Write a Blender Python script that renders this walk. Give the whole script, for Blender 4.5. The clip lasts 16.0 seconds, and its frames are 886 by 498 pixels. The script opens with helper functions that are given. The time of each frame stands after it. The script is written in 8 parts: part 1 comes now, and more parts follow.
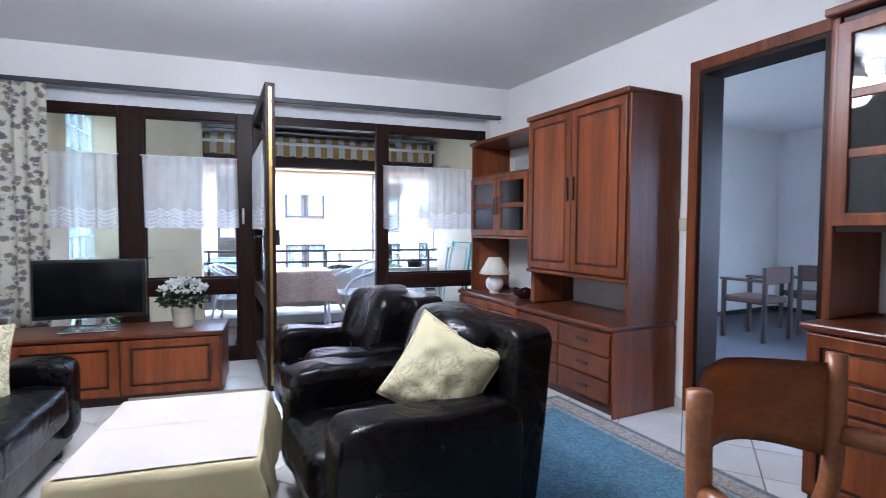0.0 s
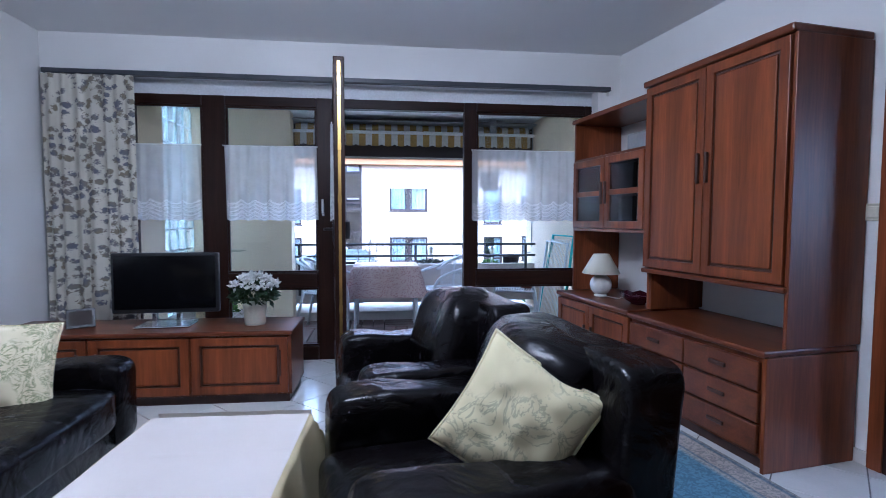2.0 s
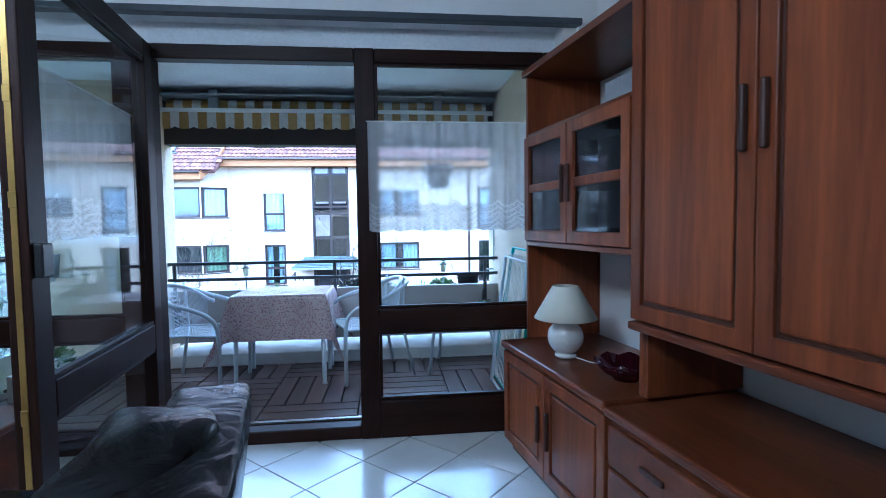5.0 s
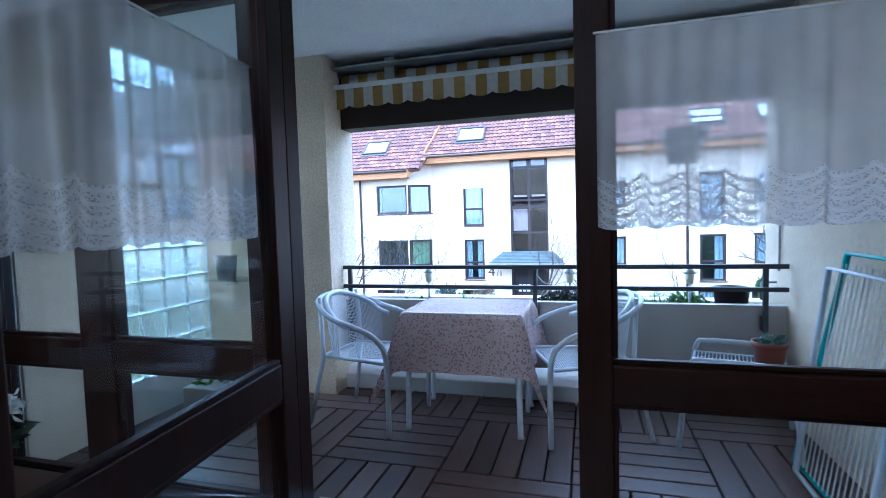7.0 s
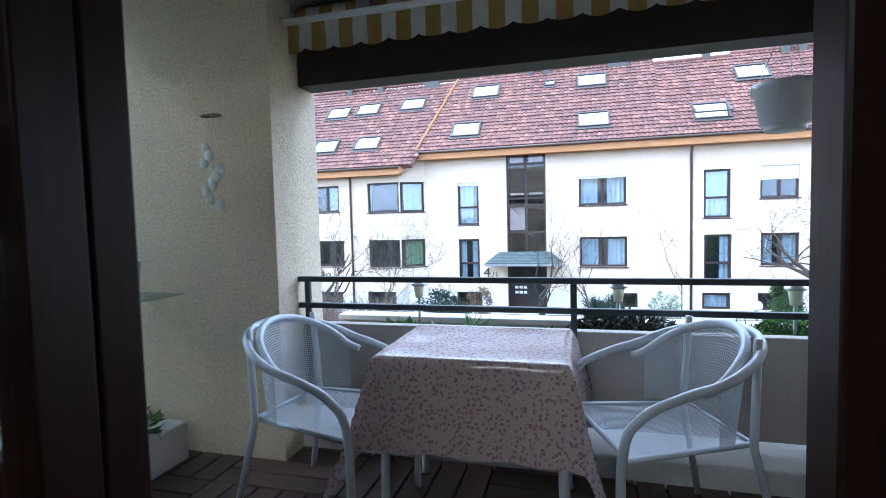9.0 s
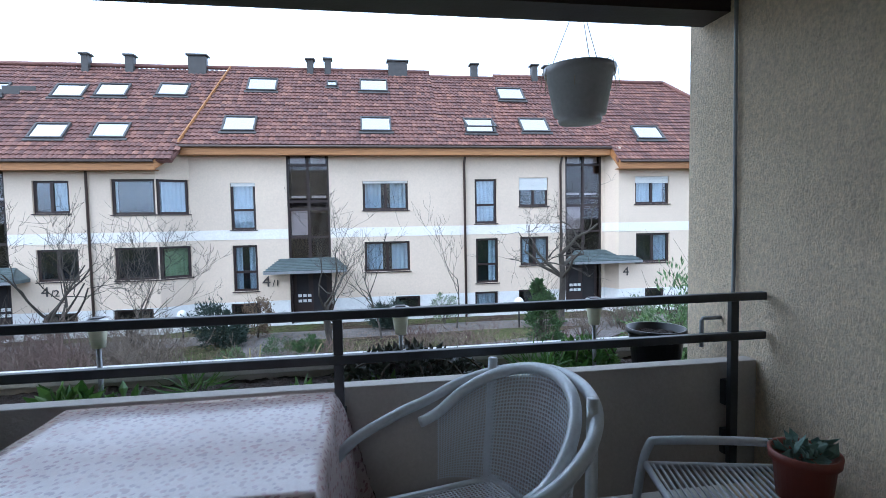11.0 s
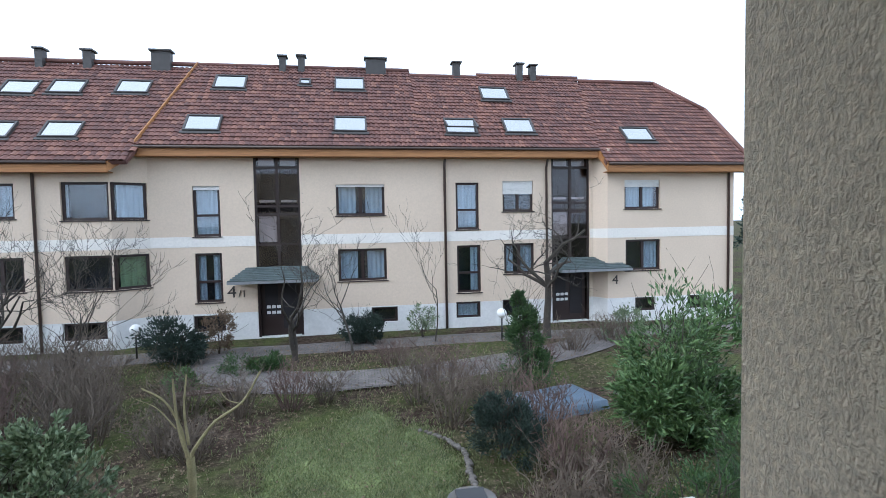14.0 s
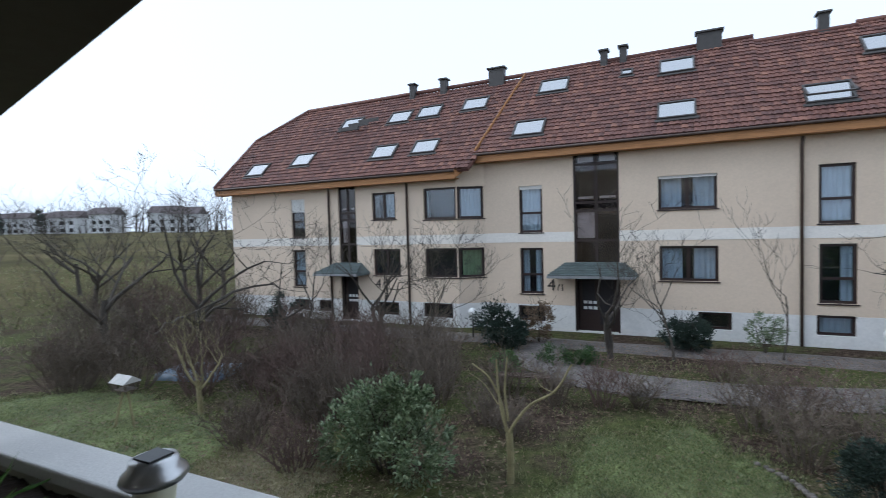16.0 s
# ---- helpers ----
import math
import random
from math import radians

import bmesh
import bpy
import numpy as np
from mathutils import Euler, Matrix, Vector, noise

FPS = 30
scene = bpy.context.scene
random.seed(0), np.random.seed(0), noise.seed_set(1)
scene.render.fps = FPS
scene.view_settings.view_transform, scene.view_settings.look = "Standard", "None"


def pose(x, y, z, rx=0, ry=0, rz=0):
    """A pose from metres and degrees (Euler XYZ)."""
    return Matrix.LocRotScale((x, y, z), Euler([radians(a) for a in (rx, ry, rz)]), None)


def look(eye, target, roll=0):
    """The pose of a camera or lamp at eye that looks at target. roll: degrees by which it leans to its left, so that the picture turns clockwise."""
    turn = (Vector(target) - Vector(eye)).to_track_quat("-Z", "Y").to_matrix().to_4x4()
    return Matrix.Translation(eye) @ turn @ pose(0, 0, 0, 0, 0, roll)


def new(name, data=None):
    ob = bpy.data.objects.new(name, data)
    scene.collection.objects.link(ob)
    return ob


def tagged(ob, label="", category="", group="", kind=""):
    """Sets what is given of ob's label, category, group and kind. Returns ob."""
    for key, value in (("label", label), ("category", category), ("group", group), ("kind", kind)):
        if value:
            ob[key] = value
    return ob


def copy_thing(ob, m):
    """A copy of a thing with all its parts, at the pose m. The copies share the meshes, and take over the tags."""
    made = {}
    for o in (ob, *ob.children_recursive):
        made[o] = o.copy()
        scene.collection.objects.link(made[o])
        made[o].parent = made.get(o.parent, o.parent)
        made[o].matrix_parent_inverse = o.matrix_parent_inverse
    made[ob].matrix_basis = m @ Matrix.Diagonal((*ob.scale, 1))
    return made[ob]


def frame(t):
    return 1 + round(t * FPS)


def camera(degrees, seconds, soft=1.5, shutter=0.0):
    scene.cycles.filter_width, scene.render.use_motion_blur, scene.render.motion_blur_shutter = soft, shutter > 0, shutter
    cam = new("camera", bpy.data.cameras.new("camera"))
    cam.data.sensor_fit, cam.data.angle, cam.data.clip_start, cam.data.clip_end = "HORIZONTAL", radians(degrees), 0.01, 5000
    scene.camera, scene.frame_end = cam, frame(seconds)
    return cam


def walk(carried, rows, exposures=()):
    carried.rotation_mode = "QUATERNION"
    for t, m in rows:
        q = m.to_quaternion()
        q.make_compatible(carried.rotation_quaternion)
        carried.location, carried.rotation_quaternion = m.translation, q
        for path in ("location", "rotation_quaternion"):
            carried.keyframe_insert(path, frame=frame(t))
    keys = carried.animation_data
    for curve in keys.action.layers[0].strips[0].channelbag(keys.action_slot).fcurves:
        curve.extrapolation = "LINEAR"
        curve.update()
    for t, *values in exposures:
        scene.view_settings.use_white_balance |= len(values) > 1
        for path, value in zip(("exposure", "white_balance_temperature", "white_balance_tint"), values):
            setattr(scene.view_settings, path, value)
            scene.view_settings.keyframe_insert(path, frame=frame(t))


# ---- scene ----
# ---------------------------------------------------------------- camera and walk
cam = camera(83.0, 16.0, soft=0.8, shutter=0.2)
PATH = [
    (0.0, pose(0.355, -4.846, 1.213, 87.49, -0.29, -18.77)),
    (0.5, pose(0.319, -4.843, 1.194, 87.01, -0.22, -11.23)),
    (1.0, pose(0.367, -4.774, 1.178, 86.62, 0.09, -5.66)),
    (1.5, pose(0.461, -4.575, 1.189, 86.58, 0.10, -4.03)),
    (2.0, pose(0.604, -4.347, 1.199, 86.67, -0.11, -6.88)),
    (2.5, pose(0.781, -4.089, 1.215, 86.72, -0.13, -8.89)),
    (3.0, pose(0.919, -3.875, 1.217, 86.91, -0.21, -9.70)),
    (3.7, pose(1.200, -3.580, 1.222, 86.95, 0.05, -10.10)),
    (4.4, pose(1.490, -3.200, 1.232, 86.98, 0.45, -9.40)),
    (5.0, pose(1.480, -2.870, 1.238, 86.98, 0.75, -6.30)),
    (5.5, pose(1.319, -2.617, 1.240, 86.98, 0.98, -3.11)),
    (6.0, pose(1.397, -2.331, 1.224, 86.88, 1.35, 4.27)),
    (6.5, pose(1.420, -2.060, 1.238, 86.76, 1.58, 11.39)),
    (7.0, pose(1.345, -1.704, 1.234, 86.75, 1.67, 16.02)),
    (7.5, pose(1.280, -1.415, 1.229, 86.85, 1.77, 17.52)),
    (8.0, pose(1.213, -1.146, 1.217, 86.84, 1.58, 18.72)),
    (8.5, pose(1.121, -0.909, 1.197, 86.85, 1.52, 19.29)),
    (9.0, pose(1.030, -0.667, 1.199, 86.67, 1.46, 15.24)),
    (9.5, pose(0.988, -0.455, 1.199, 86.52, 1.26, 7.16)),
    (10.0, pose(0.995, -0.283, 1.197, 86.58, 0.99, -1.00)),
    (12.5, pose(1.431, 0.783, 1.192, 87.04, 1.05, -11.83)),
    (13.0, pose(1.571, 0.965, 1.215, 87.03, 0.99, -12.98)),
    (13.5, pose(1.705, 1.153, 1.245, 87.04, 1.12, -12.14)),
    (14.0, pose(1.876, 1.413, 1.230, 87.19, 1.06, -9.74)),
    (14.5, pose(2.006, 1.588, 1.213, 87.33, 1.27, -6.08)),
    (15.0, pose(2.030, 1.622, 1.206, 87.66, 1.28, 1.76)),
    (15.5, pose(1.995, 1.602, 1.199, 87.66, 1.48, 12.82)),
    (16.0, pose(1.960, 1.585, 1.197, 87.66, 1.65, 25.73)),
]
EXPOSURES = [(0.0, 3.65, 4800, 15), (1.5, 3.15, 4500, 17), (3.0, 2.95, 4250, 13), (5.5, 2.75, 4000, 3), (7.0, 2.5, 4250, 8),
             (9.0, 1.98, 4850, 7), (10.0, 1.45, 4850, 7), (12.5, 0.6, 5450, 8), (14.5, 0.38, 5450, 8), (16.0, -0.06, 5600, 8)]
walk(cam, PATH, EXPOSURES)

# ---------------------------------------------------------------- world and lights
SUN_EL, SUN_AZ = 38.0, 250.0
world = bpy.data.worlds.new("overcast_sky")
scene.world = world
world.use_nodes = True
wn = world.node_tree
wn.nodes.clear()
w_sky = wn.nodes.new("ShaderNodeTexSky")
w_sky.sky_type = "NISHITA"
w_sky.sun_disc = False
w_sky.sun_elevation, w_sky.sun_rotation = radians(SUN_EL), radians(SUN_AZ)
w_sky.air_density, w_sky.dust_density, w_sky.ozone_density = 1.0, 4.0, 1.5
w_hs = wn.nodes.new("ShaderNodeHueSaturation")
w_hs.inputs["Saturation"].default_value = 0.38
w_veil = wn.nodes.new("ShaderNodeMix")       # high cloud veil over the sky
w_veil.data_type = "RGBA"
w_veil.inputs["Factor"].default_value = 0.7
w_veil.inputs[7].default_value = (9.2, 9.8, 10.6, 1)
w_bg = wn.nodes.new("ShaderNodeBackground")
w_bg.inputs["Strength"].default_value = 0.15
w_out = wn.nodes.new("ShaderNodeOutputWorld")
wn.links.new(w_sky.outputs["Color"], w_hs.inputs["Color"])
wn.links.new(w_hs.outputs["Color"], w_veil.inputs[6])
wn.links.new(w_veil.outputs[2], w_bg.inputs["Color"])
wn.links.new(w_bg.outputs["Background"], w_out.inputs["Surface"])

sun_data = bpy.data.lights.new("sun", "SUN")
sun_data.energy, sun_data.angle, sun_data.color = 0.8, radians(20), (1.0, 0.96, 0.9)
sun_lamp = new("sun", sun_data)
sun_dir = Vector((math.sin(radians(SUN_AZ)) * math.cos(radians(SUN_EL)), math.cos(radians(SUN_AZ)) * math.cos(radians(SUN_EL)), math.sin(radians(SUN_EL))))
sun_lamp.matrix_world = look(sun_dir * 60, (0, 0, 0))


# the lit ceiling lamp over the low table, mirrored in the cabinet glass
lamp_data = bpy.data.lights.new("chandelier_light", "POINT")
lamp_data.energy, lamp_data.color, lamp_data.shadow_soft_size = 4.0, (1.0, 0.78, 0.52), 0.12
LAMP_AT = (0.3, -2.7, 2.3)
new("chandelier_light", lamp_data).location = LAMP_AT


# ---------------------------------------------------------------- materials
def links(m):
    m.use_nodes = True
    return m.node_tree, m.node_tree.nodes["Principled BSDF"]


def ramp(nt, fac, stops):
    r = nt.nodes.new("ShaderNodeValToRGB")
    while len(r.color_ramp.elements) < len(stops):
        r.color_ramp.elements.new(0.5)
    for e, (p, c) in zip(r.color_ramp.elements, stops):
        e.position, e.color = p, (*c, 1) if len(c) == 3 else c
    nt.links.new(fac, r.inputs["Fac"])
    return r.outputs["Color"]


def coords(nt, scale=(1, 1, 1), kind="Object", rot=(0, 0, 0)):
    t = nt.nodes.new("ShaderNodeTexCoord")
    mp = nt.nodes.new("ShaderNodeMapping")
    mp.inputs["Scale"].default_value = scale
    mp.inputs["Rotation"].default_value = rot
    if kind == "World":
        g = nt.nodes.new("ShaderNodeNewGeometry")
        nt.links.new(g.outputs["Position"], mp.inputs["Vector"])
    else:
        nt.links.new(t.outputs[kind], mp.inputs["Vector"])
    return mp.outputs["Vector"]


def noise_tex(nt, vec, scale, detail=4.0, rough=0.55, distort=0.0):
    n = nt.nodes.new("ShaderNodeTexNoise")
    n.inputs["Scale"].default_value, n.inputs["Detail"].default_value = scale, detail
    n.inputs["Roughness"].default_value, n.inputs["Distortion"].default_value = rough, distort
    nt.links.new(vec, n.inputs["Vector"])
    return n.outputs["Fac"]


def mixc(nt, fac, a, b, mode="MIX"):
    x = nt.nodes.new("ShaderNodeMix")
    x.data_type, x.blend_type = "RGBA", mode
    for sock, val in ((x.inputs["Factor"], fac), (x.inputs[6], a), (x.inputs[7], b)):
        if hasattr(val, "links"):
            nt.links.new(val, sock)
        elif isinstance(val, (int, float)):
            sock.default_value = val
        else:
            sock.default_value = (*val, 1)
    return x.outputs[2]


def bump(nt, p, height, strength, dist=0.01):
    b = nt.nodes.new("ShaderNodeBump")
    b.inputs["Strength"].default_value, b.inputs["Distance"].default_value = strength, dist
    nt.links.new(height, b.inputs["Height"])
    nt.links.new(b.outputs["Normal"], p.inputs["Normal"])


def surf(name, col, rough=0.6, metal=0.0, var=0.12, scale=6.0, grain=60.0, gvar=0.08, bump_s=0.15, bump_d=0.004, bump_scale=None, kind="World", rand=0.0, spec=0.5, coat=0.0, stretch=None):
    """Base colour with stains (scale), grain and fine relief."""
    m = bpy.data.materials.new(name)
    nt, p = links(m)
    v = coords(nt, kind=kind)
    big = noise_tex(nt, v, scale, 5)
    fine = noise_tex(nt, v, grain, 3)
    dark = tuple(c * (1 - var) for c in col)
    lite = tuple(min(1, c * (1 + var)) for c in col)
    c1 = ramp(nt, big, [(0.3, dark), (0.7, lite)])
    g = ramp(nt, fine, [(0.3, (1 - gvar,) * 3), (0.7, (1 + gvar * 0.5,) * 3)])
    c2 = mixc(nt, 1.0, c1, g, "MULTIPLY")
    if rand:
        oi = nt.nodes.new("ShaderNodeObjectInfo")
        rr = ramp(nt, oi.outputs["Random"], [(0.0, (1 - rand,) * 3), (1.0, (1 + rand * 0.6,) * 3)])
        c2 = mixc(nt, 1.0, c2, rr, "MULTIPLY")
    nt.links.new(c2, p.inputs["Base Color"])
    rr2 = nt.nodes.new("ShaderNodeMapRange")
    rr2.inputs["To Min"].default_value, rr2.inputs["To Max"].default_value = max(0.02, rough - 0.08), min(1, rough + 0.08)
    nt.links.new(big, rr2.inputs["Value"])
    nt.links.new(rr2.outputs["Result"], p.inputs["Roughness"])
    p.inputs["Metallic"].default_value = metal
    p.inputs["Specular IOR Level"].default_value = spec
    p.inputs["Coat Weight"].default_value = coat
    if bump_s:
        h = fine if bump_scale is None else noise_tex(nt, v if stretch is None else coords(nt, stretch, kind), bump_scale, 4, 0.6, 0.0 if stretch is None else 0.8)
        bump(nt, p, h, bump_s, bump_d)
    return m


def wood(name, dark, lite, axis="z", rough=0.4, scale=1.0, rand=0.1, kind="Object", coat=0.15):
    m = bpy.data.materials.new(name)
    nt, p = links(m)
    s = {"x": (0.6, 9, 9), "y": (9, 0.6, 9), "z": (9, 9, 0.6)}[axis]
    v = coords(nt, tuple(a * scale for a in s), kind)
    n1 = noise_tex(nt, v, 1.3, 5, 0.6, 0.8)
    v2 = coords(nt, tuple(a * scale * 6 for a in s), kind)
    n2 = noise_tex(nt, v2, 2.0, 3)
    c = ramp(nt, n1, [(0.25, dark), (0.5, tuple((a + b) / 2 for a, b in zip(dark, lite))), (0.75, lite)])
    g = ramp(nt, n2, [(0.35, (0.8,) * 3), (0.65, (1.06,) * 3)])
    c = mixc(nt, 1.0, c, g, "MULTIPLY")
    oi = nt.nodes.new("ShaderNodeObjectInfo")
    rr = ramp(nt, oi.outputs["Random"], [(0.0, (1 - rand,) * 3), (1.0, (1 + rand,) * 3)])
    c = mixc(nt, 1.0, c, rr, "MULTIPLY")
    nt.links.new(c, p.inputs["Base Color"])
    p.inputs["Roughness"].default_value = rough
    p.inputs["Coat Weight"].default_value = coat
    p.inputs["Coat Roughness"].default_value = 0.3
    bump(nt, p, n2, 0.12, 0.002)
    return m


def glassy(name, tint=(1, 1, 1), rough=0.02, ior=1.45, extra=0.0):
    """Thin pane: clear, with gloss by Fresnel."""
    m = bpy.data.materials.new(name)
    m.use_nodes = True
    nt = m.node_tree
    nt.nodes.clear()
    tr = nt.nodes.new("ShaderNodeBsdfTransparent")
    tr.inputs["Color"].default_value = (*tint, 1)
    gl = nt.nodes.new("ShaderNodeBsdfGlossy")
    gl.inputs["Roughness"].default_value = rough
    fr = nt.nodes.new("ShaderNodeLayerWeight")
    pw = nt.nodes.new("ShaderNodeMath")
    pw.operation = "POWER"
    pw.inputs[1].default_value = 4.5
    nt.links.new(fr.outputs["Facing"], pw.inputs[0])
    ad = nt.nodes.new("ShaderNodeMath")
    ad.operation, ad.use_clamp = "MULTIPLY_ADD", True
    ad.inputs[1].default_value = 0.6
    ad.inputs[2].default_value = ((ior - 1) / (ior + 1)) ** 2 + extra
    nt.links.new(pw.outputs[0], ad.inputs[0])
    mx = nt.nodes.new("ShaderNodeMixShader")
    nt.links.new(ad.outputs[0], mx.inputs[0])
    nt.links.new(tr.outputs[0], mx.inputs[1])
    nt.links.new(gl.outputs[0], mx.inputs[2])
    out = nt.nodes.new("ShaderNodeOutputMaterial")
    nt.links.new(mx.outputs[0], out.inputs[0])
    return m


def leafy(name, cols, rough=0.5, trans=0.25):
    m = bpy.data.materials.new(name)
    nt, p = links(m)
    g = nt.nodes.new("ShaderNodeNewGeometry")
    c = ramp(nt, g.outputs["Random Per Island"], [(i / max(1, len(cols) - 1), c) for i, c in enumerate(cols)])
    nt.links.new(c, p.inputs["Base Color"])
    p.inputs["Roughness"].default_value = rough
    p.inputs["Subsurface Weight"].default_value = 0.0
    p.inputs["Transmission Weight"].default_value = 0.0
    if trans:
        td = nt.nodes.new("ShaderNodeBsdfTranslucent")
        nt.links.new(c, td.inputs["Color"])
        mx = nt.nodes.new("ShaderNodeMixShader")
        mx.inputs[0].default_value = trans
        nt.links.new(p.outputs[0], mx.inputs[1])
        nt.links.new(td.outputs[0], mx.inputs[2])
        nt.links.new(mx.outputs[0], nt.nodes["Material Output"].inputs[0])
    return m


def glow(name, col, strength):
    m = bpy.data.materials.new(name)
    nt, p = links(m)
    p.inputs["Base Color"].default_value = (*col, 1)
    p.inputs["Emission Color"].default_value = (*col, 1)
    p.inputs["Emission Strength"].default_value = strength
    return m


WALL = surf("white_wall_paint", (0.78, 0.77, 0.75), 0.85, var=0.03, scale=1.5, grain=220, gvar=0.03, bump_s=0.25, bump_d=0.002)
CEIL = surf("white_ceiling_paint", (0.8, 0.8, 0.8), 0.9, var=0.02, scale=1.0, grain=150, gvar=0.02, bump_s=0.2, bump_d=0.002)
SOFFIT = surf("painted_soffit", (0.72, 0.74, 0.76), 0.8, var=0.03, bump_s=0.05)
TILE = surf("glazed_floor_tile", (0.66, 0.65, 0.63), 0.16, var=0.05, scale=5, grain=80, gvar=0.03, bump_s=0.03, rand=0.05)
GROUT = surf("tile_grout", (0.16, 0.15, 0.145), 0.9, grain=200, bump_s=0.3)
FRAME = wood("dark_window_frame", (0.011, 0.004, 0.0025), (0.03, 0.011, 0.006), "z", 0.42, 1.2, 0.08, "World", 0.0)
FRAMEX = wood("dark_window_rail", (0.011, 0.004, 0.0025), (0.03, 0.011, 0.006), "x", 0.42, 1.2, 0.08, "World", 0.0)
for m in (FRAME, FRAMEX):
    m.node_tree.nodes["Principled BSDF"].inputs["Specular IOR Level"].default_value = 0.18
CAB = wood("cherry_cabinet_wood", (0.085, 0.02, 0.006), (0.27, 0.075, 0.02), "z", 0.36, 0.75, 0.1, "Object", 0.05)
CABY = wood("cherry_cabinet_wood_lengthwise", (0.075, 0.019, 0.006), (0.19, 0.054, 0.017), "y", 0.3, 0.75, 0.08)
CABX = wood("cherry_cabinet_wood_crosswise", (0.075, 0.019, 0.006), (0.19, 0.054, 0.017), "x", 0.3, 0.75, 0.08)
# dark cherry for plinths, backs and grips; also shade painted into door grooves
CABD = wood("dark_cherry_wood_and_groove_shade", (0.035, 0.012, 0.006), (0.07, 0.025, 0.012), "z", 0.5)
BEECH = wood("stained_beech", (0.2, 0.07, 0.02), (0.36, 0.14, 0.05), "x", 0.35, 0.8)
for m in (CAB, CABY, CABX):
    m.node_tree.nodes["Principled BSDF"].inputs["Specular IOR Level"].default_value = 0.32
CAVITY = surf("dark_cabinet_inside", (0.02, 0.012, 0.008), 0.7)
GLASS = glassy("window_glass", (0.96, 0.98, 0.98))
CABGLASS = glassy("cabinet_glass", (0.5, 0.52, 0.55), 0.03, 1.5, 0.03)
PLASTER = surf("rough_beige_plaster", (0.8, 0.66, 0.47), 0.9, var=0.07, scale=1.8, grain=75, gvar=0.2, bump_s=1.0, bump_d=0.011, bump_scale=115, stretch=(1, 1, 0.55))
PLASTERW = surf("smooth_parapet_render", (0.5, 0.46, 0.42), 0.85, var=0.06, scale=2, grain=90, bump_s=0.3)
CONC = surf("pale_concrete", (0.7, 0.69, 0.67), 0.85, var=0.12, scale=4, grain=120, bump_s=0.4)
BCEIL = surf("white_balcony_ceiling", (0.84, 0.85, 0.86), 0.9, var=0.03, bump_s=0.15)
DECK = wood("weathered_deck_wood", (0.05, 0.026, 0.019), (0.115, 0.065, 0.05), "x", 0.42, 1.4, 0.3, "Object", 0.1)
DECKBASE = surf("deck_underlay", (0.02, 0.018, 0.017), 0.9)
RAILM = surf("dark_grey_painted_steel", (0.045, 0.05, 0.055), 0.4, var=0.25, scale=9, bump_s=0.1)
STEELG = surf("galvanised_bracket", (0.3, 0.31, 0.32), 0.45, 0.6)
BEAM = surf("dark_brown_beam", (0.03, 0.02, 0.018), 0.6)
SOIL = surf("dark_potting_soil", (0.035, 0.022, 0.016), 0.95, var=0.5, scale=14, grain=90, gvar=0.4, bump_s=1.0, bump_d=0.03, bump_scale=45)
WHITE = surf("white_plastic", (0.75, 0.75, 0.73), 0.4, var=0.03, bump_s=0.03)
BLACK = surf("black_plastic", (0.012, 0.012, 0.013), 0.35, bump_s=0.05)
CHROME = surf("brushed_metal", (0.6, 0.6, 0.6), 0.25, 1.0, bump_s=0.02)
BRASS = surf("brass_strip", (0.62, 0.42, 0.12), 0.3, 1.0, var=0.1, bump_s=0.05)


# ---------------------------------------------------------------- mesh helpers
def part(name, bm, mat, parent=None, label="", smooth=False, category="", kind=""):
    me = bpy.data.meshes.new(name)
    bmesh.ops.recalc_face_normals(bm, faces=bm.faces)
    bm.to_mesh(me)
    bm.free()
    if smooth:
        me.polygons.foreach_set("use_smooth", [True] * len(me.polygons))
    me.materials.append(mat)
    ob = new(name, me)
    if parent is not None:
        ob.parent = parent
    tagged(ob, label, category, kind=kind)
    return ob


def share(name, me, parent, m=None, label=""):
    ob = new(name, me)
    ob.parent = parent
    if m is not None:
        ob.matrix_basis = m
    tagged(ob, label)
    return ob


def thing(name, label, category, m=None, group="", kind=""):
    ob = new(name)
    ob.empty_display_size = 0.1
    if m is not None:
        ob.matrix_basis = m
    return tagged(ob, label, category, group, kind)


def BM():
    return bmesh.new()


def box(bm, x0, x1, y0, y1, z0, z1, bev=0.0, seg=2, m=None):
    r = bmesh.ops.create_cube(bm, size=1)
    vs = r["verts"]
    for v in vs:
        v.co = Vector((x0 + (v.co.x + 0.5) * (x1 - x0), y0 + (v.co.y + 0.5) * (y1 - y0), z0 + (v.co.z + 0.5) * (z1 - z0)))
    if bev:
        es = list({e for v in vs for e in v.link_edges})
        r2 = bmesh.ops.bevel(bm, geom=es, offset=bev, segments=seg, profile=0.5, affect="EDGES")
        vs = list({v for f in r2["faces"] for v in f.verts} | {v for v in vs if v.is_valid})
    if m is not None:
        bmesh.ops.transform(bm, matrix=m, verts=vs)
    return vs


def boxes(*specs, bev=0.0):
    bm = BM()
    for s in specs:
        box(bm, *s, bev=bev)
    return bm


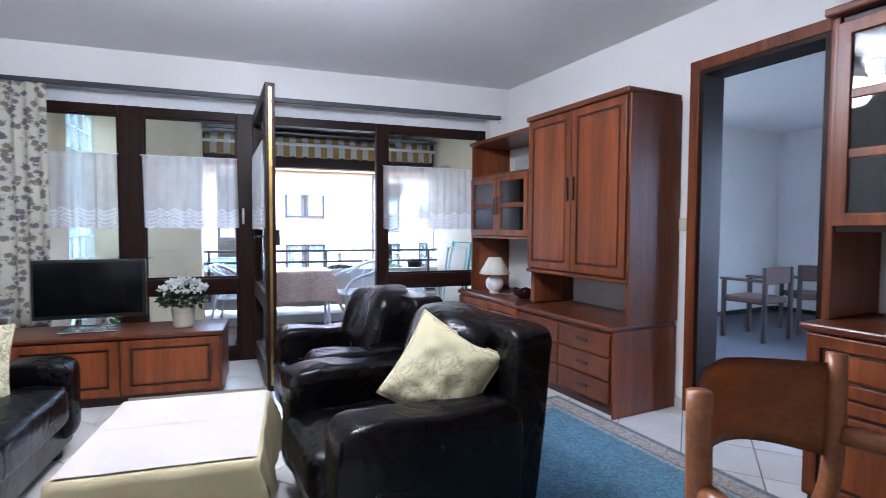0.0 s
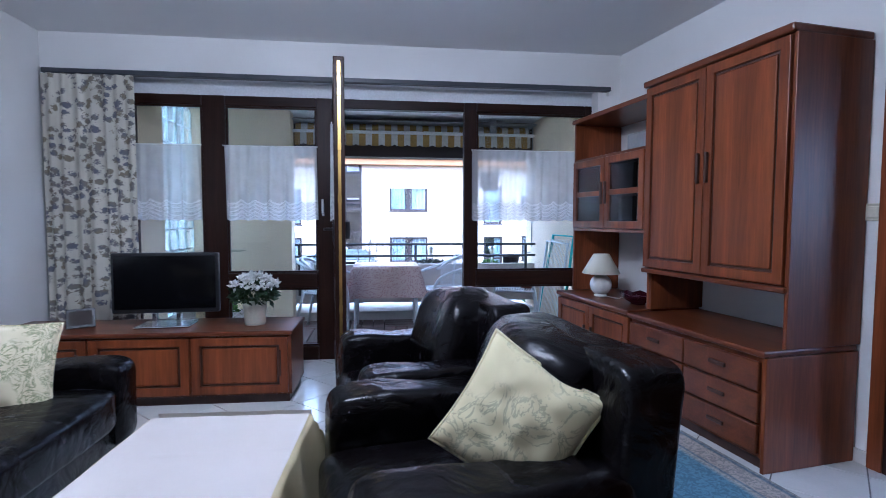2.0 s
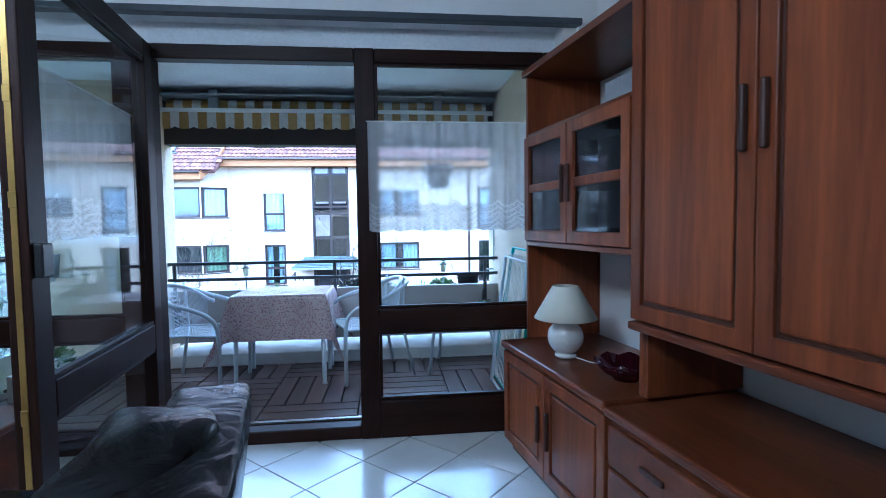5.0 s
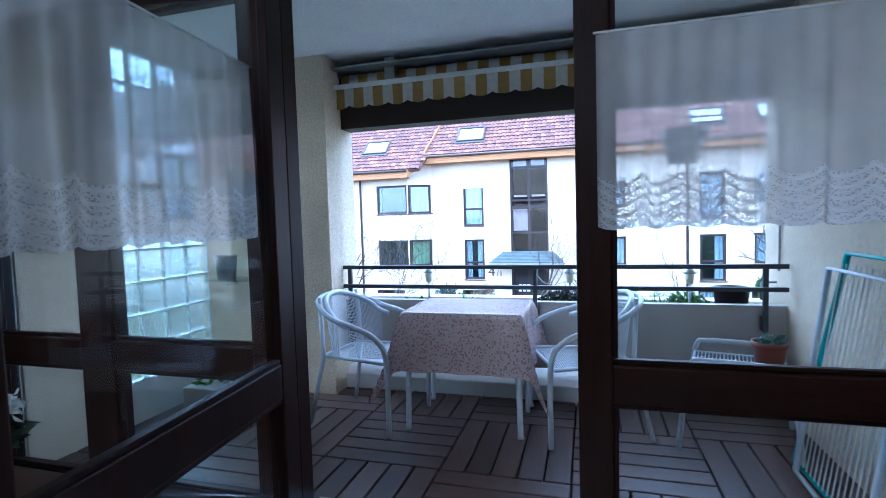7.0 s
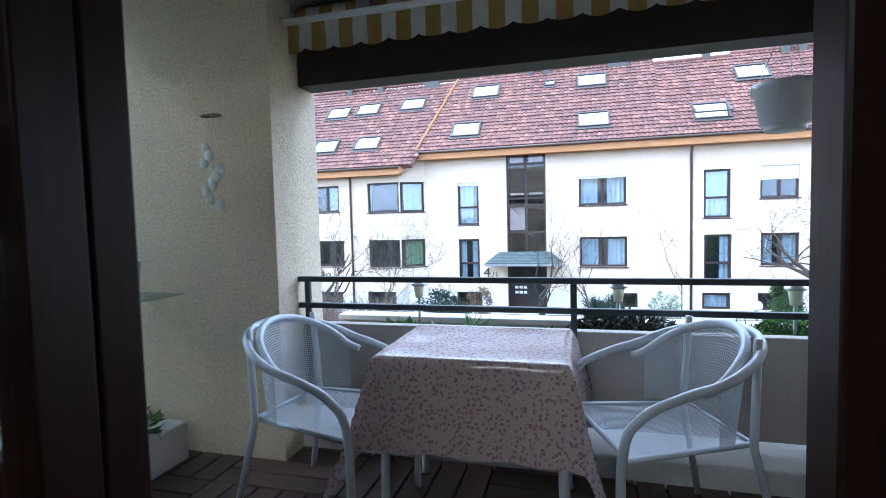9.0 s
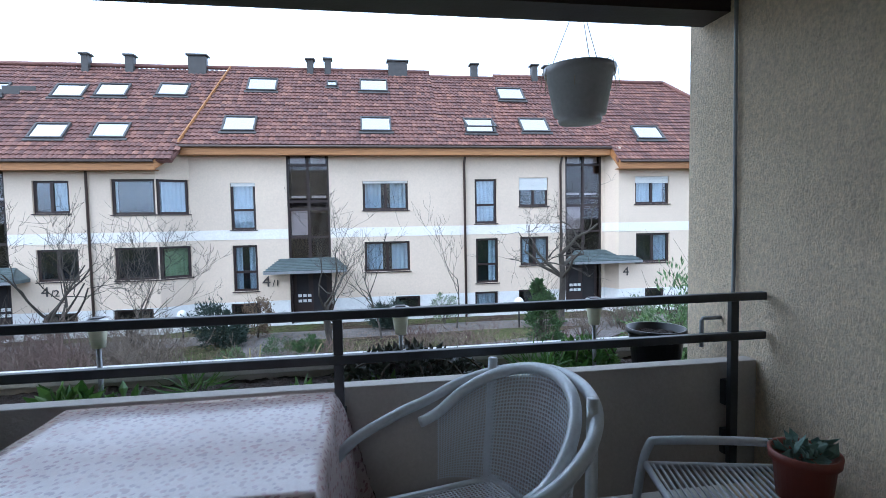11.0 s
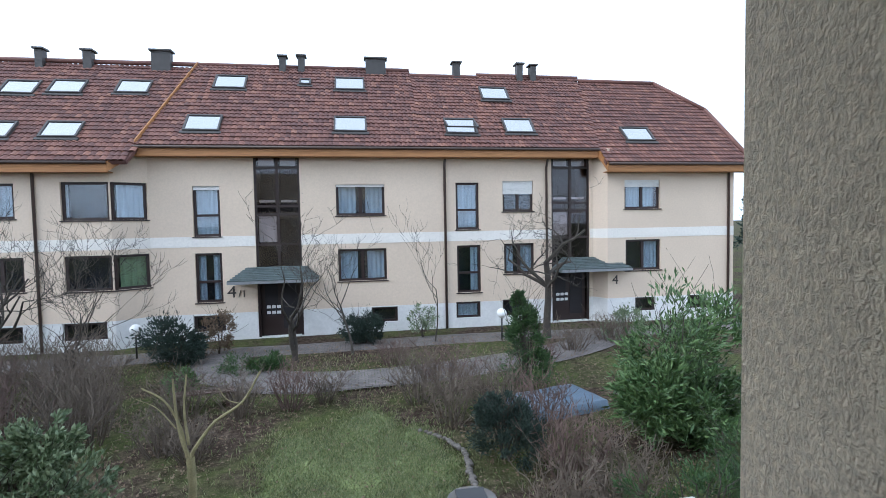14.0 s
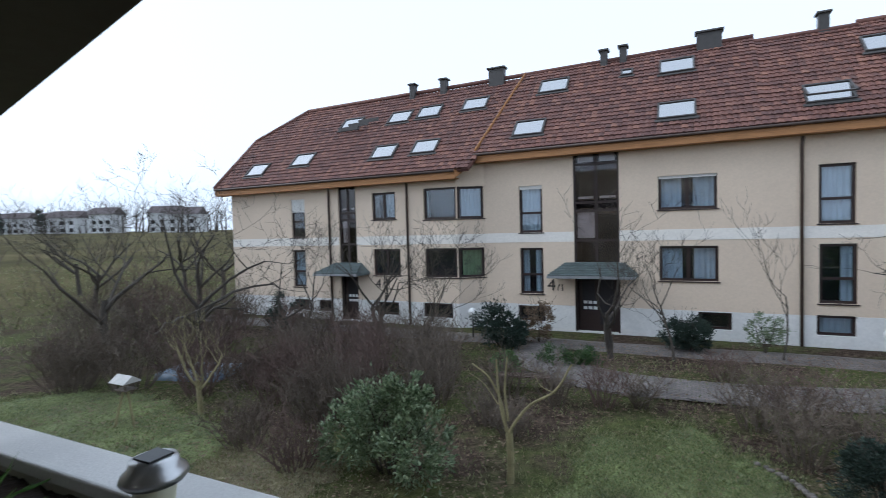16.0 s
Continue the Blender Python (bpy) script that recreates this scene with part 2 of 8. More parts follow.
def tube(bm, pts, r, seg=8, cap=True, closed=False):
    """A round bar along points; r may be a list."""
    pts = [Vector(p) for p in pts]
    n = len(pts)
    rs = r if isinstance(r, (list, tuple)) else [r] * n
    rings, up = [], None
    for i, p in enumerate(pts):
        a = pts[(i - 1) % n] if closed or i > 0 else p
        b = pts[(i + 1) % n] if closed or i < n - 1 else p
        d = (b - a).normalized()
        if up is None:
            up = d.orthogonal().normalized()
        up = (up - d * up.dot(d))
        up = up.normalized() if up.length > 1e-5 else d.orthogonal().normalized()
        side = d.cross(up)
        rings.append([bm.verts.new(p + (up * math.cos(2 * math.pi * k / seg) + side * math.sin(2 * math.pi * k / seg)) * rs[i]) for k in range(seg)])
    for i in range(n if closed else n - 1):
        A, B = rings[i], rings[(i + 1) % n]
        for k in range(seg):
            bm.faces.new((A[k], A[(k + 1) % seg], B[(k + 1) % seg], B[k]))
    if cap and not closed:
        bm.faces.new(rings[0])
        bm.faces.new(rings[-1])


def lathe(bm, prof, seg=24, at=(0, 0, 0)):
    rings = []
    for r, z in prof:
        rings.append([bm.verts.new((at[0] + max(r, 0.0005) * math.cos(2 * math.pi * k / seg), at[1] + max(r, 0.0005) * math.sin(2 * math.pi * k / seg), at[2] + z)) for k in range(seg)])
    for A, B in zip(rings, rings[1:]):
        for k in range(seg):
            bm.faces.new((A[k], A[(k + 1) % seg], B[(k + 1) % seg], B[k]))


def curve_pts(pts, n=8):
    """Smooth points through the given ones (Catmull-Rom)."""
    P = [Vector(p) for p in pts]
    P = [P[0] * 2 - P[1]] + P + [P[-1] * 2 - P[-2]]
    out = []
    for i in range(1, len(P) - 2):
        for k in range(n):
            t = k / n
            a, b, c, d = P[i - 1], P[i], P[i + 1], P[i + 2]
            out.append(0.5 * (2 * b + (c - a) * t + (2 * a - 5 * b + 4 * c - d) * t * t + (3 * b - a - 3 * c + d) * t ** 3))
    out.append(P[-2])
    return out


def pad(bm, c, s, e=0.3, nu=36, nv=18, amp=0.0, freq=5.0, fn=None, seed=0.0):
    """A rounded upholstered block: a superellipsoid of half sizes s about c, with soft dents."""
    def sp(v, k):
        return math.copysign(abs(v) ** k, v)
    rows = []
    for j in range(nv + 1):
        ph = -math.pi / 2 + math.pi * j / nv
        row = []
        for i in range(nu):
            th = 2 * math.pi * i / nu
            p = Vector((sp(math.cos(ph), e) * sp(math.cos(th), e), sp(math.cos(ph), e) * sp(math.sin(th), e), sp(math.sin(ph), e)))
            q = Vector((p.x * s[0], p.y * s[1], p.z * s[2]))
            if fn:
                q = fn(p, q)
            if amp:
                q += q.normalized() * amp * noise.noise(q * freq + Vector((seed, seed * 2, 0)))
            row.append(bm.verts.new(q + Vector(c)))
        rows.append(row)
    for A, B in zip(rows, rows[1:]):
        for i in range(nu):
            bm.faces.new((A[i], A[(i + 1) % nu], B[(i + 1) % nu], B[i]))
    bm.faces.new(rows[0])
    bm.faces.new(rows[-1])
    bmesh.ops.remove_doubles(bm, verts=bm.verts, dist=0.0004)


def sheet(bm, f, nu, nv):
    """A surface f(u, v), u and v from 0 to 1."""
    g = [[bm.verts.new(f(i / nu, j / nv)) for i in range(nu + 1)] for j in range(nv + 1)]
    for j in range(nv):
        for i in range(nu):
            bm.faces.new((g[j][i], g[j][i + 1], g[j + 1][i + 1], g[j + 1][i]))


def pierced(bm, x0, x1, z0, z1, y0, y1, holes):
    """A wall slab along x with rectangular openings (x0, x1, z0, z1)."""
    xs = sorted({x0, x1, *[min(max(v, x0), x1) for h in holes for v in h[:2]]})
    zs = sorted({z0, z1, *[min(max(v, z0), z1) for h in holes for v in h[2:]]})
    for a, b in zip(xs, xs[1:]):
        for c, d in zip(zs, zs[1:]):
            mx, mz = (a + b) / 2, (c + d) / 2
            if not any(h[0] < mx < h[1] and h[2] < mz < h[3] for h in holes):
                box(bm, a, b, y0, y1, c, d)
    bmesh.ops.remove_doubles(bm, verts=bm.verts, dist=0.0005)
    seen, dead = {}, []
    for f in bm.faces:
        k = tuple(sorted(v.index for v in f.verts))
        seen.setdefault(tuple(sorted((round(v.co.x, 3), round(v.co.y, 3), round(v.co.z, 3)) for v in f.verts)), []).append(f)
    for fs in seen.values():
        if len(fs) > 1:
            dead += fs
    bmesh.ops.delete(bm, geom=dead, context="FACES_ONLY")


def text_mesh(body, size, depth=0.006):
    cu = bpy.data.curves.new("writing", "FONT")
    cu.body, cu.size, cu.extrude, cu.align_x = body, size, depth, "CENTER"
    tmp = new("writing_tmp", cu)
    me = bpy.data.meshes.new_from_object(tmp)
    bpy.data.objects.remove(tmp)
    bpy.data.curves.remove(cu)
    return me


# ---------------------------------------------------------------- the room
XL, XR, YB, ZC = -1.97, 3.7, -6.9, 2.62
DY0, DY1, DZ = -2.92, -2.18, 2.22       # doorway in the wall beside the cabinets


def structure(name, bm, mat, label, category="wall", parent=None, smooth=False):
    return part(name, bm, mat, parent, label, smooth, category, "structure")


structure("wall_left", boxes((XL - 0.2, XL, YB, 0.12, 0, 2.8)), WALL, "plain white painted wall beside the sofa")
structure("wall_back", boxes((XL - 0.2, 7.6, YB - 0.2, YB, 0, 2.8)), WALL, "plain white painted wall behind the dining corner")
WR = pose(2.66, -0.14, 0, 0, 0, 8)      # the slanted wall: its own x is 0 on the paint, y runs along it
bm = boxes((0, 0.17, DY1, 0.25, 0, 2.8), (0, 0.17, -7.0, DY0, 0, 2.8), (0, 0.17, DY0, DY1, DZ, 2.8))
structure("wall_right", bm, WALL, "white painted wall with an open doorway to the next room").matrix_basis = WR
bm = boxes((XL, -1.45, -0.14, 0.12, 0, 2.8), (2.46, 2.9, -0.14, 0.12, 0, 2.8), (-1.45, 2.46, -0.14, 0.12, 2.33, 2.8))
structure("wall_window", bm, WALL, "white lintel wall above the wide balcony window")
structure("ceiling", boxes((XL, XR, YB, -0.14, ZC, ZC + 0.2)), CEIL, "smooth white painted ceiling", "ceiling")
structure("trim_soffit", boxes((-1.45, 2.46, -0.139, 0.1, 2.322, 2.329), (-1.45, 2.46, -0.004, 0.1, 2.21, 2.322)), SOFFIT, "pale shutter box board under the lintel", "trim")
bm = boxes((-0.012, -0.001, DY1 + 0.07, -0.02, 0, 0.07), (-0.012, -0.001, -6.6, DY0 - 0.07, 0, 0.07), bev=0.002)
structure("baseboard", bm, TILE, "pale ceramic tile skirting along the wall", "baseboard").matrix_basis = WR
structure("baseboard_left", boxes((XL + 0.001, XL + 0.012, YB, -0.15, 0, 0.07), bev=0.002), TILE, "pale ceramic tile skirting", "baseboard")

# doorway lining and casing
dl = thing("door_1", "open doorway with dark stained wooden lining and casing", "doorway", WR, kind="structure")
for nm, q in (("lining", (-0.015, 0.185, DY1 - 0.03, DY1 - 0.002, 0, DZ)), ("lining", (-0.015, 0.185, DY0 + 0.002, DY0 + 0.03, 0, DZ)), ("head", (-0.015, 0.185, DY0 + 0.03, DY1 - 0.03, DZ - 0.03, DZ - 0.002))):
    part(nm, boxes(q, bev=0.002), FRAME, dl)
for nm, q in (("casing", (-0.022, -0.002, DY1 - 0.002, DY1 + 0.065, 0, DZ + 0.065)), ("casing", (-0.022, -0.002, DY0 - 0.065, DY0 + 0.002, 0, DZ + 0.065)), ("casing", (-0.022, -0.002, DY0 + 0.002, DY1 - 0.002, DZ - 0.002, DZ + 0.065))):
    part(nm, boxes(q, bev=0.004), CAB, dl, "reddish brown wooden casing board")

# next room
NEXTF = surf("dark_blue_grey_carpet", (0.07, 0.075, 0.09), 0.9, var=0.1, grain=300, gvar=0.2, bump_s=0.4)
for nm, q, mt, lab, cat in (("wall_next_room", [(0.17, 0.5, 0.1, 0.25, 0, 2.8), (2.4, 5.0, 0.1, 0.25, 0, 2.8), (0.5, 2.4, 0.1, 0.25, 0, 0.8), (0.5, 2.4, 0.1, 0.25, 2.3, 2.8), (4.9, 5.0, -3.2, 0.1, 0, 2.8), (4.9, 5.0, -7.0, -6.4, 0, 2.8), (4.9, 5.0, -6.4, -3.2, 0, 0.5), (4.9, 5.0, -6.4, -3.2, 2.35, 2.8)], WALL, "plain white wall of the neighbouring room", "wall"),
                            ("ceiling_next_room", [(0.17, 4.9, -7.0, 0.1, ZC, ZC + 0.2)], CEIL, "white ceiling of the neighbouring room", "ceiling"),
                            ("floor_next_room", [(0.09, 4.9, -7.0, 0.1, -0.15, 0.002)], NEXTF, "dark blue-grey floor of the neighbouring room", "floor"),
                            ("baseboard_next_room", [(0.18, 4.89, 0.086, 0.099, 0, 0.06), (4.886, 4.899, -7.0, 0.08, 0, 0.06)], BLACK, "dark skirting along the white wall", "baseboard"),
                            ("wall_next_room_back", [(0.17, 5.0, -7.2, -7.0, 0, 2.8)], WALL, "plain white back wall of the neighbouring room", "wall")):
    structure(nm, boxes(*q), mt, lab, cat).matrix_basis = WR

# floor with diagonal tiles
floor_ob = structure("floor", boxes((XL, 2.75, YB, 0.0, -0.15, -0.004), (2.75, 3.6, YB, -0.6, -0.15, -0.004)), GROUT, "floor of large pale glazed tiles laid diagonally with dark joints", "floor")

# ---------------------------------------------------------------- window wall
WT, ZT0, ZT1 = 2.13, 0.62, 0.75
win = thing("window_1", "wide dark-brown wooden window front with fixed panes", "window", kind="structure")
for a, b in ((-1.45, -1.38), (-0.85, -0.67), (0.06, 0.25), (1.31, 1.42), (2.39, 2.459)):
    part("post", boxes((a, b, -0.02, 0.07, 0.0, 2.209), bev=0.006), FRAME, win)
for a, b in ((-1.38, -0.85), (-0.67, 0.06), (0.25, 1.31), (1.42, 2.39)):
    part("head_rail", boxes((a + 0.001, b - 0.001, -0.017, 0.067, WT, 2.209), bev=0.006), FRAMEX, win)
    if a == 0.25:
        part("threshold", boxes((a, b, -0.015, 0.09, 0.0, 0.075), bev=0.008), FRAMEX, win, "dark wooden door threshold")
        part("threshold_strip", boxes((a, b, 0.091, 0.115, 0.0, 0.09), bev=0.004), CHROME, win, "bright metal weather strip")
        continue
    part("transom", boxes((a + 0.001, b - 0.001, -0.022, 0.062, ZT0, ZT1), bev=0.008), FRAMEX, win)
    lo = 0.22 if a > 1 else 0.12
    part("bottom_rail", boxes((a + 0.001, b - 0.001, -0.022, 0.062, 0.0, lo), bev=0.008), FRAMEX, win)
    for z0, z1 in ((ZT1, WT), (lo, ZT0)):
        g = part("pane", boxes((a + 0.002, b - 0.002, 0.02, 0.026, z0 + 0.001, z1 - 0.001)), GLASS, win)
        g.visible_shadow = False
        bm = BM()
        for s in ((a, b, z0, z0 + 0.018), (a, b, z1 - 0.018, z1), (a, a + 0.018, z0 + 0.018, z1 - 0.018), (b - 0.018, b, z0 + 0.018, z1 - 0.018)):
            box(bm, s[0] + 0.001, s[1] - 0.001, -0.008, 0.019, s[2] + 0.001, s[3] - 0.001, 0.003, 1)
        part("glazing_bead", bm, FRAME, win)
part("window_handle", boxes((0.098, 0.122, -0.04, -0.021, 1.23, 1.33), (0.1, 0.12, -0.075, -0.06, 1.25, 1.37), (0.103, 0.117, -0.06, -0.04, 1.33, 1.345), bev=0.003), CHROME, win, "slim metal window handle")

# the open balcony door leaf, swung into the room
ang = math.degrees(math.atan2(-1.17, 0.12))
leaf = thing("balcony_door", "dark-brown glazed balcony door standing open into the room", "door", pose(0.225, -0.035, 0, 0, 0, ang))
LW = 1.17
part("hinge_stile", boxes((0, 0.11, -0.034, 0.034, 0.06, 2.19), bev=0.006), FRAME, leaf)
part("lock_stile", boxes((LW - 0.11, LW, -0.034, 0.034, 0.06, 2.19), bev=0.006), FRAME, leaf)
for nm, z0, z1 in (("top_rail", 2.09, 2.188), ("middle_rail", 0.6, 0.73), ("bottom_rail", 0.062, 0.2)):
    part(nm, boxes((0.111, LW - 0.111, -0.034, 0.034, z0, z1), bev=0.006), FRAME, leaf)
for z0, z1 in ((0.2, 0.6), (0.73, 2.09)):
    g = part("pane", boxes((0.112, LW - 0.112, -0.003, 0.003, z0 + 0.001, z1 - 0.001)), GLASS, leaf)
    g.visible_shadow = False
    part("glazing_bead", boxes((0.111, LW - 0.111, 0.004, 0.028, z0 + 0.001, z0 + 0.016), (0.111, LW - 0.111, 0.004, 0.028, z1 - 0.016, z1 - 0.001), bev=0.002), FRAME, leaf)
part("edge_strip", boxes((LW + 0.0005, LW + 0.004, -0.009, 0.009, 0.1, 2.16)), BRASS, leaf, "brass espagnolette strip on the door edge")
bm = BM()
for z in (0.25, 0.62, 1.3, 1.62, 1.95, 2.08):
    box(bm, LW + 0.004, LW + 0.009, -0.011, 0.011, z, z + 0.05, 0.002, 1)
part("lock_bolt", bm, BRASS, leaf)
bm = boxes((LW - 0.075, LW - 0.035, -0.046, -0.035, 1.06, 1.2), bev=0.004)
tube(bm, [(LW - 0.055, -0.046, 1.14), (LW - 0.055, -0.085, 1.14), (LW - 0.06, -0.092, 1.14), (LW - 0.18, -0.095, 1.135)], 0.009, 8)
part("door_handle", bm, BLACK, leaf, "dark metal lever handle", True)
part("lock_case", boxes((LW - 0.08, LW - 0.015, 0.035, 0.062, 1.08, 1.19), bev=0.006), BLACK, leaf, "black lock case")

# net curtains on thin rods
def net_material():
    m = bpy.data.materials.new("white_net_lace")
    m.use_nodes = True
    nt = m.node_tree
    nt.nodes.clear()
    df, tl, tp = nt.nodes.new("ShaderNodeBsdfDiffuse"), nt.nodes.new("ShaderNodeBsdfTranslucent"), nt.nodes.new("ShaderNodeBsdfTransparent")
    for n in (df, tl):
        n.inputs["Color"].default_value = (0.82, 0.82, 0.84, 1)
    a = nt.nodes.new("ShaderNodeMixShader")
    a.inputs[0].default_value = 0.5
    nt.links.new(df.outputs[0], a.inputs[1])
    nt.links.new(tl.outputs[0], a.inputs[2])
    uv = nt.nodes.new("ShaderNodeTexCoord")
    sx = nt.nodes.new("ShaderNodeSeparateXYZ")
    nt.links.new(uv.outputs["UV"], sx.inputs[0])

    def mth(op, x, y=None):
        n = nt.nodes.new("ShaderNodeMath")
        n.operation = op
        for i, v in enumerate((x, y)):
            if v is None:
                continue
            if hasattr(v, "links"):
                nt.links.new(v, n.inputs[i])
            else:
                n.inputs[i].default_value = v
        return n.outputs[0]
    # scallops of thread in the lower band, tiny holes, plain voile above
    U, V = sx.outputs["X"], sx.outputs["Y"]
    arch = mth("ABSOLUTE", mth("SINE", mth("MULTIPLY", U, 26.0)))
    zz = mth("ADD", V, mth("MULTIPLY", arch, 0.03))
    band = mth("LESS_THAN", zz, 0.17)
    thread = mth("GREATER_THAN", mth("SINE", mth("MULTIPLY", zz, 210.0)), 0.55)
    vo = nt.nodes.new("ShaderNodeTexVoronoi")
    vo.inputs["Scale"].default_value = 170
    nt.links.new(uv.outputs["UV"], vo.inputs["Vector"])
    hole = mth("LESS_THAN", vo.outputs["Distance"], 0.42)
    lace = mth("SUBTRACT", 0.88, mth("MULTIPLY", hole, 0.4))
    lace = mth("MAXIMUM", lace, mth("MULTIPLY", thread, 0.95))
    ns = noise_tex(nt, uv.outputs["UV"], 9, 3)
    voile = mth("ADD", 0.56, mth("MULTIPLY", ns, 0.22))
    dens = mth("ADD", mth("MULTIPLY", band, lace), mth("MULTIPLY", mth("SUBTRACT", 1.0, band), voile))
    mx = nt.nodes.new("ShaderNodeMixShader")
    nt.links.new(dens, mx.inputs[0])
    nt.links.new(tp.outputs[0], mx.inputs[1])
    nt.links.new(a.outputs[0], mx.inputs[2])
    out = nt.nodes.new("ShaderNodeOutputMaterial")
    nt.links.new(mx.outputs[0], out.inputs[0])
    return m


NET = net_material()


def hanging(width, z0, z1, pleats, depth, nu, nv, scallop=0.0, seed=0.0):
    """A pleated cloth along x from 0 to width, with UV in metres of cloth from its hem."""
    bm = BM()
    uvl = bm.loops.layers.uv.new("UVMap")
    pos = {}
    g = []
    for j in range(nv + 1):
        v = j / nv
        row = []
        for i in range(nu + 1):
            u = i / nu
            w = u + 0.012 * noise.noise(Vector((u * 7 + seed, 0.3, seed)))
            amp = depth * (0.65 + 0.6 * noise.noise(Vector((u * 9, seed, 2)))) * (0.55 + 0.45 * (1 - v))
            hem = scallop * abs(math.sin(26.0 * u * width * 1.0)) * (1 - v) ** 8
            x = w * width + 0.012 * (1 - v) * math.sin(u * pleats * 6.283 * 0.5 + seed)
            ve = bm.verts.new((x, amp * math.sin(u * pleats * 6.283 + 0.7 * math.sin(v * 2 + u * 5)) , z0 + (z1 - z0) * v + hem))
            pos[ve] = (u * width, (z1 - z0) * v)
            row.append(ve)
        g.append(row)
    for j in range(nv):
        for i in range(nu):
            f = bm.faces.new((g[j][i], g[j][i + 1], g[j + 1][i + 1], g[j + 1][i]))
            for l in f.loops:
                l[uvl].uv = pos[l.vert]
    return bm


def net_curtain(x0, width, y, m=None, seed=0.0, z0=1.2, z1=1.8):
    t = thing("net_curtain", "short white lace net curtain on a thin rod", "curtain", m if m is not None else pose(x0, y, 0), "net curtains")
    part("cloth", hanging(width, z0, z1, width * 13, 0.014, int(width * 150), 10, -0.012, seed), NET, t, smooth=True)
    bm = BM()
    tube(bm, [(-0.01, 0, z1 + 0.004), (width + 0.01, 0, z1 + 0.004)], 0.004, 6)
    part("rod", bm, WHITE, t)
    return t


net_curtain(-1.37, 0.51, -0.032, seed=1.0)
net_curtain(-0.68, 0.74, -0.032, seed=2.2)
net_curtain(1.38, 1.0, -0.032, seed=3.1)
net_curtain(0, 0.98, 0, leaf.matrix_basis @ pose(0.1, -0.045, 0), seed=4.7)

# floral side curtain on the track
bm = bpy.data.materials.new("cream_floral_curtain_cloth")
FLORAL = bm
nt, p = links(FLORAL)
v = coords(nt, (1, 1, 1), "UV")
base = ramp(nt, noise_tex(nt, v, 3, 3), [(0.3, (0.5, 0.48, 0.4)), (0.7, (0.62, 0.59, 0.5))])
vo = nt.nodes.new("ShaderNodeTexVoronoi")
vo.inputs["Scale"].default_value = 19
nt.links.new(coords(nt, (1.0, 1.0, 1), "UV"), vo.inputs["Vector"])
dn = noise_tex(nt, v, 55, 3, 0.6, 1.5)
d1 = nt.nodes.new("ShaderNodeMath")
d1.operation = "SUBTRACT"
nt.links.new(dn, d1.inputs[0])
nt.links.new(vo.outputs["Distance"], d1.inputs[1])
f1 = ramp(nt, d1.outputs[0], [(0.02, (0, 0, 0)), (0.1, (1, 1, 1))])
tone = ramp(nt, noise_tex(nt, v, 7, 2), [(0.4, (0.13, 0.13, 0.16)), (0.6, (0.2, 0.17, 0.12))])
nt.links.new(mixc(nt, f1, base, tone), p.inputs["Base Color"])
p.inputs["Roughness"].default_value = 0.85
cur = thing("side_curtain", "long cream curtain with grey leaf and flower print beside the window", "curtain", pose(-1.93, -0.215, 0))
part("cloth", hanging(0.66, 0.03, 2.29, 7, 0.035, 160, 24, 0, 6.0), FLORAL, cur, smooth=True)
bm = boxes((-1.93, 2.55, -0.2, -0.142, 2.3, 2.335), bev=0.004)
track = part("curtain_track", bm, surf("dark_curtain_track_metal", (0.05, 0.055, 0.065), 0.4), None, "long dark curtain track under the lintel", category="curtain rail")
box_bm = boxes((2.535, 2.56, -0.17, -0.138, 2.27, 2.34), bev=0.004)
part("end_cap", box_bm, WHITE, track)

# ---------------------------------------------------------------- balcony shell
structure("balcony_slab", boxes((-1.6, 2.9, 0.0, 1.95, -0.3, -0.03)), DECKBASE, "dark underlay of the balcony floor", "floor")
structure("balcony_ceiling", boxes((-1.6, 2.95, 0.12, 2.12, 2.42, 2.7)), BCEIL, "white painted underside of the balcony above", "ceiling")
structure("wall_balcony_return", boxes((-1.56, -0.42, 1.505, 1.72, -0.3, 2.42)), PLASTER, "rough beige plaster wall of the balcony")
structure("wall_balcony_pillar", boxes((-0.8, -0.5, 1.722, 2.08, -3.4, 2.95)), PLASTER, "rough beige plaster pillar at the balcony edge")
structure("wall_balcony_end", boxes((2.5, 2.8, 0.12, 2.14, -3.4, 2.95)), PLASTER, "rough beige plaster wall at the balcony end")
structure("wall_outside_above", boxes((-9, 11, -0.1, 0.1, 2.82, 6.0), (2.801, 3.1, 0.125, 0.3, -3.4, 2.8), (7.4, 11, 1.0, 1.2, -3.4, 2.8), (3.1, 5.3, 0.5, 0.6, -3.4, 0.4), (-9, -1.6, 0.125, 0.3, -3.4, 2.8)), PLASTER, "beige plaster of the building's own facade")
structure("balcony_above", boxes((-1.6, 2.95, 0.12, 2.35, 2.72, 3.5)), PLASTERW, "parapet of the balcony on the next floor", "balcony")
# slab in the beam's near-black, which stands in for underside shade
structure("balcony_above_neighbour", boxes((-6.0, 0.4, -1.1, 0, 0, 0.6), bev=0.02), BEAM, "neighbouring balcony above, underside shade put into its dark colour", "balcony").matrix_basis = pose(-0.85, 3.5, 2.545, 0, 0, -14)
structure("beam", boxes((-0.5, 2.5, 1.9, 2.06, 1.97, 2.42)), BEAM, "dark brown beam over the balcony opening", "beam")
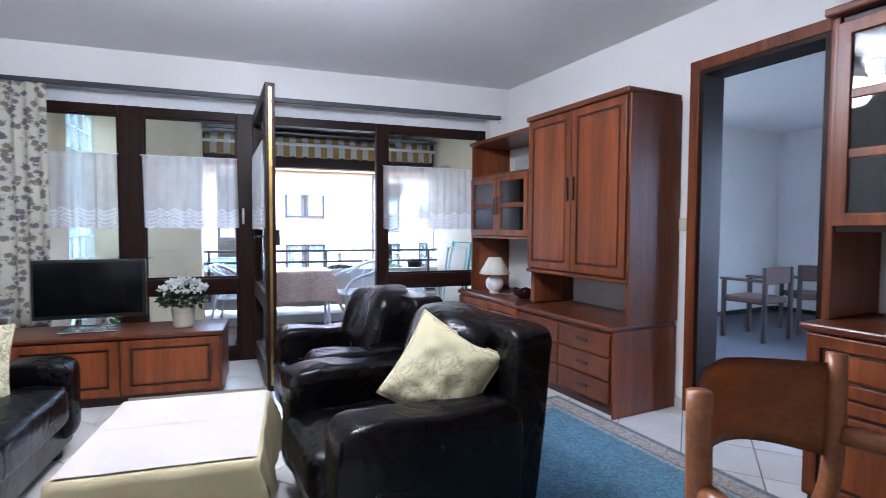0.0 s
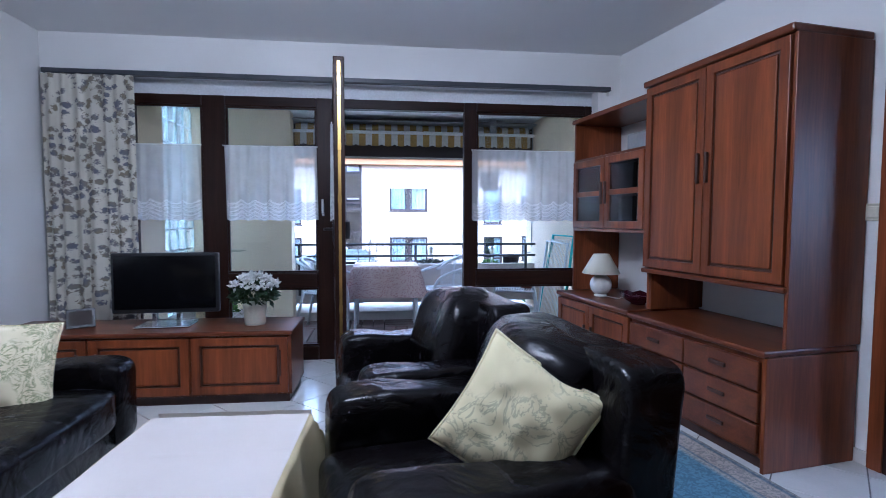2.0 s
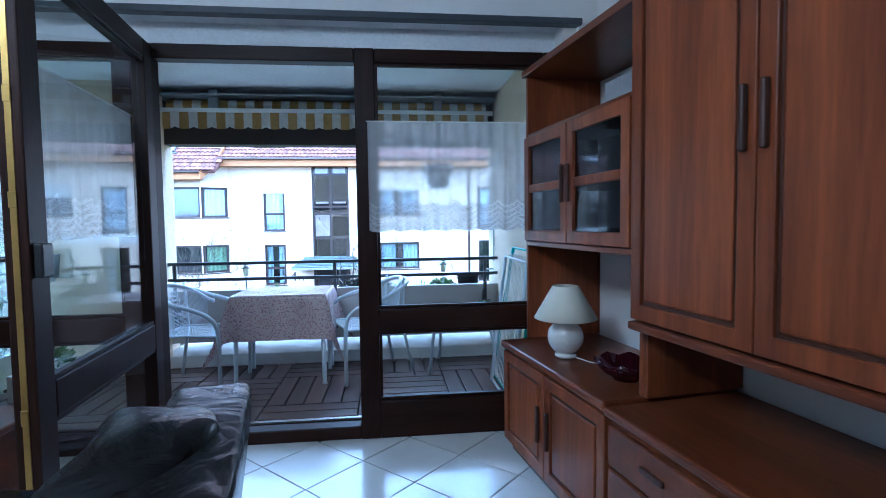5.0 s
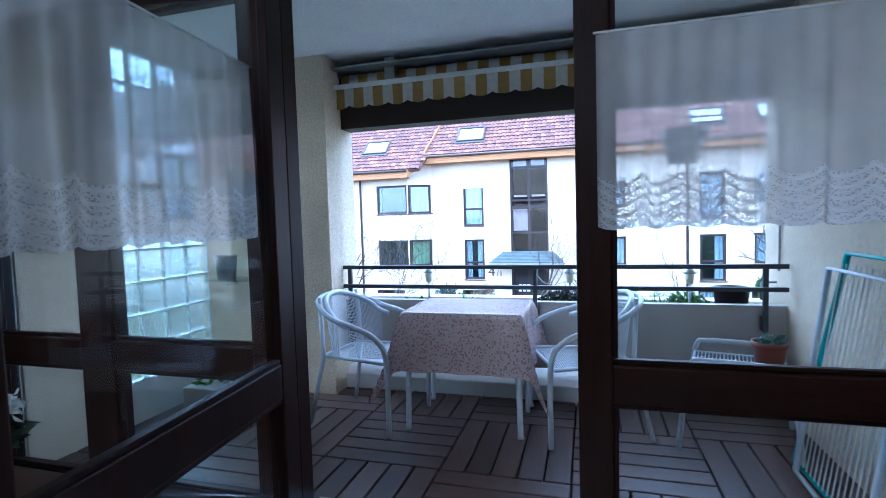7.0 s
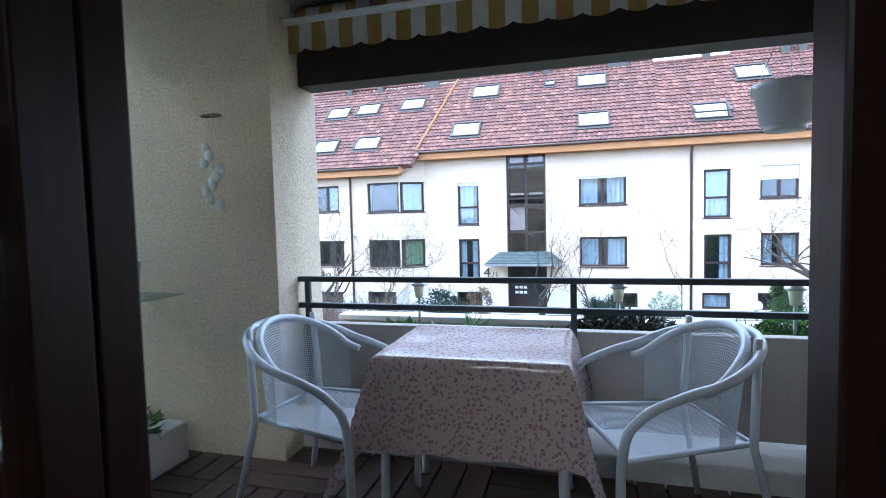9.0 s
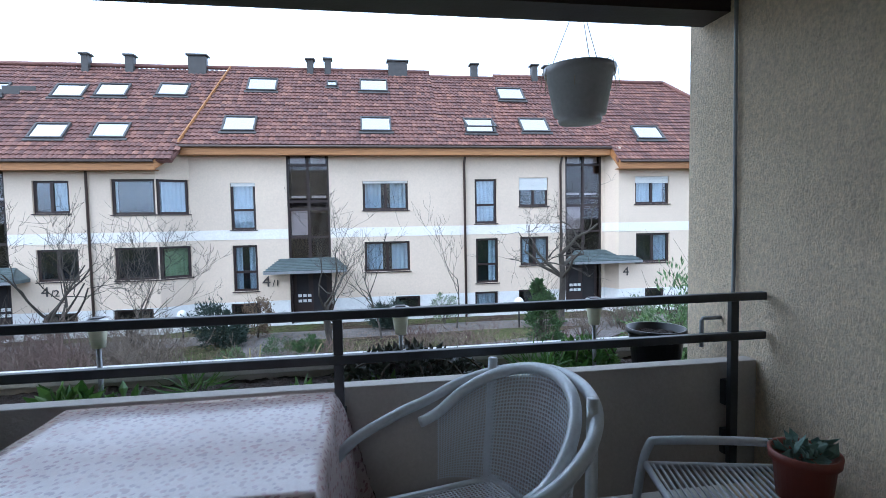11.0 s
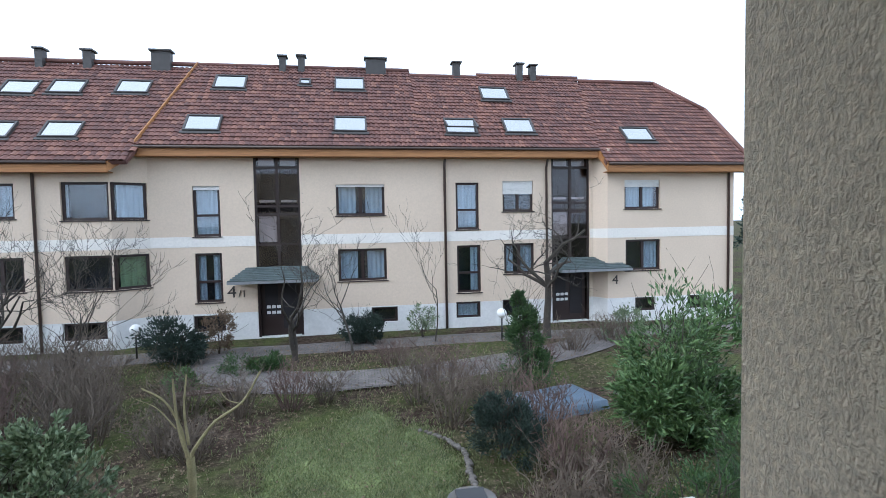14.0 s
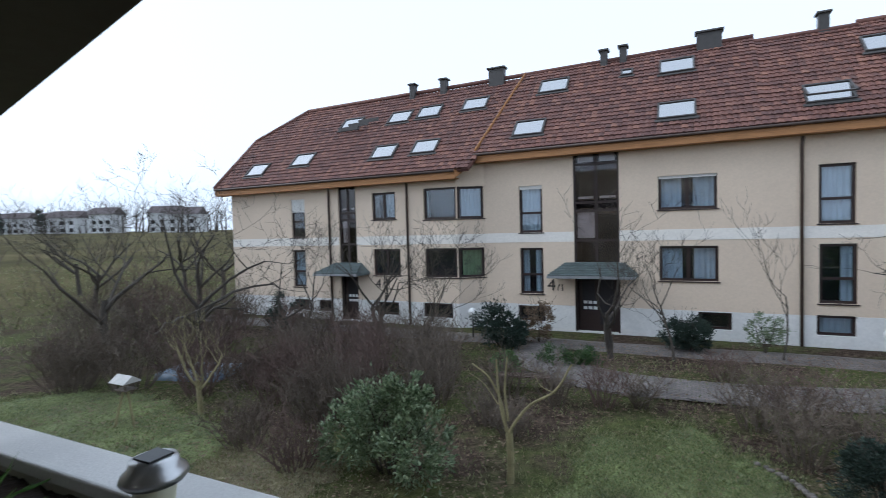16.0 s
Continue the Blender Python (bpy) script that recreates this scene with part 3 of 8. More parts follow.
# parapet, gap and planter
structure("parapet_panel", boxes((-0.5, 2.5, 1.74, 1.8, 0.2, 0.66), bev=0.004), PLASTERW, "grey rendered parapet panel", "parapet")
structure("kerb", boxes((-0.5, 2.5, 1.68, 2.3, -0.03, 0.1), bev=0.01), CONC, "pale concrete kerb under the parapet", "kerb")
structure("planter_trough", boxes((-0.5, 2.5, 1.8, 2.3, 0.32, 0.47), (-0.5, 2.5, 2.3, 2.34, 0.32, 0.56)), PLASTERW, "concrete planting trough outside the parapet", "planter")
structure("planter_coping", boxes((-0.5, 2.62, 2.285, 2.42, 0.561, 0.6), bev=0.006), CONC, "pale concrete coping along the planting trough", "coping")
bm = BM()
sheet(bm, lambda u, v: Vector((-0.5 + 3 * u, 1.801 + 0.498 * v, 0.535 + 0.02 * noise.noise(Vector((u * 30, v * 6, 0))) + 0.012 * noise.noise(Vector((u * 110, v * 20, 4))))), 150, 26)
structure("planter_soil", bm, SOIL, "dark crumbly soil in the planting trough", "soil", smooth=True)

# railing
rail = thing("balcony_railing", "dark grey painted steel balcony railing with two bars", "railing")
for z in (0.905, 0.765):
    part("bar", boxes((-0.49, 2.49, 1.685, 1.712, z - 0.015, z + 0.013), bev=0.003), RAILM, rail)
for x in (-0.37, 1.0, 2.37):
    part("post", boxes((x - 0.015, x + 0.015, 1.69, 1.712, 0.3, 0.7495), (x - 0.015, x + 0.015, 1.69, 1.712, 0.7785, 0.8895), bev=0.002), RAILM, rail)
    for z in (0.33, 0.51):
        part("bracket", boxes((x - 0.02, x + 0.02, 1.713, 1.739, z, z + 0.09), bev=0.002), RAILM, rail)

# glass block wall
BLOCK = bpy.data.materials.new("glass_block")
nt, p = links(BLOCK)
p.inputs["Base Color"].default_value = (0.8, 0.95, 0.96, 1)
p.inputs["Roughness"].default_value = 0.2
p.inputs["Transmission Weight"].default_value = 0.92
p.inputs["IOR"].default_value = 1.12
bump(nt, p, noise_tex(nt, coords(nt, (1, 1, 1), "World"), 30, 2, 0.5, 1.2), 1.0, 0.03)
structure("wall_balcony_side", boxes((-1.56, -1.44, 0.125, 0.68, -0.3, 2.42)), PLASTER, "rough beige plaster wall beside the glass blocks")
GX, GY, GP = -1.5, 0.69, 0.2033
gbw = structure("wall_glass_blocks", boxes((GX - 0.02, GX + 0.02, 0.681, 1.504, -0.3, 0.235), (GX - 0.02, GX + 0.02, 0.681, 1.504, 2.395, 2.42)), WALL, "wall of wavy glass blocks with pale mortar joints at the balcony side")
for k in range(5):
    y = GY + k * GP
    part("mortar_joint", boxes((GX - 0.016, GX + 0.016, y - 0.006, min(y + 0.006, 1.504), 0.236, 2.394)), WALL, gbw)
for k in range(11):
    z = 0.241 + k * 0.2148
    for j in range(4):
        part("mortar_joint", boxes((GX - 0.015, GX + 0.015, GY + 0.007 + j * GP, GY - 0.007 + (j + 1) * GP, z - 0.005, z + 0.005)), WALL, gbw)
bm = BM()
box(bm, -0.035, 0.035, -0.0955, 0.0955, -0.1015, 0.1015, 0.012, 2)
me_block = bpy.data.meshes.new("glass_block")
bm.to_mesh(me_block)
bm.free()
me_block.materials.append(BLOCK)
for j in range(4):
    for k in range(10):
        share("glass_block", me_block, gbw, pose(GX, GY + 0.1017 + j * GP, 0.3484 + k * 0.2148)).visible_shadow = False

# awning in its cassette
AWN_Y = bpy.data.materials.new("striped_awning_cloth")
nt, p = links(AWN_Y)
v = coords(nt, (1, 1, 1), "UV")
sx = nt.nodes.new("ShaderNodeSeparateXYZ")
nt.links.new(v, sx.inputs[0])
wv = nt.nodes.new("ShaderNodeMath")
wv.operation = "PINGPONG"
wv.inputs[1].default_value = 0.075
nt.links.new(sx.outputs["X"], wv.inputs[0])
c = ramp(nt, wv.outputs[0], [(0.036, (0.62, 0.6, 0.54)), (0.0385, (0.36, 0.23, 0.06))])
g = ramp(nt, noise_tex(nt, v, 30, 4), [(0.3, (0.82, 0.82, 0.82)), (0.7, (1, 1, 1))])
nt.links.new(mixc(nt, 1.0, c, g, "MULTIPLY"), p.inputs["Base Color"])
p.inputs["Roughness"].default_value = 0.85
aw = thing("awning", "rolled-up awning with yellow and cream striped scalloped valance", "awning")
bm = boxes((-0.47, 2.47, 1.62, 1.9, 2.345, 2.36), bev=0.003)
part("cover", bm, STEELG, aw, "grey metal awning cover")
bm = BM()
uvl = bm.loops.layers.uv.new("UVMap")
N = 240
rows = []
for j in range(13):
    a = math.pi * 2 * j / 12
    rows.append([bm.verts.new((-0.4 + 2.8 * i / N, 1.79 + 0.055 * math.cos(a), 2.285 + 0.055 * math.sin(a) + 0.003 * math.sin(i * 0.9 + j))) for i in range(N + 1)])
for A, B in zip(rows, rows[1:]):
    for i in range(N):
        f = bm.faces.new((A[i], A[i + 1], B[i + 1], B[i]))
        for l in f.loops:
            l[uvl].uv = (l.vert.co.x, l.vert.co.z)
part("roll", bm, AWN_Y, aw, "rolled striped cloth", True)
bm = BM()
uvl = bm.loops.layers.uv.new("UVMap")
g2 = []
for j in range(7):
    row = []
    for i in range(N * 2 + 1):
        x = -0.4 + 2.8 * i / (N * 2)
        hem = 2.085 - 0.022 * abs(math.sin(math.pi * x / 0.15)) ** 0.7
        z = 2.205 + (hem - 2.205) * j / 6
        row.append(bm.verts.new((x, 1.655 + 0.006 * math.sin(x * 30) * j / 6 + 0.01 * noise.noise(Vector((x * 3, j * 0.3, 0))), z)))
    g2.append(row)
for A, B in zip(g2, g2[1:]):
    for i in range(N * 2):
        f = bm.faces.new((A[i], A[i + 1], B[i + 1], B[i]))
        for l in f.loops:
            l[uvl].uv = (l.vert.co.x, l.vert.co.z)
part("valance", bm, AWN_Y, aw, "striped valance with a scalloped hem", True)
part("front_bar", boxes((-0.45, 2.45, 1.645, 1.69, 2.206, 2.24), bev=0.006), WHITE, aw, "white awning front bar")
for x in (0.0, 1.95):
    part("bracket", boxes((x - 0.04, x + 0.04, 1.7, 1.9, 2.24, 2.415), bev=0.006), STEELG, aw)
for x0, x1 in ((0.0, 1.05), (1.95, 1.1)):
    bm = BM()
    tube(bm, [(x0, 1.72, 2.235), (x1, 1.73, 2.245)], 0.016, 8)
    tube(bm, [(x0 + (0.06 if x0 < 1 else -0.06), 1.7, 2.222), (x1, 1.712, 2.226)], 0.012, 8)
    part("folding_arm", bm, WHITE, aw, "white folding arm", True)
# ---------------------------------------------------------------- outside: ground
GZ = -3.55
FAC = surf("apricot_facade_render", (0.65, 0.53, 0.41), 0.9, var=0.05, scale=0.35, grain=14, gvar=0.06, bump_s=0.3, bump_d=0.01)
BAND = surf("white_facade_band", (0.76, 0.72, 0.66), 0.9, var=0.04, scale=0.6, grain=14, bump_s=0.2)
PLINTH = surf("white_plinth_render", (0.68, 0.67, 0.65), 0.9, var=0.08, scale=1.2, grain=12, bump_s=0.2)
FASCIA = wood("orange_stained_fascia_board", (0.3, 0.13, 0.04), (0.44, 0.21, 0.075), "x", 0.6, 0.25, 0.05, "World", 0)
WFRAME = surf("dark_brown_window_frame_far", (0.022, 0.01, 0.008), 0.5, var=0.1, bump_s=0.0)
# near-black colour standing in for the shade of unlit rooms
ROOM_SHADE = surf("unlit_room_shade", (0.022, 0.02, 0.022), 0.9, var=0.3, scale=0.8, bump_s=0)
FARGLASS = glassy("house_window_glass", (0.82, 0.88, 0.94), 0.02, 1.5, 0.05)
STAIRGLASS = glassy("stairwell_glass", (0.82, 0.79, 0.8), 0.02, 1.5, 0.01)
DRAPE = surf("pale_room_curtain", (0.6, 0.6, 0.58), 0.9, var=0.12, scale=3, bump_s=0)
DRAPEG = surf("yellow_green_room_curtain", (0.38, 0.42, 0.2), 0.9, var=0.2, scale=3, bump_s=0)
SHUT = surf("pale_roller_shutter", (0.66, 0.65, 0.62), 0.6, var=0.04, bump_s=0)
SLATE = surf("slate_canopy_shingle", (0.1, 0.125, 0.125), 0.7, var=0.25, scale=3, grain=25, gvar=0.2, bump_s=0.4)
PIPE = surf("brown_downpipe", (0.07, 0.045, 0.035), 0.5)
ZINC = surf("dark_chimney_sheet", (0.06, 0.055, 0.052), 0.6)
SKYL = glassy("skylight_glass", (0.25, 0.28, 0.3), 0.04, 1.9, 0.55)

ROOF = bpy.data.materials.new("weathered_clay_roof_tile")
nt, p = links(ROOF)
v = coords(nt, (1, 1, 1), "World")
g = nt.nodes.new("ShaderNodeNewGeometry")
n_big = noise_tex(nt, v, 0.35, 5, 0.6)
ca = ramp(nt, g.outputs["Random Per Island"], [(0.0, (0.105, 0.052, 0.045)), (0.5, (0.145, 0.068, 0.055)), (0.85, (0.185, 0.088, 0.068)), (1.0, (0.24, 0.12, 0.085))])
cb = ramp(nt, n_big, [(0.35, (0.88, 0.87, 0.89)), (0.65, (1.08, 1.02, 0.96))])
cm = mixc(nt, 1.0, ca, cb, "MULTIPLY")
st = ramp(nt, noise_tex(nt, coords(nt, (2.2, 0.25, 0.25), "World"), 1.2, 4), [(0.58, (0, 0, 0)), (0.85, (0.35, 0.35, 0.35))])
nt.links.new(mixc(nt, st, cm, (0.09, 0.075, 0.065)), p.inputs["Base Color"])
p.inputs["Roughness"].default_value = 0.75

# ground: one sheet with a gentle hill far to the side
GROUND = bpy.data.materials.new("winter_garden_ground")
nt, p = links(GROUND)
v = coords(nt, (1, 1, 1), "World")
n1 = noise_tex(nt, v, 0.45, 5, 0.6, 0.4)
n2 = noise_tex(nt, v, 6, 5, 0.7)
n3 = noise_tex(nt, v, 38, 3, 0.7)
earth = ramp(nt, n2, [(0.3, (0.018, 0.012, 0.009)), (0.5, (0.05, 0.036, 0.027)), (0.7, (0.125, 0.095, 0.07))])
moss = ramp(nt, n2, [(0.3, (0.028, 0.036, 0.013)), (0.7, (0.1, 0.115, 0.04))])
litter = ramp(nt, n3, [(0.56, (0, 0, 0)), (0.66, (0.7, 0.7, 0.7))])
c = mixc(nt, ramp(nt, n1, [(0.42, (0, 0, 0)), (0.6, (1, 1, 1))]), earth, moss)
c = mixc(nt, litter, c, (0.2, 0.155, 0.11))
# far fields are greener
sp = nt.nodes.new("ShaderNodeSeparateXYZ")
nt.links.new(v, sp.inputs[0])
far = nt.nodes.new("ShaderNodeMapRange")
far.inputs["From Min"].default_value, far.inputs["From Max"].default_value = -22, -45
nt.links.new(sp.outputs["X"], far.inputs["Value"])
field = ramp(nt, noise_tex(nt, v, 0.12, 6, 0.7, 0.5), [(0.3, (0.045, 0.04, 0.022)), (0.5, (0.09, 0.08, 0.036)), (0.7, (0.14, 0.115, 0.06))])
c = mixc(nt, far.outputs["Result"], c, field)
nt.links.new(c, p.inputs["Base Color"])
p.inputs["Roughness"].default_value = 0.95
p.inputs["Specular IOR Level"].default_value = 0.04
bump(nt, p, n3, 0.6, 0.03)


def ground_z(x, y):
    h = GZ + 0.06 * noise.noise(Vector((x * 0.3, y * 0.3, 0)))
    d = max(0.0, -x - 34)
    return h + 5.6 * (1 - math.exp(-(d / 50) ** 1.3)) + 0.012 * max(0, d - 60)


bm = BM()
xs = [-1500, -700, -400, -280, -210, -160, -130, -105, -88, -74, -62, -52, -45, -40, -36] + [-32 + 1.0 * i for i in range(65)] + [40, 60, 100, 200, 500, 1500]
ys = [-1500, -500, -150, -60, -20, -6, 0, 1, 2] + [3 + 0.8 * i for i in range(33)] + [32, 40, 50, 64, 80, 100, 130, 170, 230, 320, 500, 900, 1500]
grid = [[bm.verts.new((x, y, ground_z(x, y))) for x in xs] for y in ys]
for j in range(len(ys) - 1):
    for i in range(len(xs) - 1):
        bm.faces.new((grid[j][i], grid[j][i + 1], grid[j + 1][i + 1], grid[j + 1][i]))
structure("ground", bm, GROUND, "bare winter garden soil with moss and leaf litter", "ground", smooth=True)

PAVE = bpy.data.materials.new("grey_concrete_pavers")
nt, p = links(PAVE)
bk = nt.nodes.new("ShaderNodeTexBrick")
bk.inputs["Scale"].default_value = 1.0
bk.inputs["Brick Width"].default_value, bk.inputs["Row Height"].default_value, bk.inputs["Mortar Size"].default_value = 0.2, 0.1, 0.008
bk.inputs["Color1"].default_value, bk.inputs["Color2"].default_value, bk.inputs["Mortar"].default_value = (0.13, 0.115, 0.108, 1), (0.19, 0.165, 0.155, 1), (0.05, 0.045, 0.04, 1)
nt.links.new(coords(nt, (1, 1, 1), "World"), bk.inputs["Vector"])
ns = ramp(nt, noise_tex(nt, coords(nt, (1, 1, 1), "World"), 1.2, 5), [(0.3, (0.65, 0.65, 0.65)), (0.7, (1.1, 1.1, 1.1))])
nt.links.new(mixc(nt, 1.0, bk.outputs["Color"], ns, "MULTIPLY"), p.inputs["Base Color"])
p.inputs["Roughness"].default_value = 0.85
GRAVEL = surf("gravel_path", (0.17, 0.15, 0.135), 0.95, var=0.25, scale=2, grain=30, gvar=0.5, bump_s=0.8, bump_d=0.02)


def ribbon(name, pts, width, mat, label, category, lift=0.03, n=10):
    bm = BM()
    P = curve_pts([(x, y, 0) for x, y in pts], n)
    prev = None
    for i, q in enumerate(P):
        d = (P[min(i + 1, len(P) - 1)] - P[max(i - 1, 0)]).normalized()
        s = Vector((-d.y, d.x, 0)) * width / 2
        row = []
        for k in range(5):
            r = q - s + s * 2 * k / 4
            row.append(bm.verts.new((r.x, r.y, ground_z(r.x, r.y) + lift + (0.0 if 0 < k < 4 else -0.05))))
        if prev:
            for k in range(4):
                bm.faces.new((prev[k], prev[k + 1], row[k + 1], row[k]))
        prev = row
    return structure(name, bm, mat, label, category, smooth=True)


ribbon("pavement_house_walk", [(-24, 21.4), (-12, 21.3), (-3, 21.5), (6, 21.8), (14, 21.4), (26, 21)], 1.7, PAVE, "grey paved walk along the house front", "pavement", 0.05)
ribbon("pavement_garden_path", [(-3.2, 21.0), (-2.6, 18.6), (0.5, 17.0), (4.5, 17.3), (9, 18.6), (12, 20.6)], 1.9, PAVE, "grey paved garden path with leaf litter", "pavement", 0.085)
ribbon("path_edge_kerb", [(-2.8, 17.0), (0.4, 15.9), (4.6, 16.2)], 0.08, PAVE, "low concrete path edging", "kerb", 0.12)

GRASSM = leafy("lawn_grass_blades", [(0.07, 0.09, 0.035), (0.14, 0.175, 0.06), (0.23, 0.25, 0.11), (0.32, 0.3, 0.18)], 0.6, 0.3)
LAWNB = surf("mossy_lawn_base", (0.12, 0.145, 0.05), 0.95, var=0.5, scale=1.6, grain=26, gvar=0.6, bump_s=0.7, bump_d=0.03)


def lawn(name, cx, cy, rx, ry, blades, label, seed, mats=(LAWNB, GRASSM), grass="short green and yellowish lawn grass"):
    rnd = random.Random(seed)

    def inside(a):
        return 1 + 0.3 * noise.noise(Vector((math.cos(a) * 1.6, math.sin(a) * 1.6, seed))) + 0.2 * noise.noise(Vector((math.cos(a) * 5, math.sin(a) * 5, seed))) + 0.12 * noise.noise(Vector((math.cos(a) * 14, math.sin(a) * 14, seed)))
    bm = BM()
    rings = [[bm.verts.new((cx + rx * inside(a) * r * math.cos(a), cy + ry * inside(a) * r * math.sin(a), ground_z(cx + rx * r * math.cos(a), cy + ry * r * math.sin(a)) + 0.045 - 0.09 * (r > 0.95))) for a in [2 * math.pi * i / 120 for i in range(120)]] for r in (0.02, 0.35, 0.7, 0.94, 1.0)]
    for A, B in zip(rings, rings[1:]):
        for i in range(120):
            bm.faces.new((A[i], A[(i + 1) % 120], B[(i + 1) % 120], B[i]))
    bm.faces.new(rings[0])
    structure(name, bm, mats[0], label, "lawn", smooth=True)
    vs, fs = [], []
    for _ in range(blades):
        a, r = rnd.uniform(0, 6.283), math.sqrt(rnd.random()) * 0.99 + max(0.0, rnd.gauss(0, 0.12))
        x, y = cx + rx * inside(a) * r * math.cos(a), cy + ry * inside(a) * r * math.sin(a)
        z, h, w, t = ground_z(x, y) + 0.03, rnd.uniform(0.03, 0.075), 0.012, rnd.uniform(0, 6.283)
        dx, dy = math.cos(t) * w, math.sin(t) * w
        k = len(vs)
        vs += [(x - dx, y - dy, z), (x + dx, y + dy, z), (x + rnd.uniform(-0.04, 0.04), y + rnd.uniform(-0.04, 0.04), z + h)]
        fs.append((k, k + 1, k + 2))
    me = bpy.data.meshes.new("grass")
    me.from_pydata(vs, [], fs)
    me.materials.append(mats[1])
    tagged(new("grass", me), grass, "grass", kind="stuff")


lawn("ground_lawn_main", 1.75, 10.3, 2.0, 3.7, 42000, "mossy green lawn among the beds", 3.0)
lawn("ground_lawn_side", -12.0, 8.2, 5.0, 2.6, 30000, "patchy green lawn beside the hedge", 5.0)

STRAWB = surf("dry_straw_ground", (0.19, 0.165, 0.1), 0.95, var=0.4, scale=2.2, grain=26, gvar=0.5, bump_s=0.7, bump_d=0.03)
STRAWG = leafy("dry_straw_blades", [(0.16, 0.14, 0.07), (0.28, 0.25, 0.15), (0.38, 0.34, 0.22), (0.16, 0.18, 0.07)], 0.7, 0.3)
lawn("ground_straw_patch", -5.7, 8.6, 1.7, 1.5, 14000, "pale dry straw grass between the shrubs", 8.0, (STRAWB, STRAWG), "pale dry straw grass")

# ---------------------------------------------------------------- house opposite
house = thing("apartment_house", "long apricot apartment house with red tiled roof and brown windows", "house")
YM, YW = 23.9, 23.15
CH_L, CH_R = (-7.1, -6.05), (12.35, 12.7)      # where the wings fold forward


def window_far(x0, x1, z0, z1, y, mull=1, shutter=0.0, split=0.0, curtain=None, m=None, sill=True):
    """A window set back in its opening."""
    bm = BM()
    fw, d = 0.1, 0.07
    y0 = y + 0.1
    for s in ((x0, x0 + fw, z0, z1), (x1 - fw, x1, z0, z1), (x0 + fw, x1 - fw, z0, z0 + fw), (x0 + fw, x1 - fw, z1 - fw, z1)):
        box(bm, s[0], s[1], y0, y0 + d, s[2], s[3])
    for k in range(1, mull + 1):
        if mull:
            xm = x0 + (x1 - x0) * k / (mull + 1)
            box(bm, xm - fw * 0.6, xm + fw * 0.6, y0 - 0.012, y0 + d, z0 + fw, z1 - fw)
    if split:
        zs = z0 + (z1 - z0) * split
        box(bm, x0 + fw, x1 - fw, y0 - 0.012, y0 + d, zs - 0.05, zs + 0.05)
    w = part("window", bm, WFRAME, house)
    if m is not None:
        w.matrix_basis = m
    part("pane", boxes((x0 + fw, x1 - fw, y0 + 0.03, y0 + 0.036, z0 + fw, z1 - fw)), FARGLASS, w)
    # sheets behind the pane, the room's shade put into their colour
    part("room_back", boxes((x0 - 0.02, x1 + 0.02, y + 0.75, y + 0.78, z0 - 0.05, z1 + 0.05), (x0 - 0.03, x0 - 0.005, y + 0.31, y + 0.75, z0 - 0.05, z1 + 0.05), (x1 + 0.005, x1 + 0.03, y + 0.31, y + 0.75, z0 - 0.05, z1 + 0.05)), ROOM_SHADE, w)
    if sill:
        part("sill", boxes((x0 - 0.06, x1 + 0.06, y - 0.05, y + 0.12, z0 - 0.05, z0 - 0.004), bev=0.006), WFRAME, w)
    if curtain:
        for a, b, mt in curtain:
            bm = BM()
            xa, xb = x0 + (x1 - x0) * a, x0 + (x1 - x0) * b
            sheet(bm, lambda u, v, xa=xa, xb=xb: Vector((xa + (xb - xa) * u, y + 0.27 + 0.03 * math.sin(u * (xb - xa) * 34), z0 + 0.06 + (z1 - z0 - 0.1) * v)), 40, 1)
            part("curtain", bm, mt, w, smooth=True)
    if shutter:
        bm = BM()
        n = max(2, int((z1 - z0) * shutter / 0.055))
        for k in range(n):
            zz = z1 - 0.055 * (k + 1)
            box(bm, x0 + 0.02, x1 - 0.02, y + 0.055, y + 0.075, zz + 0.004, zz + 0.055)
        part("roller_shutter", bm, SHUT, w, kind="stuff")
    return w


MID = [  # x0, x1, z0, z1, mullions, shutter, split, curtain
    (-4.46, -3.45, 0.9, 3.02, 0, 0.08, 0.42, [(0, 1, DRAPE)]), (-4.46, -3.45, -1.9, 0.2, 0, 0.0, 0.42, [(0, 0.35, DRAPE), (0.62, 1, DRAPE)]),
    (1.06, 3.05, 1.7, 3.06, 1, 0.06, 0, [(0.05, 0.4, DRAPE), (0.6, 0.95, DRAPE)]), (1.08, 3.08, -1.2, 0.22, 1, 0, 0, [(0.05, 0.4, DRAPE), (0.6, 0.95, DRAPE)]),
    (6.08, 7.1, 0.98, 3.12, 0, 0, 0.42, [(0, 0.9, DRAPE)]), (6.1, 7.15, -1.93, 0.25, 0, 0, 0.42, [(0.6, 0.9, DRAPE)]),
    (8.16, 9.55, 1.78, 3.18, 1, 0.45, 0, None), (8.2, 9.58, -1.13, 0.28, 1, 0, 0, [(0.05, 0.35, DRAPE), (0.6, 0.95, DRAPE)]),
    (2.4, 3.5, -3.1, -2.42, 0, 0, 0, None), (6.03, 7.12, -3.1, -2.36, 0, 0, 0, [(0.1, 0.9, DRAPE)]), (8.1, 9.2, -3.1, -2.34, 0, 0, 0, None), (-4.6, -3.4, -3.15, -2.45, 0, 0, 0, None)]
STAIR1, STAIR2 = (-2.15, -0.37, -3.5, 4.43), (10.4, 12.2, -3.5, 4.47)
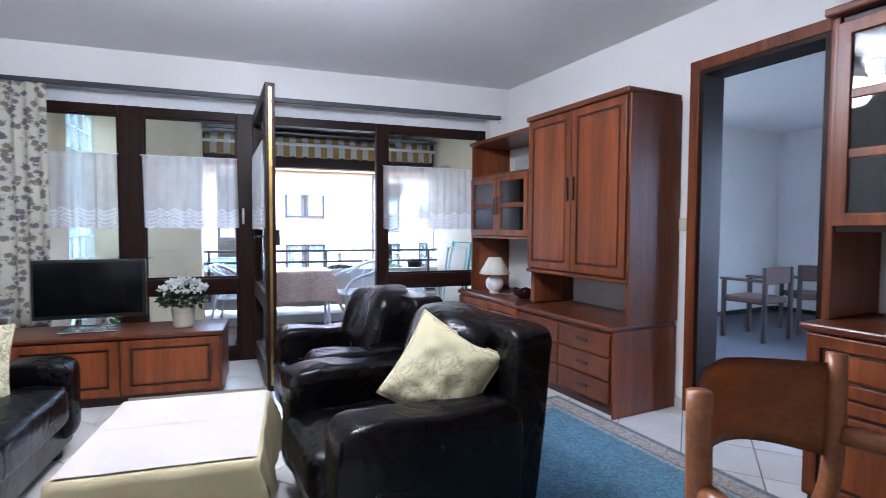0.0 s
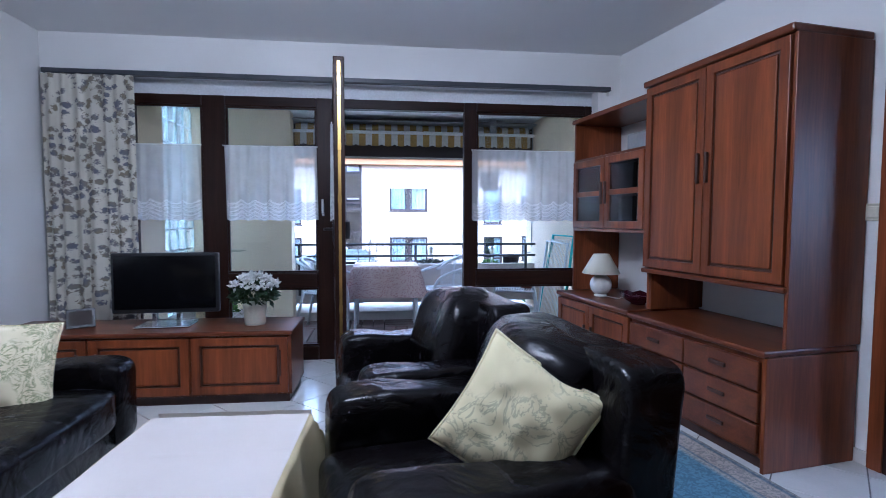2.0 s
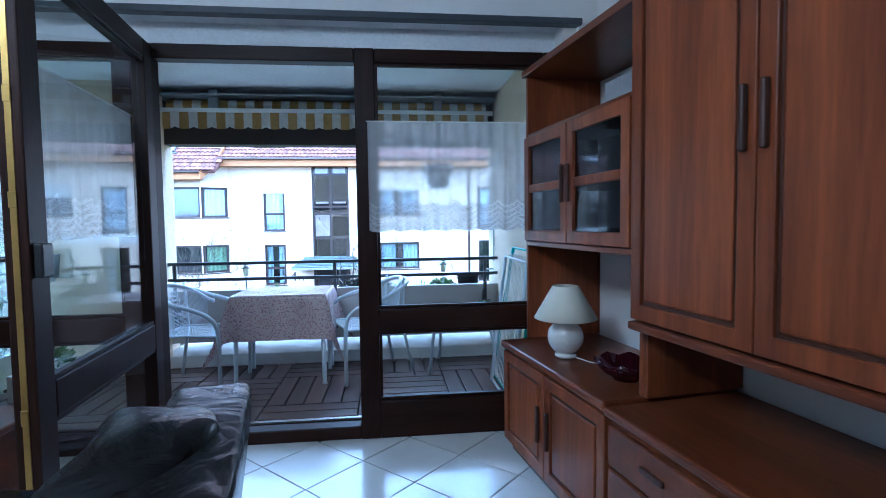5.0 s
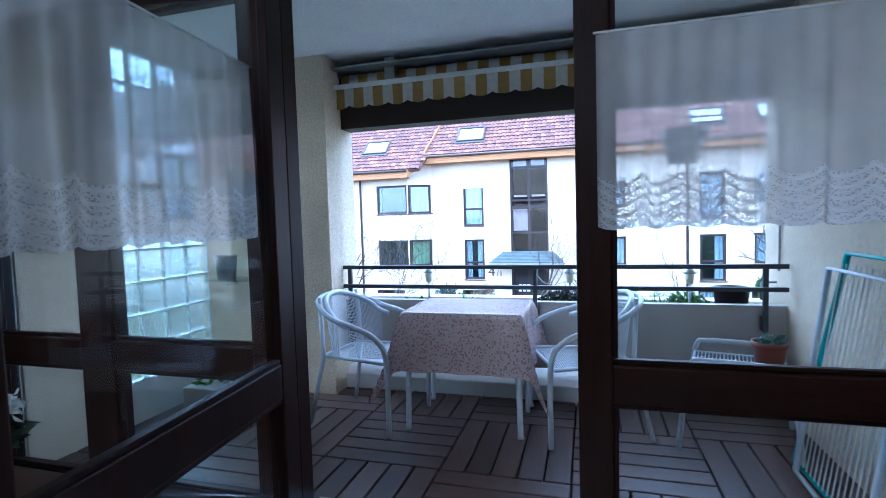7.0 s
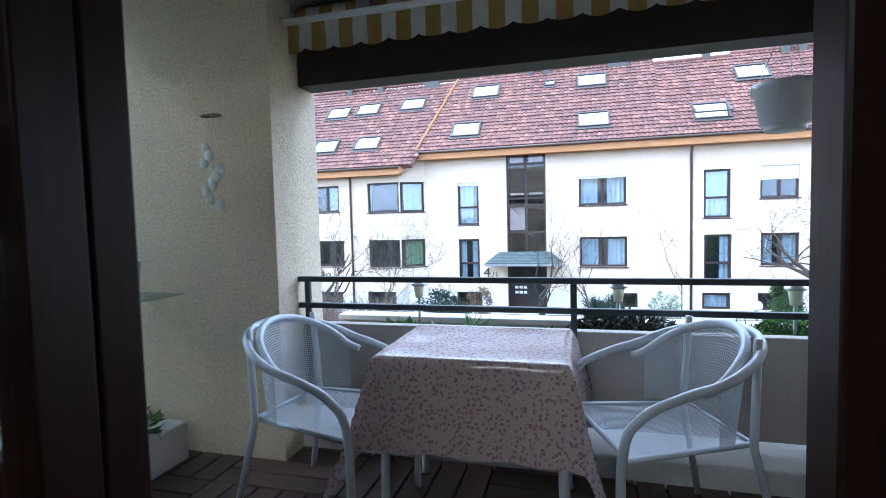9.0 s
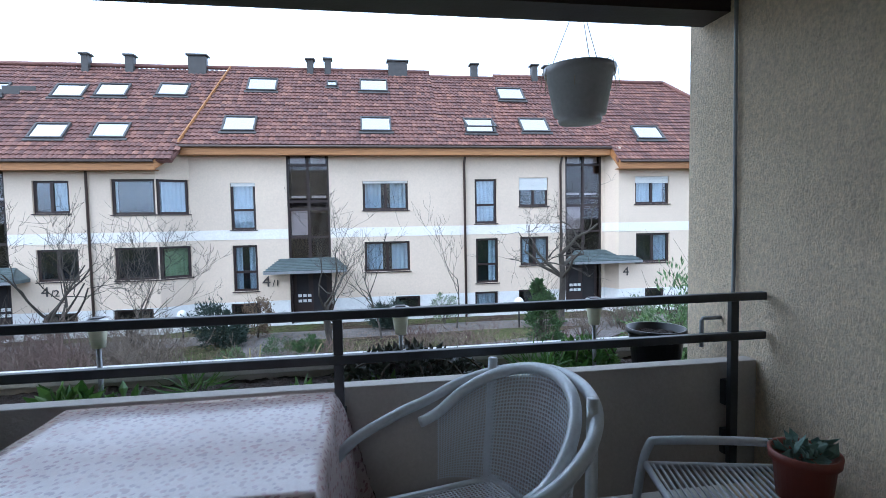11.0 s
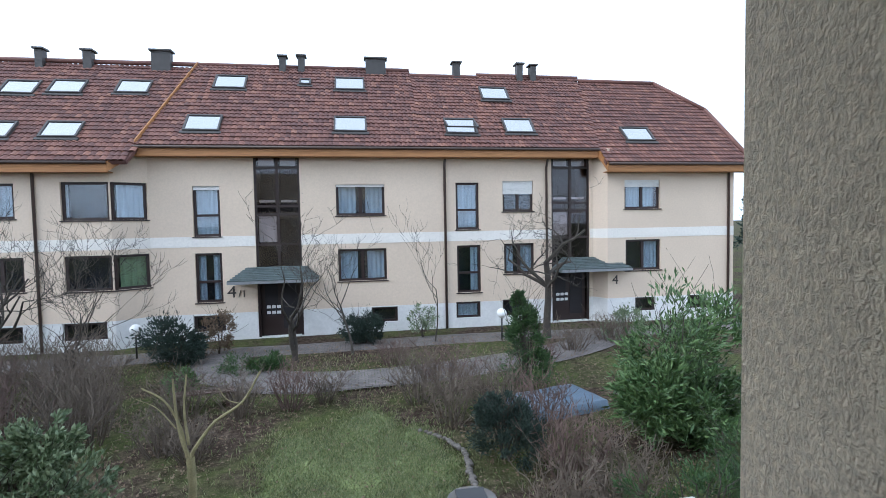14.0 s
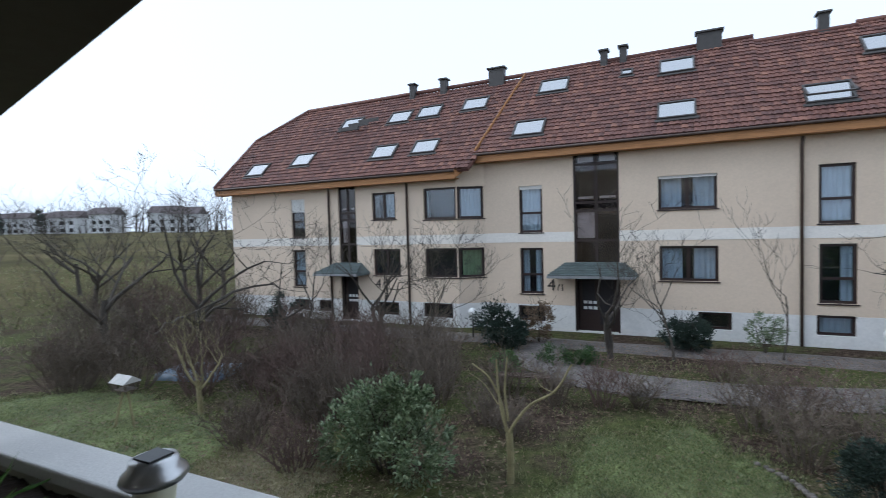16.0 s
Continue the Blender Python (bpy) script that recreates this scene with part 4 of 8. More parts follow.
WINGR = [(13.5, 15.2, 1.8, 3.15, 1, 0.28, 0, [(0.1, 0.9, DRAPE)]), (13.55, 15.25, -1.1, 0.35, 1, 0, 0, [(0.55, 0.95, DRAPE)]), (14.0, 15.0, -3.05, -2.4, 0, 0, 0, None), (16.6, 17.6, -3.05, -2.4, 0, 0, 0, None)]
WINGL = [(-11.55, -10.25, 1.74, 3.1, 1, 0, 0, [(0.5, 0.9, DRAPE)]), (-11.55, -10.05, -1.1, 0.24, 1, 0, 0, None), (-16.6, -15.7, 0.92, 3.03, 0, 0.35, 0.42, None), (-16.6, -15.75, -1.81, 0.23, 0, 0, 0.42, [(0, 1, DRAPE)]),
         (-11.4, -10.2, -3.1, -2.45, 0, 0, 0, None), (-8.9, -7.4, -3.1, -2.4, 0, 0, 0, None), (-16.6, -15.6, -3.1, -2.5, 0, 0, 0, None), (-15.0, -14.2, -3.1, -2.5, 0, 0, 0, None)]
BAYF = [(-8.75, -7.14, 1.65, 3.15), (-8.75, -7.14, -1.15, 0.25)]
STAIR0 = (-13.55, -12.5, -3.5, 3.85)

for nm, xa, xb, y, holes, top in (("wall", CH_L[1], CH_R[0], YM, [q[:4] for q in MID] + [STAIR1, STAIR2], 4.75), ("wall", CH_R[1], 18.9, YW, [q[:4] for q in WINGR], 4.1), ("wall", -20.9, CH_L[0], YW, [q[:4] for q in WINGL] + BAYF + [STAIR0], 4.1)):
    bm = BM()
    pierced(bm, xa, xb, -2.38, top, y, y + 0.3, [(h[0], h[1], h[2], h[3]) for h in holes])
    part(nm, bm, FAC, house, "apricot rendered wall")
    bm = BM()
    pierced(bm, xa, xb, GZ - 0.3, -2.385, y - 0.02, y + 0.3, holes)
    part("plinth", bm, PLINTH, house, "white rendered plinth")
    bm = BM()
    pierced(bm, xa, xb, 0.46, 0.9, y - 0.015, y - 0.003, [h for h in holes])
    part("band", bm, BAND, house, "white painted band between the storeys")


def fold(xa, ya, xb, yb, holes, top):
    """A slanted piece of wall between two wings; hole x runs from 0 to its length."""
    L = math.hypot(xb - xa, yb - ya)
    m = pose(xa, ya, 0, 0, 0, math.degrees(math.atan2(yb - ya, xb - xa)))
    for nm, z0, z1, mt, off in (("wall", -2.38, top, FAC, 0.0), ("plinth", GZ - 0.3, -2.385, PLINTH, -0.02), ("band", 0.46, 0.9, BAND, -0.012)):
        bm = BM()
        pierced(bm, 0, L, z0, z1, off, 0.25 if nm != "band" else -0.002, holes)
        part(nm, bm, mt, house).matrix_basis = m
    return m, L


m_l, L_l = fold(CH_L[0], YW, CH_L[1], YM, [(0.02, 1.25, 1.65, 3.15), (0.02, 1.25, -1.15, 0.25)], 4.5)
fold(CH_R[0], YM, CH_R[1], YW, [], 4.6)
for q in MID:
    window_far(q[0], q[1], q[2], q[3], YM, q[4], q[5], q[6], q[7], sill=q[3] > -2)
for q in WINGR + WINGL:
    window_far(q[0], q[1], q[2], q[3], YW, q[4], q[5], q[6], q[7], sill=q[3] > -2)
for (x0, x1, z0, z1), cu in zip(BAYF, ([(0.0, 0.1, DRAPE)], None)):
    window_far(x0, x1, z0, z1, YW, 0, 0, 0, cu)
    window_far(0.04, 1.25, z0, z1, 0.0, 0, 0, 0, [(0.2, 0.95, DRAPE if z0 > 0 else DRAPEG)], m=m_l)
    part("corner_post", boxes((CH_L[0] - 0.1, CH_L[0] + 0.09, YW + 0.07, YW + 0.2, z0, z1), bev=0.01), WFRAME, house, "dark brown corner post of the bay window")
part("wall", boxes((-20.9, -20.6, YW + 0.3, 33, GZ - 0.3, 4.3), (18.6, 18.9, YW + 0.3, 33, GZ - 0.3, 4.3), (-20.9, 18.9, 32.7, 33, GZ - 0.3, 4.3)), FAC, house)
part("loft_floor", boxes((-20.6, 18.6, YM + 0.31, 32.7, 3.9, 4.1)), ROOM_SHADE, house)


def stair_glazing(x0, x1, z0, z1, y):
    """Tall stairwell glazing over an entrance door."""
    st = part("stairwell_window", boxes((x0, x0 + 0.09, y + 0.08, y + 0.18, z0, z1), (x1 - 0.09, x1, y + 0.08, y + 0.18, z0, z1)), WFRAME, house)
    bm = BM()
    xm = (x0 + x1) / 2
    box(bm, xm - 0.06, xm + 0.06, y + 0.08, y + 0.17, -0.7, z1)
    for z in (z1 - 0.09, 3.75, 2.1, 1.75, 0.45, -0.78):
        box(bm, x0 + 0.09, x1 - 0.09, y + 0.075, y + 0.165, z, z + 0.1)
    part("frame", bm, WFRAME, st)
    part("pane", boxes((x0 + 0.09, x1 - 0.09, y + 0.12, y + 0.126, -0.7, z1 - 0.09)), STAIRGLASS, st)
    part("blind", boxes((x0 + 0.12, xm - 0.08, y + 0.2, y + 0.21, 0.6, 1.72)), DRAPE, st, "pale panel behind one pane")
    for xa, xb in ((x0 + 0.16, xm - 0.12), (xm + 0.12, x1 - 0.16)):
        # added pale panel imitates the sky's reflection in the top pane
        part("blind", boxes((xa, xb, y + 0.2, y + 0.21, 3.9, z1 - 0.16)), DRAPE, st, "pale panel standing in for sky reflected in the top pane")
        part("handrail", boxes((xa, xb, y + 0.24, y + 0.27, 2.32, 2.42)), DRAPE, st, "pale landing rail behind the glass")
    # near-black sheets give the stairwell its painted shade
    part("room_back", boxes((x0, x1, y + 1.6, y + 1.63, z0, z1), (x0 - 0.03, x0, y + 0.3, y + 1.6, z0, z1), (x1, x1 + 0.03, y + 0.3, y + 1.6, z0, z1)), ROOM_SHADE, st)
    for zz in (1.65, -1.0):
        part("landing", boxes((x0, x1, y + 0.35, y + 1.5, zz, zz + 0.2)), PIPE, st)
    bm = boxes((x0 + 0.09, x1 - 0.09, y + 0.3, y + 0.34, z0 + 0.02, -0.8))
    dr = part("entrance_door", bm, WFRAME, house, "dark brown entrance door with letter plates")
    # door panes coloured near-black for the unlit hall behind
    part("door_pane", boxes((x0 + 0.25, x0 + 0.75, y + 0.28, y + 0.299, z0 + 0.9, -1.1), (x0 + 0.95, x1 - 0.25, y + 0.28, y + 0.299, z0 + 0.3, -1.1)), ROOM_SHADE, dr)
    for i in range(3):
        for zz in (0.95, 1.2):
            part("letter_plate", boxes((x0 + 0.3 + i * 0.2, x0 + 0.45 + i * 0.2, y + 0.262, y + 0.279, z0 + zz, z0 + zz + 0.13)), WHITE, dr)


stair_glazing(*STAIR1, YM)
stair_glazing(*STAIR2, YM)
stair_glazing(*STAIR0, YW)


def canopy(x0, x1, y):
    bm = BM()
    z0, z1, yo = -0.92, -0.45, y - 1.2
    a = [bm.verts.new(q) for q in ((x0, yo, z0), (x1, yo, z0), (x1 - 0.5, y + 0.02, z1), (x0 + 0.5, y + 0.02, z1), (x0, yo, z0 - 0.14), (x1, yo, z0 - 0.14), (x1, y, z0 - 0.14), (x0, y, z0 - 0.14), (x0, y, z0), (x1, y, z0))]
    for f in ((0, 1, 2, 3), (0, 4, 5, 1), (4, 7, 6, 5), (0, 3, 8), (1, 9, 2), (0, 8, 7, 4), (1, 5, 6, 9)):
        bm.faces.new([a[i] for i in f])
    c = part("canopy", bm, SLATE, house, "small slate-covered entrance canopy")
    part("canopy_fascia", boxes((x0 - 0.03, x1 + 0.03, yo - 0.04, yo - 0.004, z0 - 0.13, z0 - 0.02)), STEELG, c, "pale metal canopy edge")
    bm = BM()
    for k in range(8):
        t0 = k / 8
        xa, xb = x0 + 0.5 * t0 - 0.02, x1 - 0.5 * t0 + 0.02
        yk, zk = yo + 1.22 * t0, z0 + 0.47 * t0
        n = int((xb - xa) / 0.2)
        for i in range(n):
            w = (xb - xa) / n
            box(bm, xa + i * w + 0.006, xa + (i + 1) * w - 0.006, yk - 0.02, yk + 0.15, zk + 0.005, zk + 0.03 + 0.006 * ((i + k) % 2))
    part("shingles", bm, SLATE, c, kind="stuff")


canopy(-3.0, 0.3, YM)
canopy(10.4, 13.6, YM)
canopy(-14.3, -11.8, YW)
for x, y in ((5.6, YM), (10.15, YM), (-9.6, YW), (-14.1, YW), (18.6, YW)):
    bm = BM()
    tube(bm, [(x, y - 0.06, GZ), (x, y - 0.06, 3.8), (x, y - 0.25, 4.15)], 0.055, 8)
    part("downpipe", bm, PIPE, house, smooth=True)


def roof_surface(x_e0, x_e1, ye, ze, x_r0, x_r1, yr, zr, label="weathered red clay tiles", brk=(None, None), tb=0.62):
    """Courses of curved tiles between an eave and a ridge line, joined into one mesh; brk: x of a half-hip's break at tb of the slope."""
    def side(t, xe, xr, xk):
        if xk is None:
            return xe + (xr - xe) * t
        return xe + (xk - xe) * t / tb if t < tb else xk + (xr - xk) * (t - tb) / (1 - tb)
    vs, fs = [], []
    slope = Vector((0, yr - ye, zr - ze))
    L = slope.length
    d = slope / L
    nrm = Vector((0, -d.z, d.y))
    n = int(L / 0.28)
    tw = 0.21
    prof = [(0.0, 0.022), (0.07, 0.042), (0.14, 0.022), (0.18, 0.0), (0.21, 0.01)]
    for k in range(n):
        t = k / n
        xa, xb = side(t, x_e0, x_r0, brk[0]), side(t, x_e1, x_r1, brk[1])
        o0 = Vector((0, ye, ze)) + d * (L * t)
        o1 = Vector((0, ye, ze)) + d * (L * (t + 1.06 / n))
        for i in range(int(math.floor(xa / tw)), int(math.ceil(xb / tw))):
            xx = i * tw
            if xx + tw * 0.6 < xa or xx + tw * 0.4 > xb:
                continue
            b = len(vs)
            j = 0.008 * math.sin(i * 12.9 + k * 78.2)
            for px, ph in prof:
                p0 = o0 + nrm * (ph + 0.045 + j)
                p1 = o1 + nrm * (ph + j)
                pb = o0 + nrm * (ph + 0.01 + j)
                vs += [(xx + px, pb.y, pb.z), (xx + px, p0.y, p0.z), (xx + px, p1.y, p1.z)]
            for q in range(len(prof) - 1):
                a = b + q * 3
                fs += [(a, a + 3, a + 4, a + 1), (a + 1, a + 4, a + 5, a + 2)]
    me = bpy.data.meshes.new("roof_tiles")
    me.from_pydata(vs, [], fs)
    me.materials.append(ROOF)
    ob = new("roof_tiles", me)
    ob.parent = house
    tagged(ob, label, kind="stuff")
    bm = BM()
    yk, zk = ye + (yr - ye) * tb, ze + (zr - ze) * tb
    rim = [(x_e0, ye, ze), (x_e1, ye, ze)] + ([(brk[1], yk, zk)] if brk[1] is not None else []) + [(x_r1, yr, zr), (x_r0, yr, zr)] + ([(brk[0], yk, zk)] if brk[0] is not None else [])
    q = [bm.verts.new(Vector(c) - nrm * 0.03) for c in rim]
    bm.faces.new(q)
    r = bmesh.ops.extrude_face_region(bm, geom=bm.faces[:])
    bmesh.ops.translate(bm, verts=[v for v in r["geom"] if isinstance(v, bmesh.types.BMVert)], vec=-nrm * 0.14)
    part("roof", bm, ROOF, house)


EM, EW = (23.3, 4.62), (22.6, 3.9)
roof_surface(-6.3, 4.6, *EM, -5.2, 4.6, 28.0, 9.25)
roof_surface(4.6, 8.0, *EM, 4.6, 8.0, 27.75, 8.95)
roof_surface(8.0, 12.4, *EM, 8.0, 13.4, 28.0, 9.15)
roof_surface(12.4, 19.4, *EW, 12.6, 17.6, 27.8, 8.9, brk=(None, 19.3))
roof_surface(-21.6, -6.3, *EW, -19.0, -5.0, 28.0, 9.1, brk=(-21.5, None))
for nm, pts in (("roof_hip", ((-21.5, 25.95, 7.12), (-19.0, 28.0, 9.1), (-21.5, 30.1, 7.12))), ("roof_hip", ((19.3, 25.82, 7.0), (17.6, 27.8, 8.95), (19.3, 29.9, 7.0))), ("roof_back", ((-21.6, 33.5, 3.9), (-21.5, 30.1, 7.12), (-19.0, 28.0, 9.1), (17.6, 27.8, 8.9), (19.3, 29.9, 7.0), (19.4, 33.5, 3.9))),
                ("gable_wall", ((-20.9, 23.2, 4.0), (-20.9, 25.95, 6.95), (-20.9, 30.1, 6.95), (-20.9, 33.0, 4.0))), ("gable_wall", ((18.9, 23.2, 4.0), (18.9, 25.82, 6.85), (18.9, 29.9, 6.85), (18.9, 33.0, 4.0)))):
    bm = BM()
    f = bm.faces.new([bm.verts.new(q) for q in pts])
    r = bmesh.ops.extrude_face_region(bm, geom=[f])
    gable = nm == "gable_wall"
    bmesh.ops.translate(bm, verts=[v for v in r["geom"] if isinstance(v, bmesh.types.BMVert)], vec=((0.2 if pts[0][0] < 0 else -0.2), 0, 0) if gable else (0, 0, -0.15))
    part(nm, bm, FAC if gable else ROOF, house)
# ridge, fascia, verge at the fold
for a, b in (((-19.0, 28, 9.2), (4.6, 28, 9.31)), ((4.6, 27.75, 9.0), (8.0, 27.75, 9.0)), ((8.0, 28, 9.2), (13.4, 28, 9.2)), ((13.4, 27.8, 9.0), (17.6, 27.8, 9.0)), ((-19.0, 28, 9.2), (-21.5, 25.95, 7.2)), ((-21.5, 25.95, 7.2), (-21.6, 22.6, 3.97)), ((17.6, 27.8, 9.0), (19.3, 25.82, 7.1)), ((19.3, 25.82, 7.1), (19.4, 22.6, 3.97))):
    bm = BM()
    tube(bm, [a, b], 0.11, 8)
    part("ridge_cap", bm, ROOF, house, smooth=True)
for x0, x1, (ye, ze) in ((-6.3, 12.4, EM), (12.5, 19.4, EW), (-21.6, -6.95, EW)):
    part("fascia", boxes((x0, x1, ye + 0.02, ye + 0.06, ze - 0.42, ze - 0.03), bev=0.006), FASCIA, house, "orange-brown stained eave board")
    part("soffit", boxes((x0, x1, ye + 0.06, (YM if ye > 23 else YW) - 0.002, ze - 0.42, ze - 0.38)), FASCIA, house)
    bm = BM()
    tube(bm, [(x0, ye - 0.05, ze - 0.06), (x1, ye - 0.05, ze - 0.06)], 0.06, 8)
    part("gutter", bm, PIPE, house, smooth=True)


def board(a, b, h, t=0.05):
    """A plank set on edge from a to b, hanging h down."""
    bm = BM()
    a, b = Vector(a), Vector(b)
    s = Vector((b.y - a.y, a.x - b.x, 0))
    s = s.normalized() * t if s.length > 1e-4 else Vector((t, 0, 0))
    q = [bm.verts.new(c) for c in (a, b, b - Vector((0, 0, h)), a - Vector((0, 0, h)))]
    f = bm.faces.new(q)
    r = bmesh.ops.extrude_face_region(bm, geom=[f])
    bmesh.ops.translate(bm, verts=[v for v in r["geom"] if isinstance(v, bmesh.types.BMVert)], vec=s)
    part("verge_board", bm, FASCIA, house, "orange-brown stained verge board")


board((-6.95, EW[0] + 0.02, EW[1] - 0.02), (-6.3, EM[0] + 0.02, EM[1] - 0.02), 0.4)
board((12.4, EM[0] + 0.02, EM[1] - 0.02), (12.5, EW[0] + 0.02, EW[1] - 0.02), 0.4)
board((-6.25, EM[0], EM[1] + 0.2), (-5.15, 28.0, 9.42), 0.35)

# roof windows and chimneys
def on_roof(x, y, ye, ze, yr, zr):
    t = (y - ye) / (yr - ye)
    return Vector((x, y, ze + (zr - ze) * t)), math.degrees(math.atan2(zr - ze, yr - ye))


def skylight(x, y, w, h, e, r=(28.0, 9.25), tilt=0.0):
    pz, a = on_roof(x, y, *e, *r)
    s = part("skylight", boxes((-w / 2, w / 2, -h / 2, -h / 2 + 0.07, 0.02, 0.15), (-w / 2, w / 2, h / 2 - 0.07, h / 2, 0.02, 0.15), (-w / 2, -w / 2 + 0.07, -h / 2 + 0.07, h / 2 - 0.07, 0.02, 0.15), (w / 2 - 0.07, w / 2, -h / 2 + 0.07, h / 2 - 0.07, 0.02, 0.15)), ZINC, house, "roof window")
    s.matrix_basis = pose(*pz, a, 0, 0)
    g = part("pane", boxes((-w / 2 + 0.07, w / 2 - 0.07, -h / 2 + 0.07, h / 2 - 0.07, 0.1, 0.11)), SKYL, s)
    part("flashing", boxes((-w / 2 - 0.08, w / 2 + 0.08, -h / 2 - 0.15, -h / 2, 0.03, 0.09)), ZINC, s)
    if tilt:
        f = part("open_sash", boxes((-w / 2, w / 2, -h / 2, -h / 2 + 0.07, 0.16, 0.22), (-w / 2, w / 2, h / 2 - 0.07, h / 2, 0.16, 0.22), (-w / 2, -w / 2 + 0.07, -h / 2, h / 2, 0.16, 0.22), (w / 2 - 0.07, w / 2, -h / 2, h / 2, 0.16, 0.22)), ZINC, s)
        f.matrix_basis = pose(0, 0, 0.05, -tilt, 0, 0)


for x, y in ((-3.47, 26.8), (-4.05, 24.35), (1.72, 26.9), (1.72, 24.4), (8.5, 26.5), (9.06, 24.45)):
    skylight(x, y, 1.35, 1.15, EM)
skylight(6.43, 24.4, 1.4, 1.2, EM, (27.75, 8.95), 16)
skylight(-0.27, 26.95, 0.5, 0.5, EM)
for x, y in ((-7.3, 26.5), (-8.95, 24.0), (-11.2, 23.95), (-11.5, 26.3), (-9.8, 26.4), (-16.3, 24.0), (-19.2, 23.6), (-14.6, 26.3)):
    skylight(x, y, 1.3, 1.1, EW, (28.0, 9.1))
skylight(14.6, 24.1, 1.4, 1.1, EW, (27.8, 9.0))
for x, w, h in ((-1.35, 0.3, 0.55), (-0.5, 0.3, 0.6), (2.97, 0.95, 0.6), (6.94, 0.35, 0.55), (-6.6, 0.8, 0.6), (10.2, 0.3, 0.6), (10.9, 0.3, 0.55), (-11.5, 0.3, 0.5), (-9.6, 0.35, 0.5)):
    c = part("chimney", boxes((x - w / 2, x + w / 2, 27.65, 28.05, 8.6, 9.15 + h), bev=0.01), ZINC, house, "dark sheet-clad chimney")
    part("cowl", boxes((x - w / 2 - 0.08, x + w / 2 + 0.08, 27.57, 28.13, 9.15 + h, 9.23 + h), bev=0.01), ZINC, c)
for k in range(3):
    part("snow_guard", boxes((-14.9 + k * 0.5, -13.6 + k * 0.5, 25.3 + k * 0.25, 25.33 + k * 0.25, 6.95 + k * 0.22, 7.15 + k * 0.22)), ZINC, house)

# house numbers
NUM = surf("dark_number_paint", (0.05, 0.04, 0.035), 0.6)
for body, x, y, size in (("4", -3.12, YM, 0.72), ("/1", -2.72, YM, 0.42), ("4", 13.05, YW, 0.62), ("4", -11.3, YW, 0.6), ("/2", -10.95, YW, 0.4)):
    me = text_mesh(body, size, 0.012)
    me.materials.append(NUM)
    o = share("house_number", me, house, pose(x, y - 0.02, -1.72, 90, 0, 0), "dark painted house number")

house.scale, house.location = (1.065, 1, 1), (-0.13, 0, 0)

# globe lamps at the walk
for x, y in ((-6.2, 21.2), (7.6, 21.0)):
    gl = thing("globe_lamp", "white globe lamp on a short dark post", "lamp", pose(x, y, ground_z(x, y)), "globe lamps")
    bm = BM()
    tube(bm, [(0, 0, -0.05), (0, 0, 0.95)], 0.035, 8)
    part("post", bm, BLACK, gl, smooth=True)
    bm = BM()
    lathe(bm, [(0.2 * math.sin(a * math.pi / 12), 1.12 - 0.2 * math.cos(a * math.pi / 12)) for a in range(13)], 20)
    part("globe", bm, WHITE, gl, smooth=True)

# far hill houses and tree line
FARW = surf("distant_pale_wall", (0.62, 0.62, 0.62), 0.9, var=0.05, scale=0.2, bump_s=0)
FARR = surf("distant_roof", (0.12, 0.1, 0.1), 0.9, bump_s=0)
rnd = random.Random(11)
for i in range(9):
    x, y = -275 + i * 15 + rnd.uniform(-3, 3), 116 + rnd.uniform(-8, 12)
    z = ground_z(x, y)
    w, d, h = rnd.uniform(8, 13), 8, rnd.uniform(6, 8.5)
    hs = thing("distant_house", "small pale house on the far hill", "house", pose(x, y, z - 0.5, 0, 0, 30), "distant houses")
    part("wall", boxes((-w / 2, w / 2, -d / 2, d / 2, 0, h)), FARW, hs)
    bm = BM()
    v6 = [bm.verts.new(q) for q in ((-w / 2 - 0.4, -d / 2 - 0.4, h), (w / 2 + 0.4, -d / 2 - 0.4, h), (w / 2 + 0.4, d / 2 + 0.4, h), (-w / 2 - 0.4, d / 2 + 0.4, h), (-w / 2 - 0.4, 0, h + 2.6), (w / 2 + 0.4, 0, h + 2.6))]
    for f in ((0, 1, 5, 4), (2, 3, 4, 5), (0, 4, 3), (1, 2, 5), (0, 3, 2, 1)):
        bm.faces.new([v6[k] for k in f])
    part("roof", bm, FARR, hs)
    for fx in range(3):
        for fz in range(2):
            # flat near-black plates, the shade of the rooms is in the colour
            part("window", boxes((-w / 2 + 1 + fx * (w - 2) / 2.6, -w / 2 + 2.4 + fx * (w - 2) / 2.6, -d / 2 - 0.05, -d / 2 - 0.004, 1 + fz * 2.6, 2.3 + fz * 2.6)), ROOM_SHADE, hs)
# ---------------------------------------------------------------- furniture of the room
LEATHER = bpy.data.materials.new("black_brown_leather")
nt, p = links(LEATHER)
v = coords(nt, (1, 1, 1), "World")
n1, n2 = noise_tex(nt, v, 5, 5, 0.6, 1.0), noise_tex(nt, v, 190, 3)
nt.links.new(ramp(nt, n1, [(0.3, (0.0014, 0.0012, 0.0016)), (0.7, (0.0045, 0.0036, 0.0042))]), p.inputs["Base Color"])
rr = nt.nodes.new("ShaderNodeMapRange")
rr.inputs["To Min"].default_value, rr.inputs["To Max"].default_value = 0.17, 0.34
p.inputs["Specular IOR Level"].default_value = 0.22
nt.links.new(n1, rr.inputs["Value"])
nt.links.new(rr.outputs["Result"], p.inputs["Roughness"])
cr = noise_tex(nt, coords(nt, (1, 1, 1), "World"), 6, 4, 0.5, 1.6)
b1 = nt.nodes.new("ShaderNodeBump")
b1.inputs["Strength"].default_value, b1.inputs["Distance"].default_value = 0.4, 0.03
nt.links.new(cr, b1.inputs["Height"])
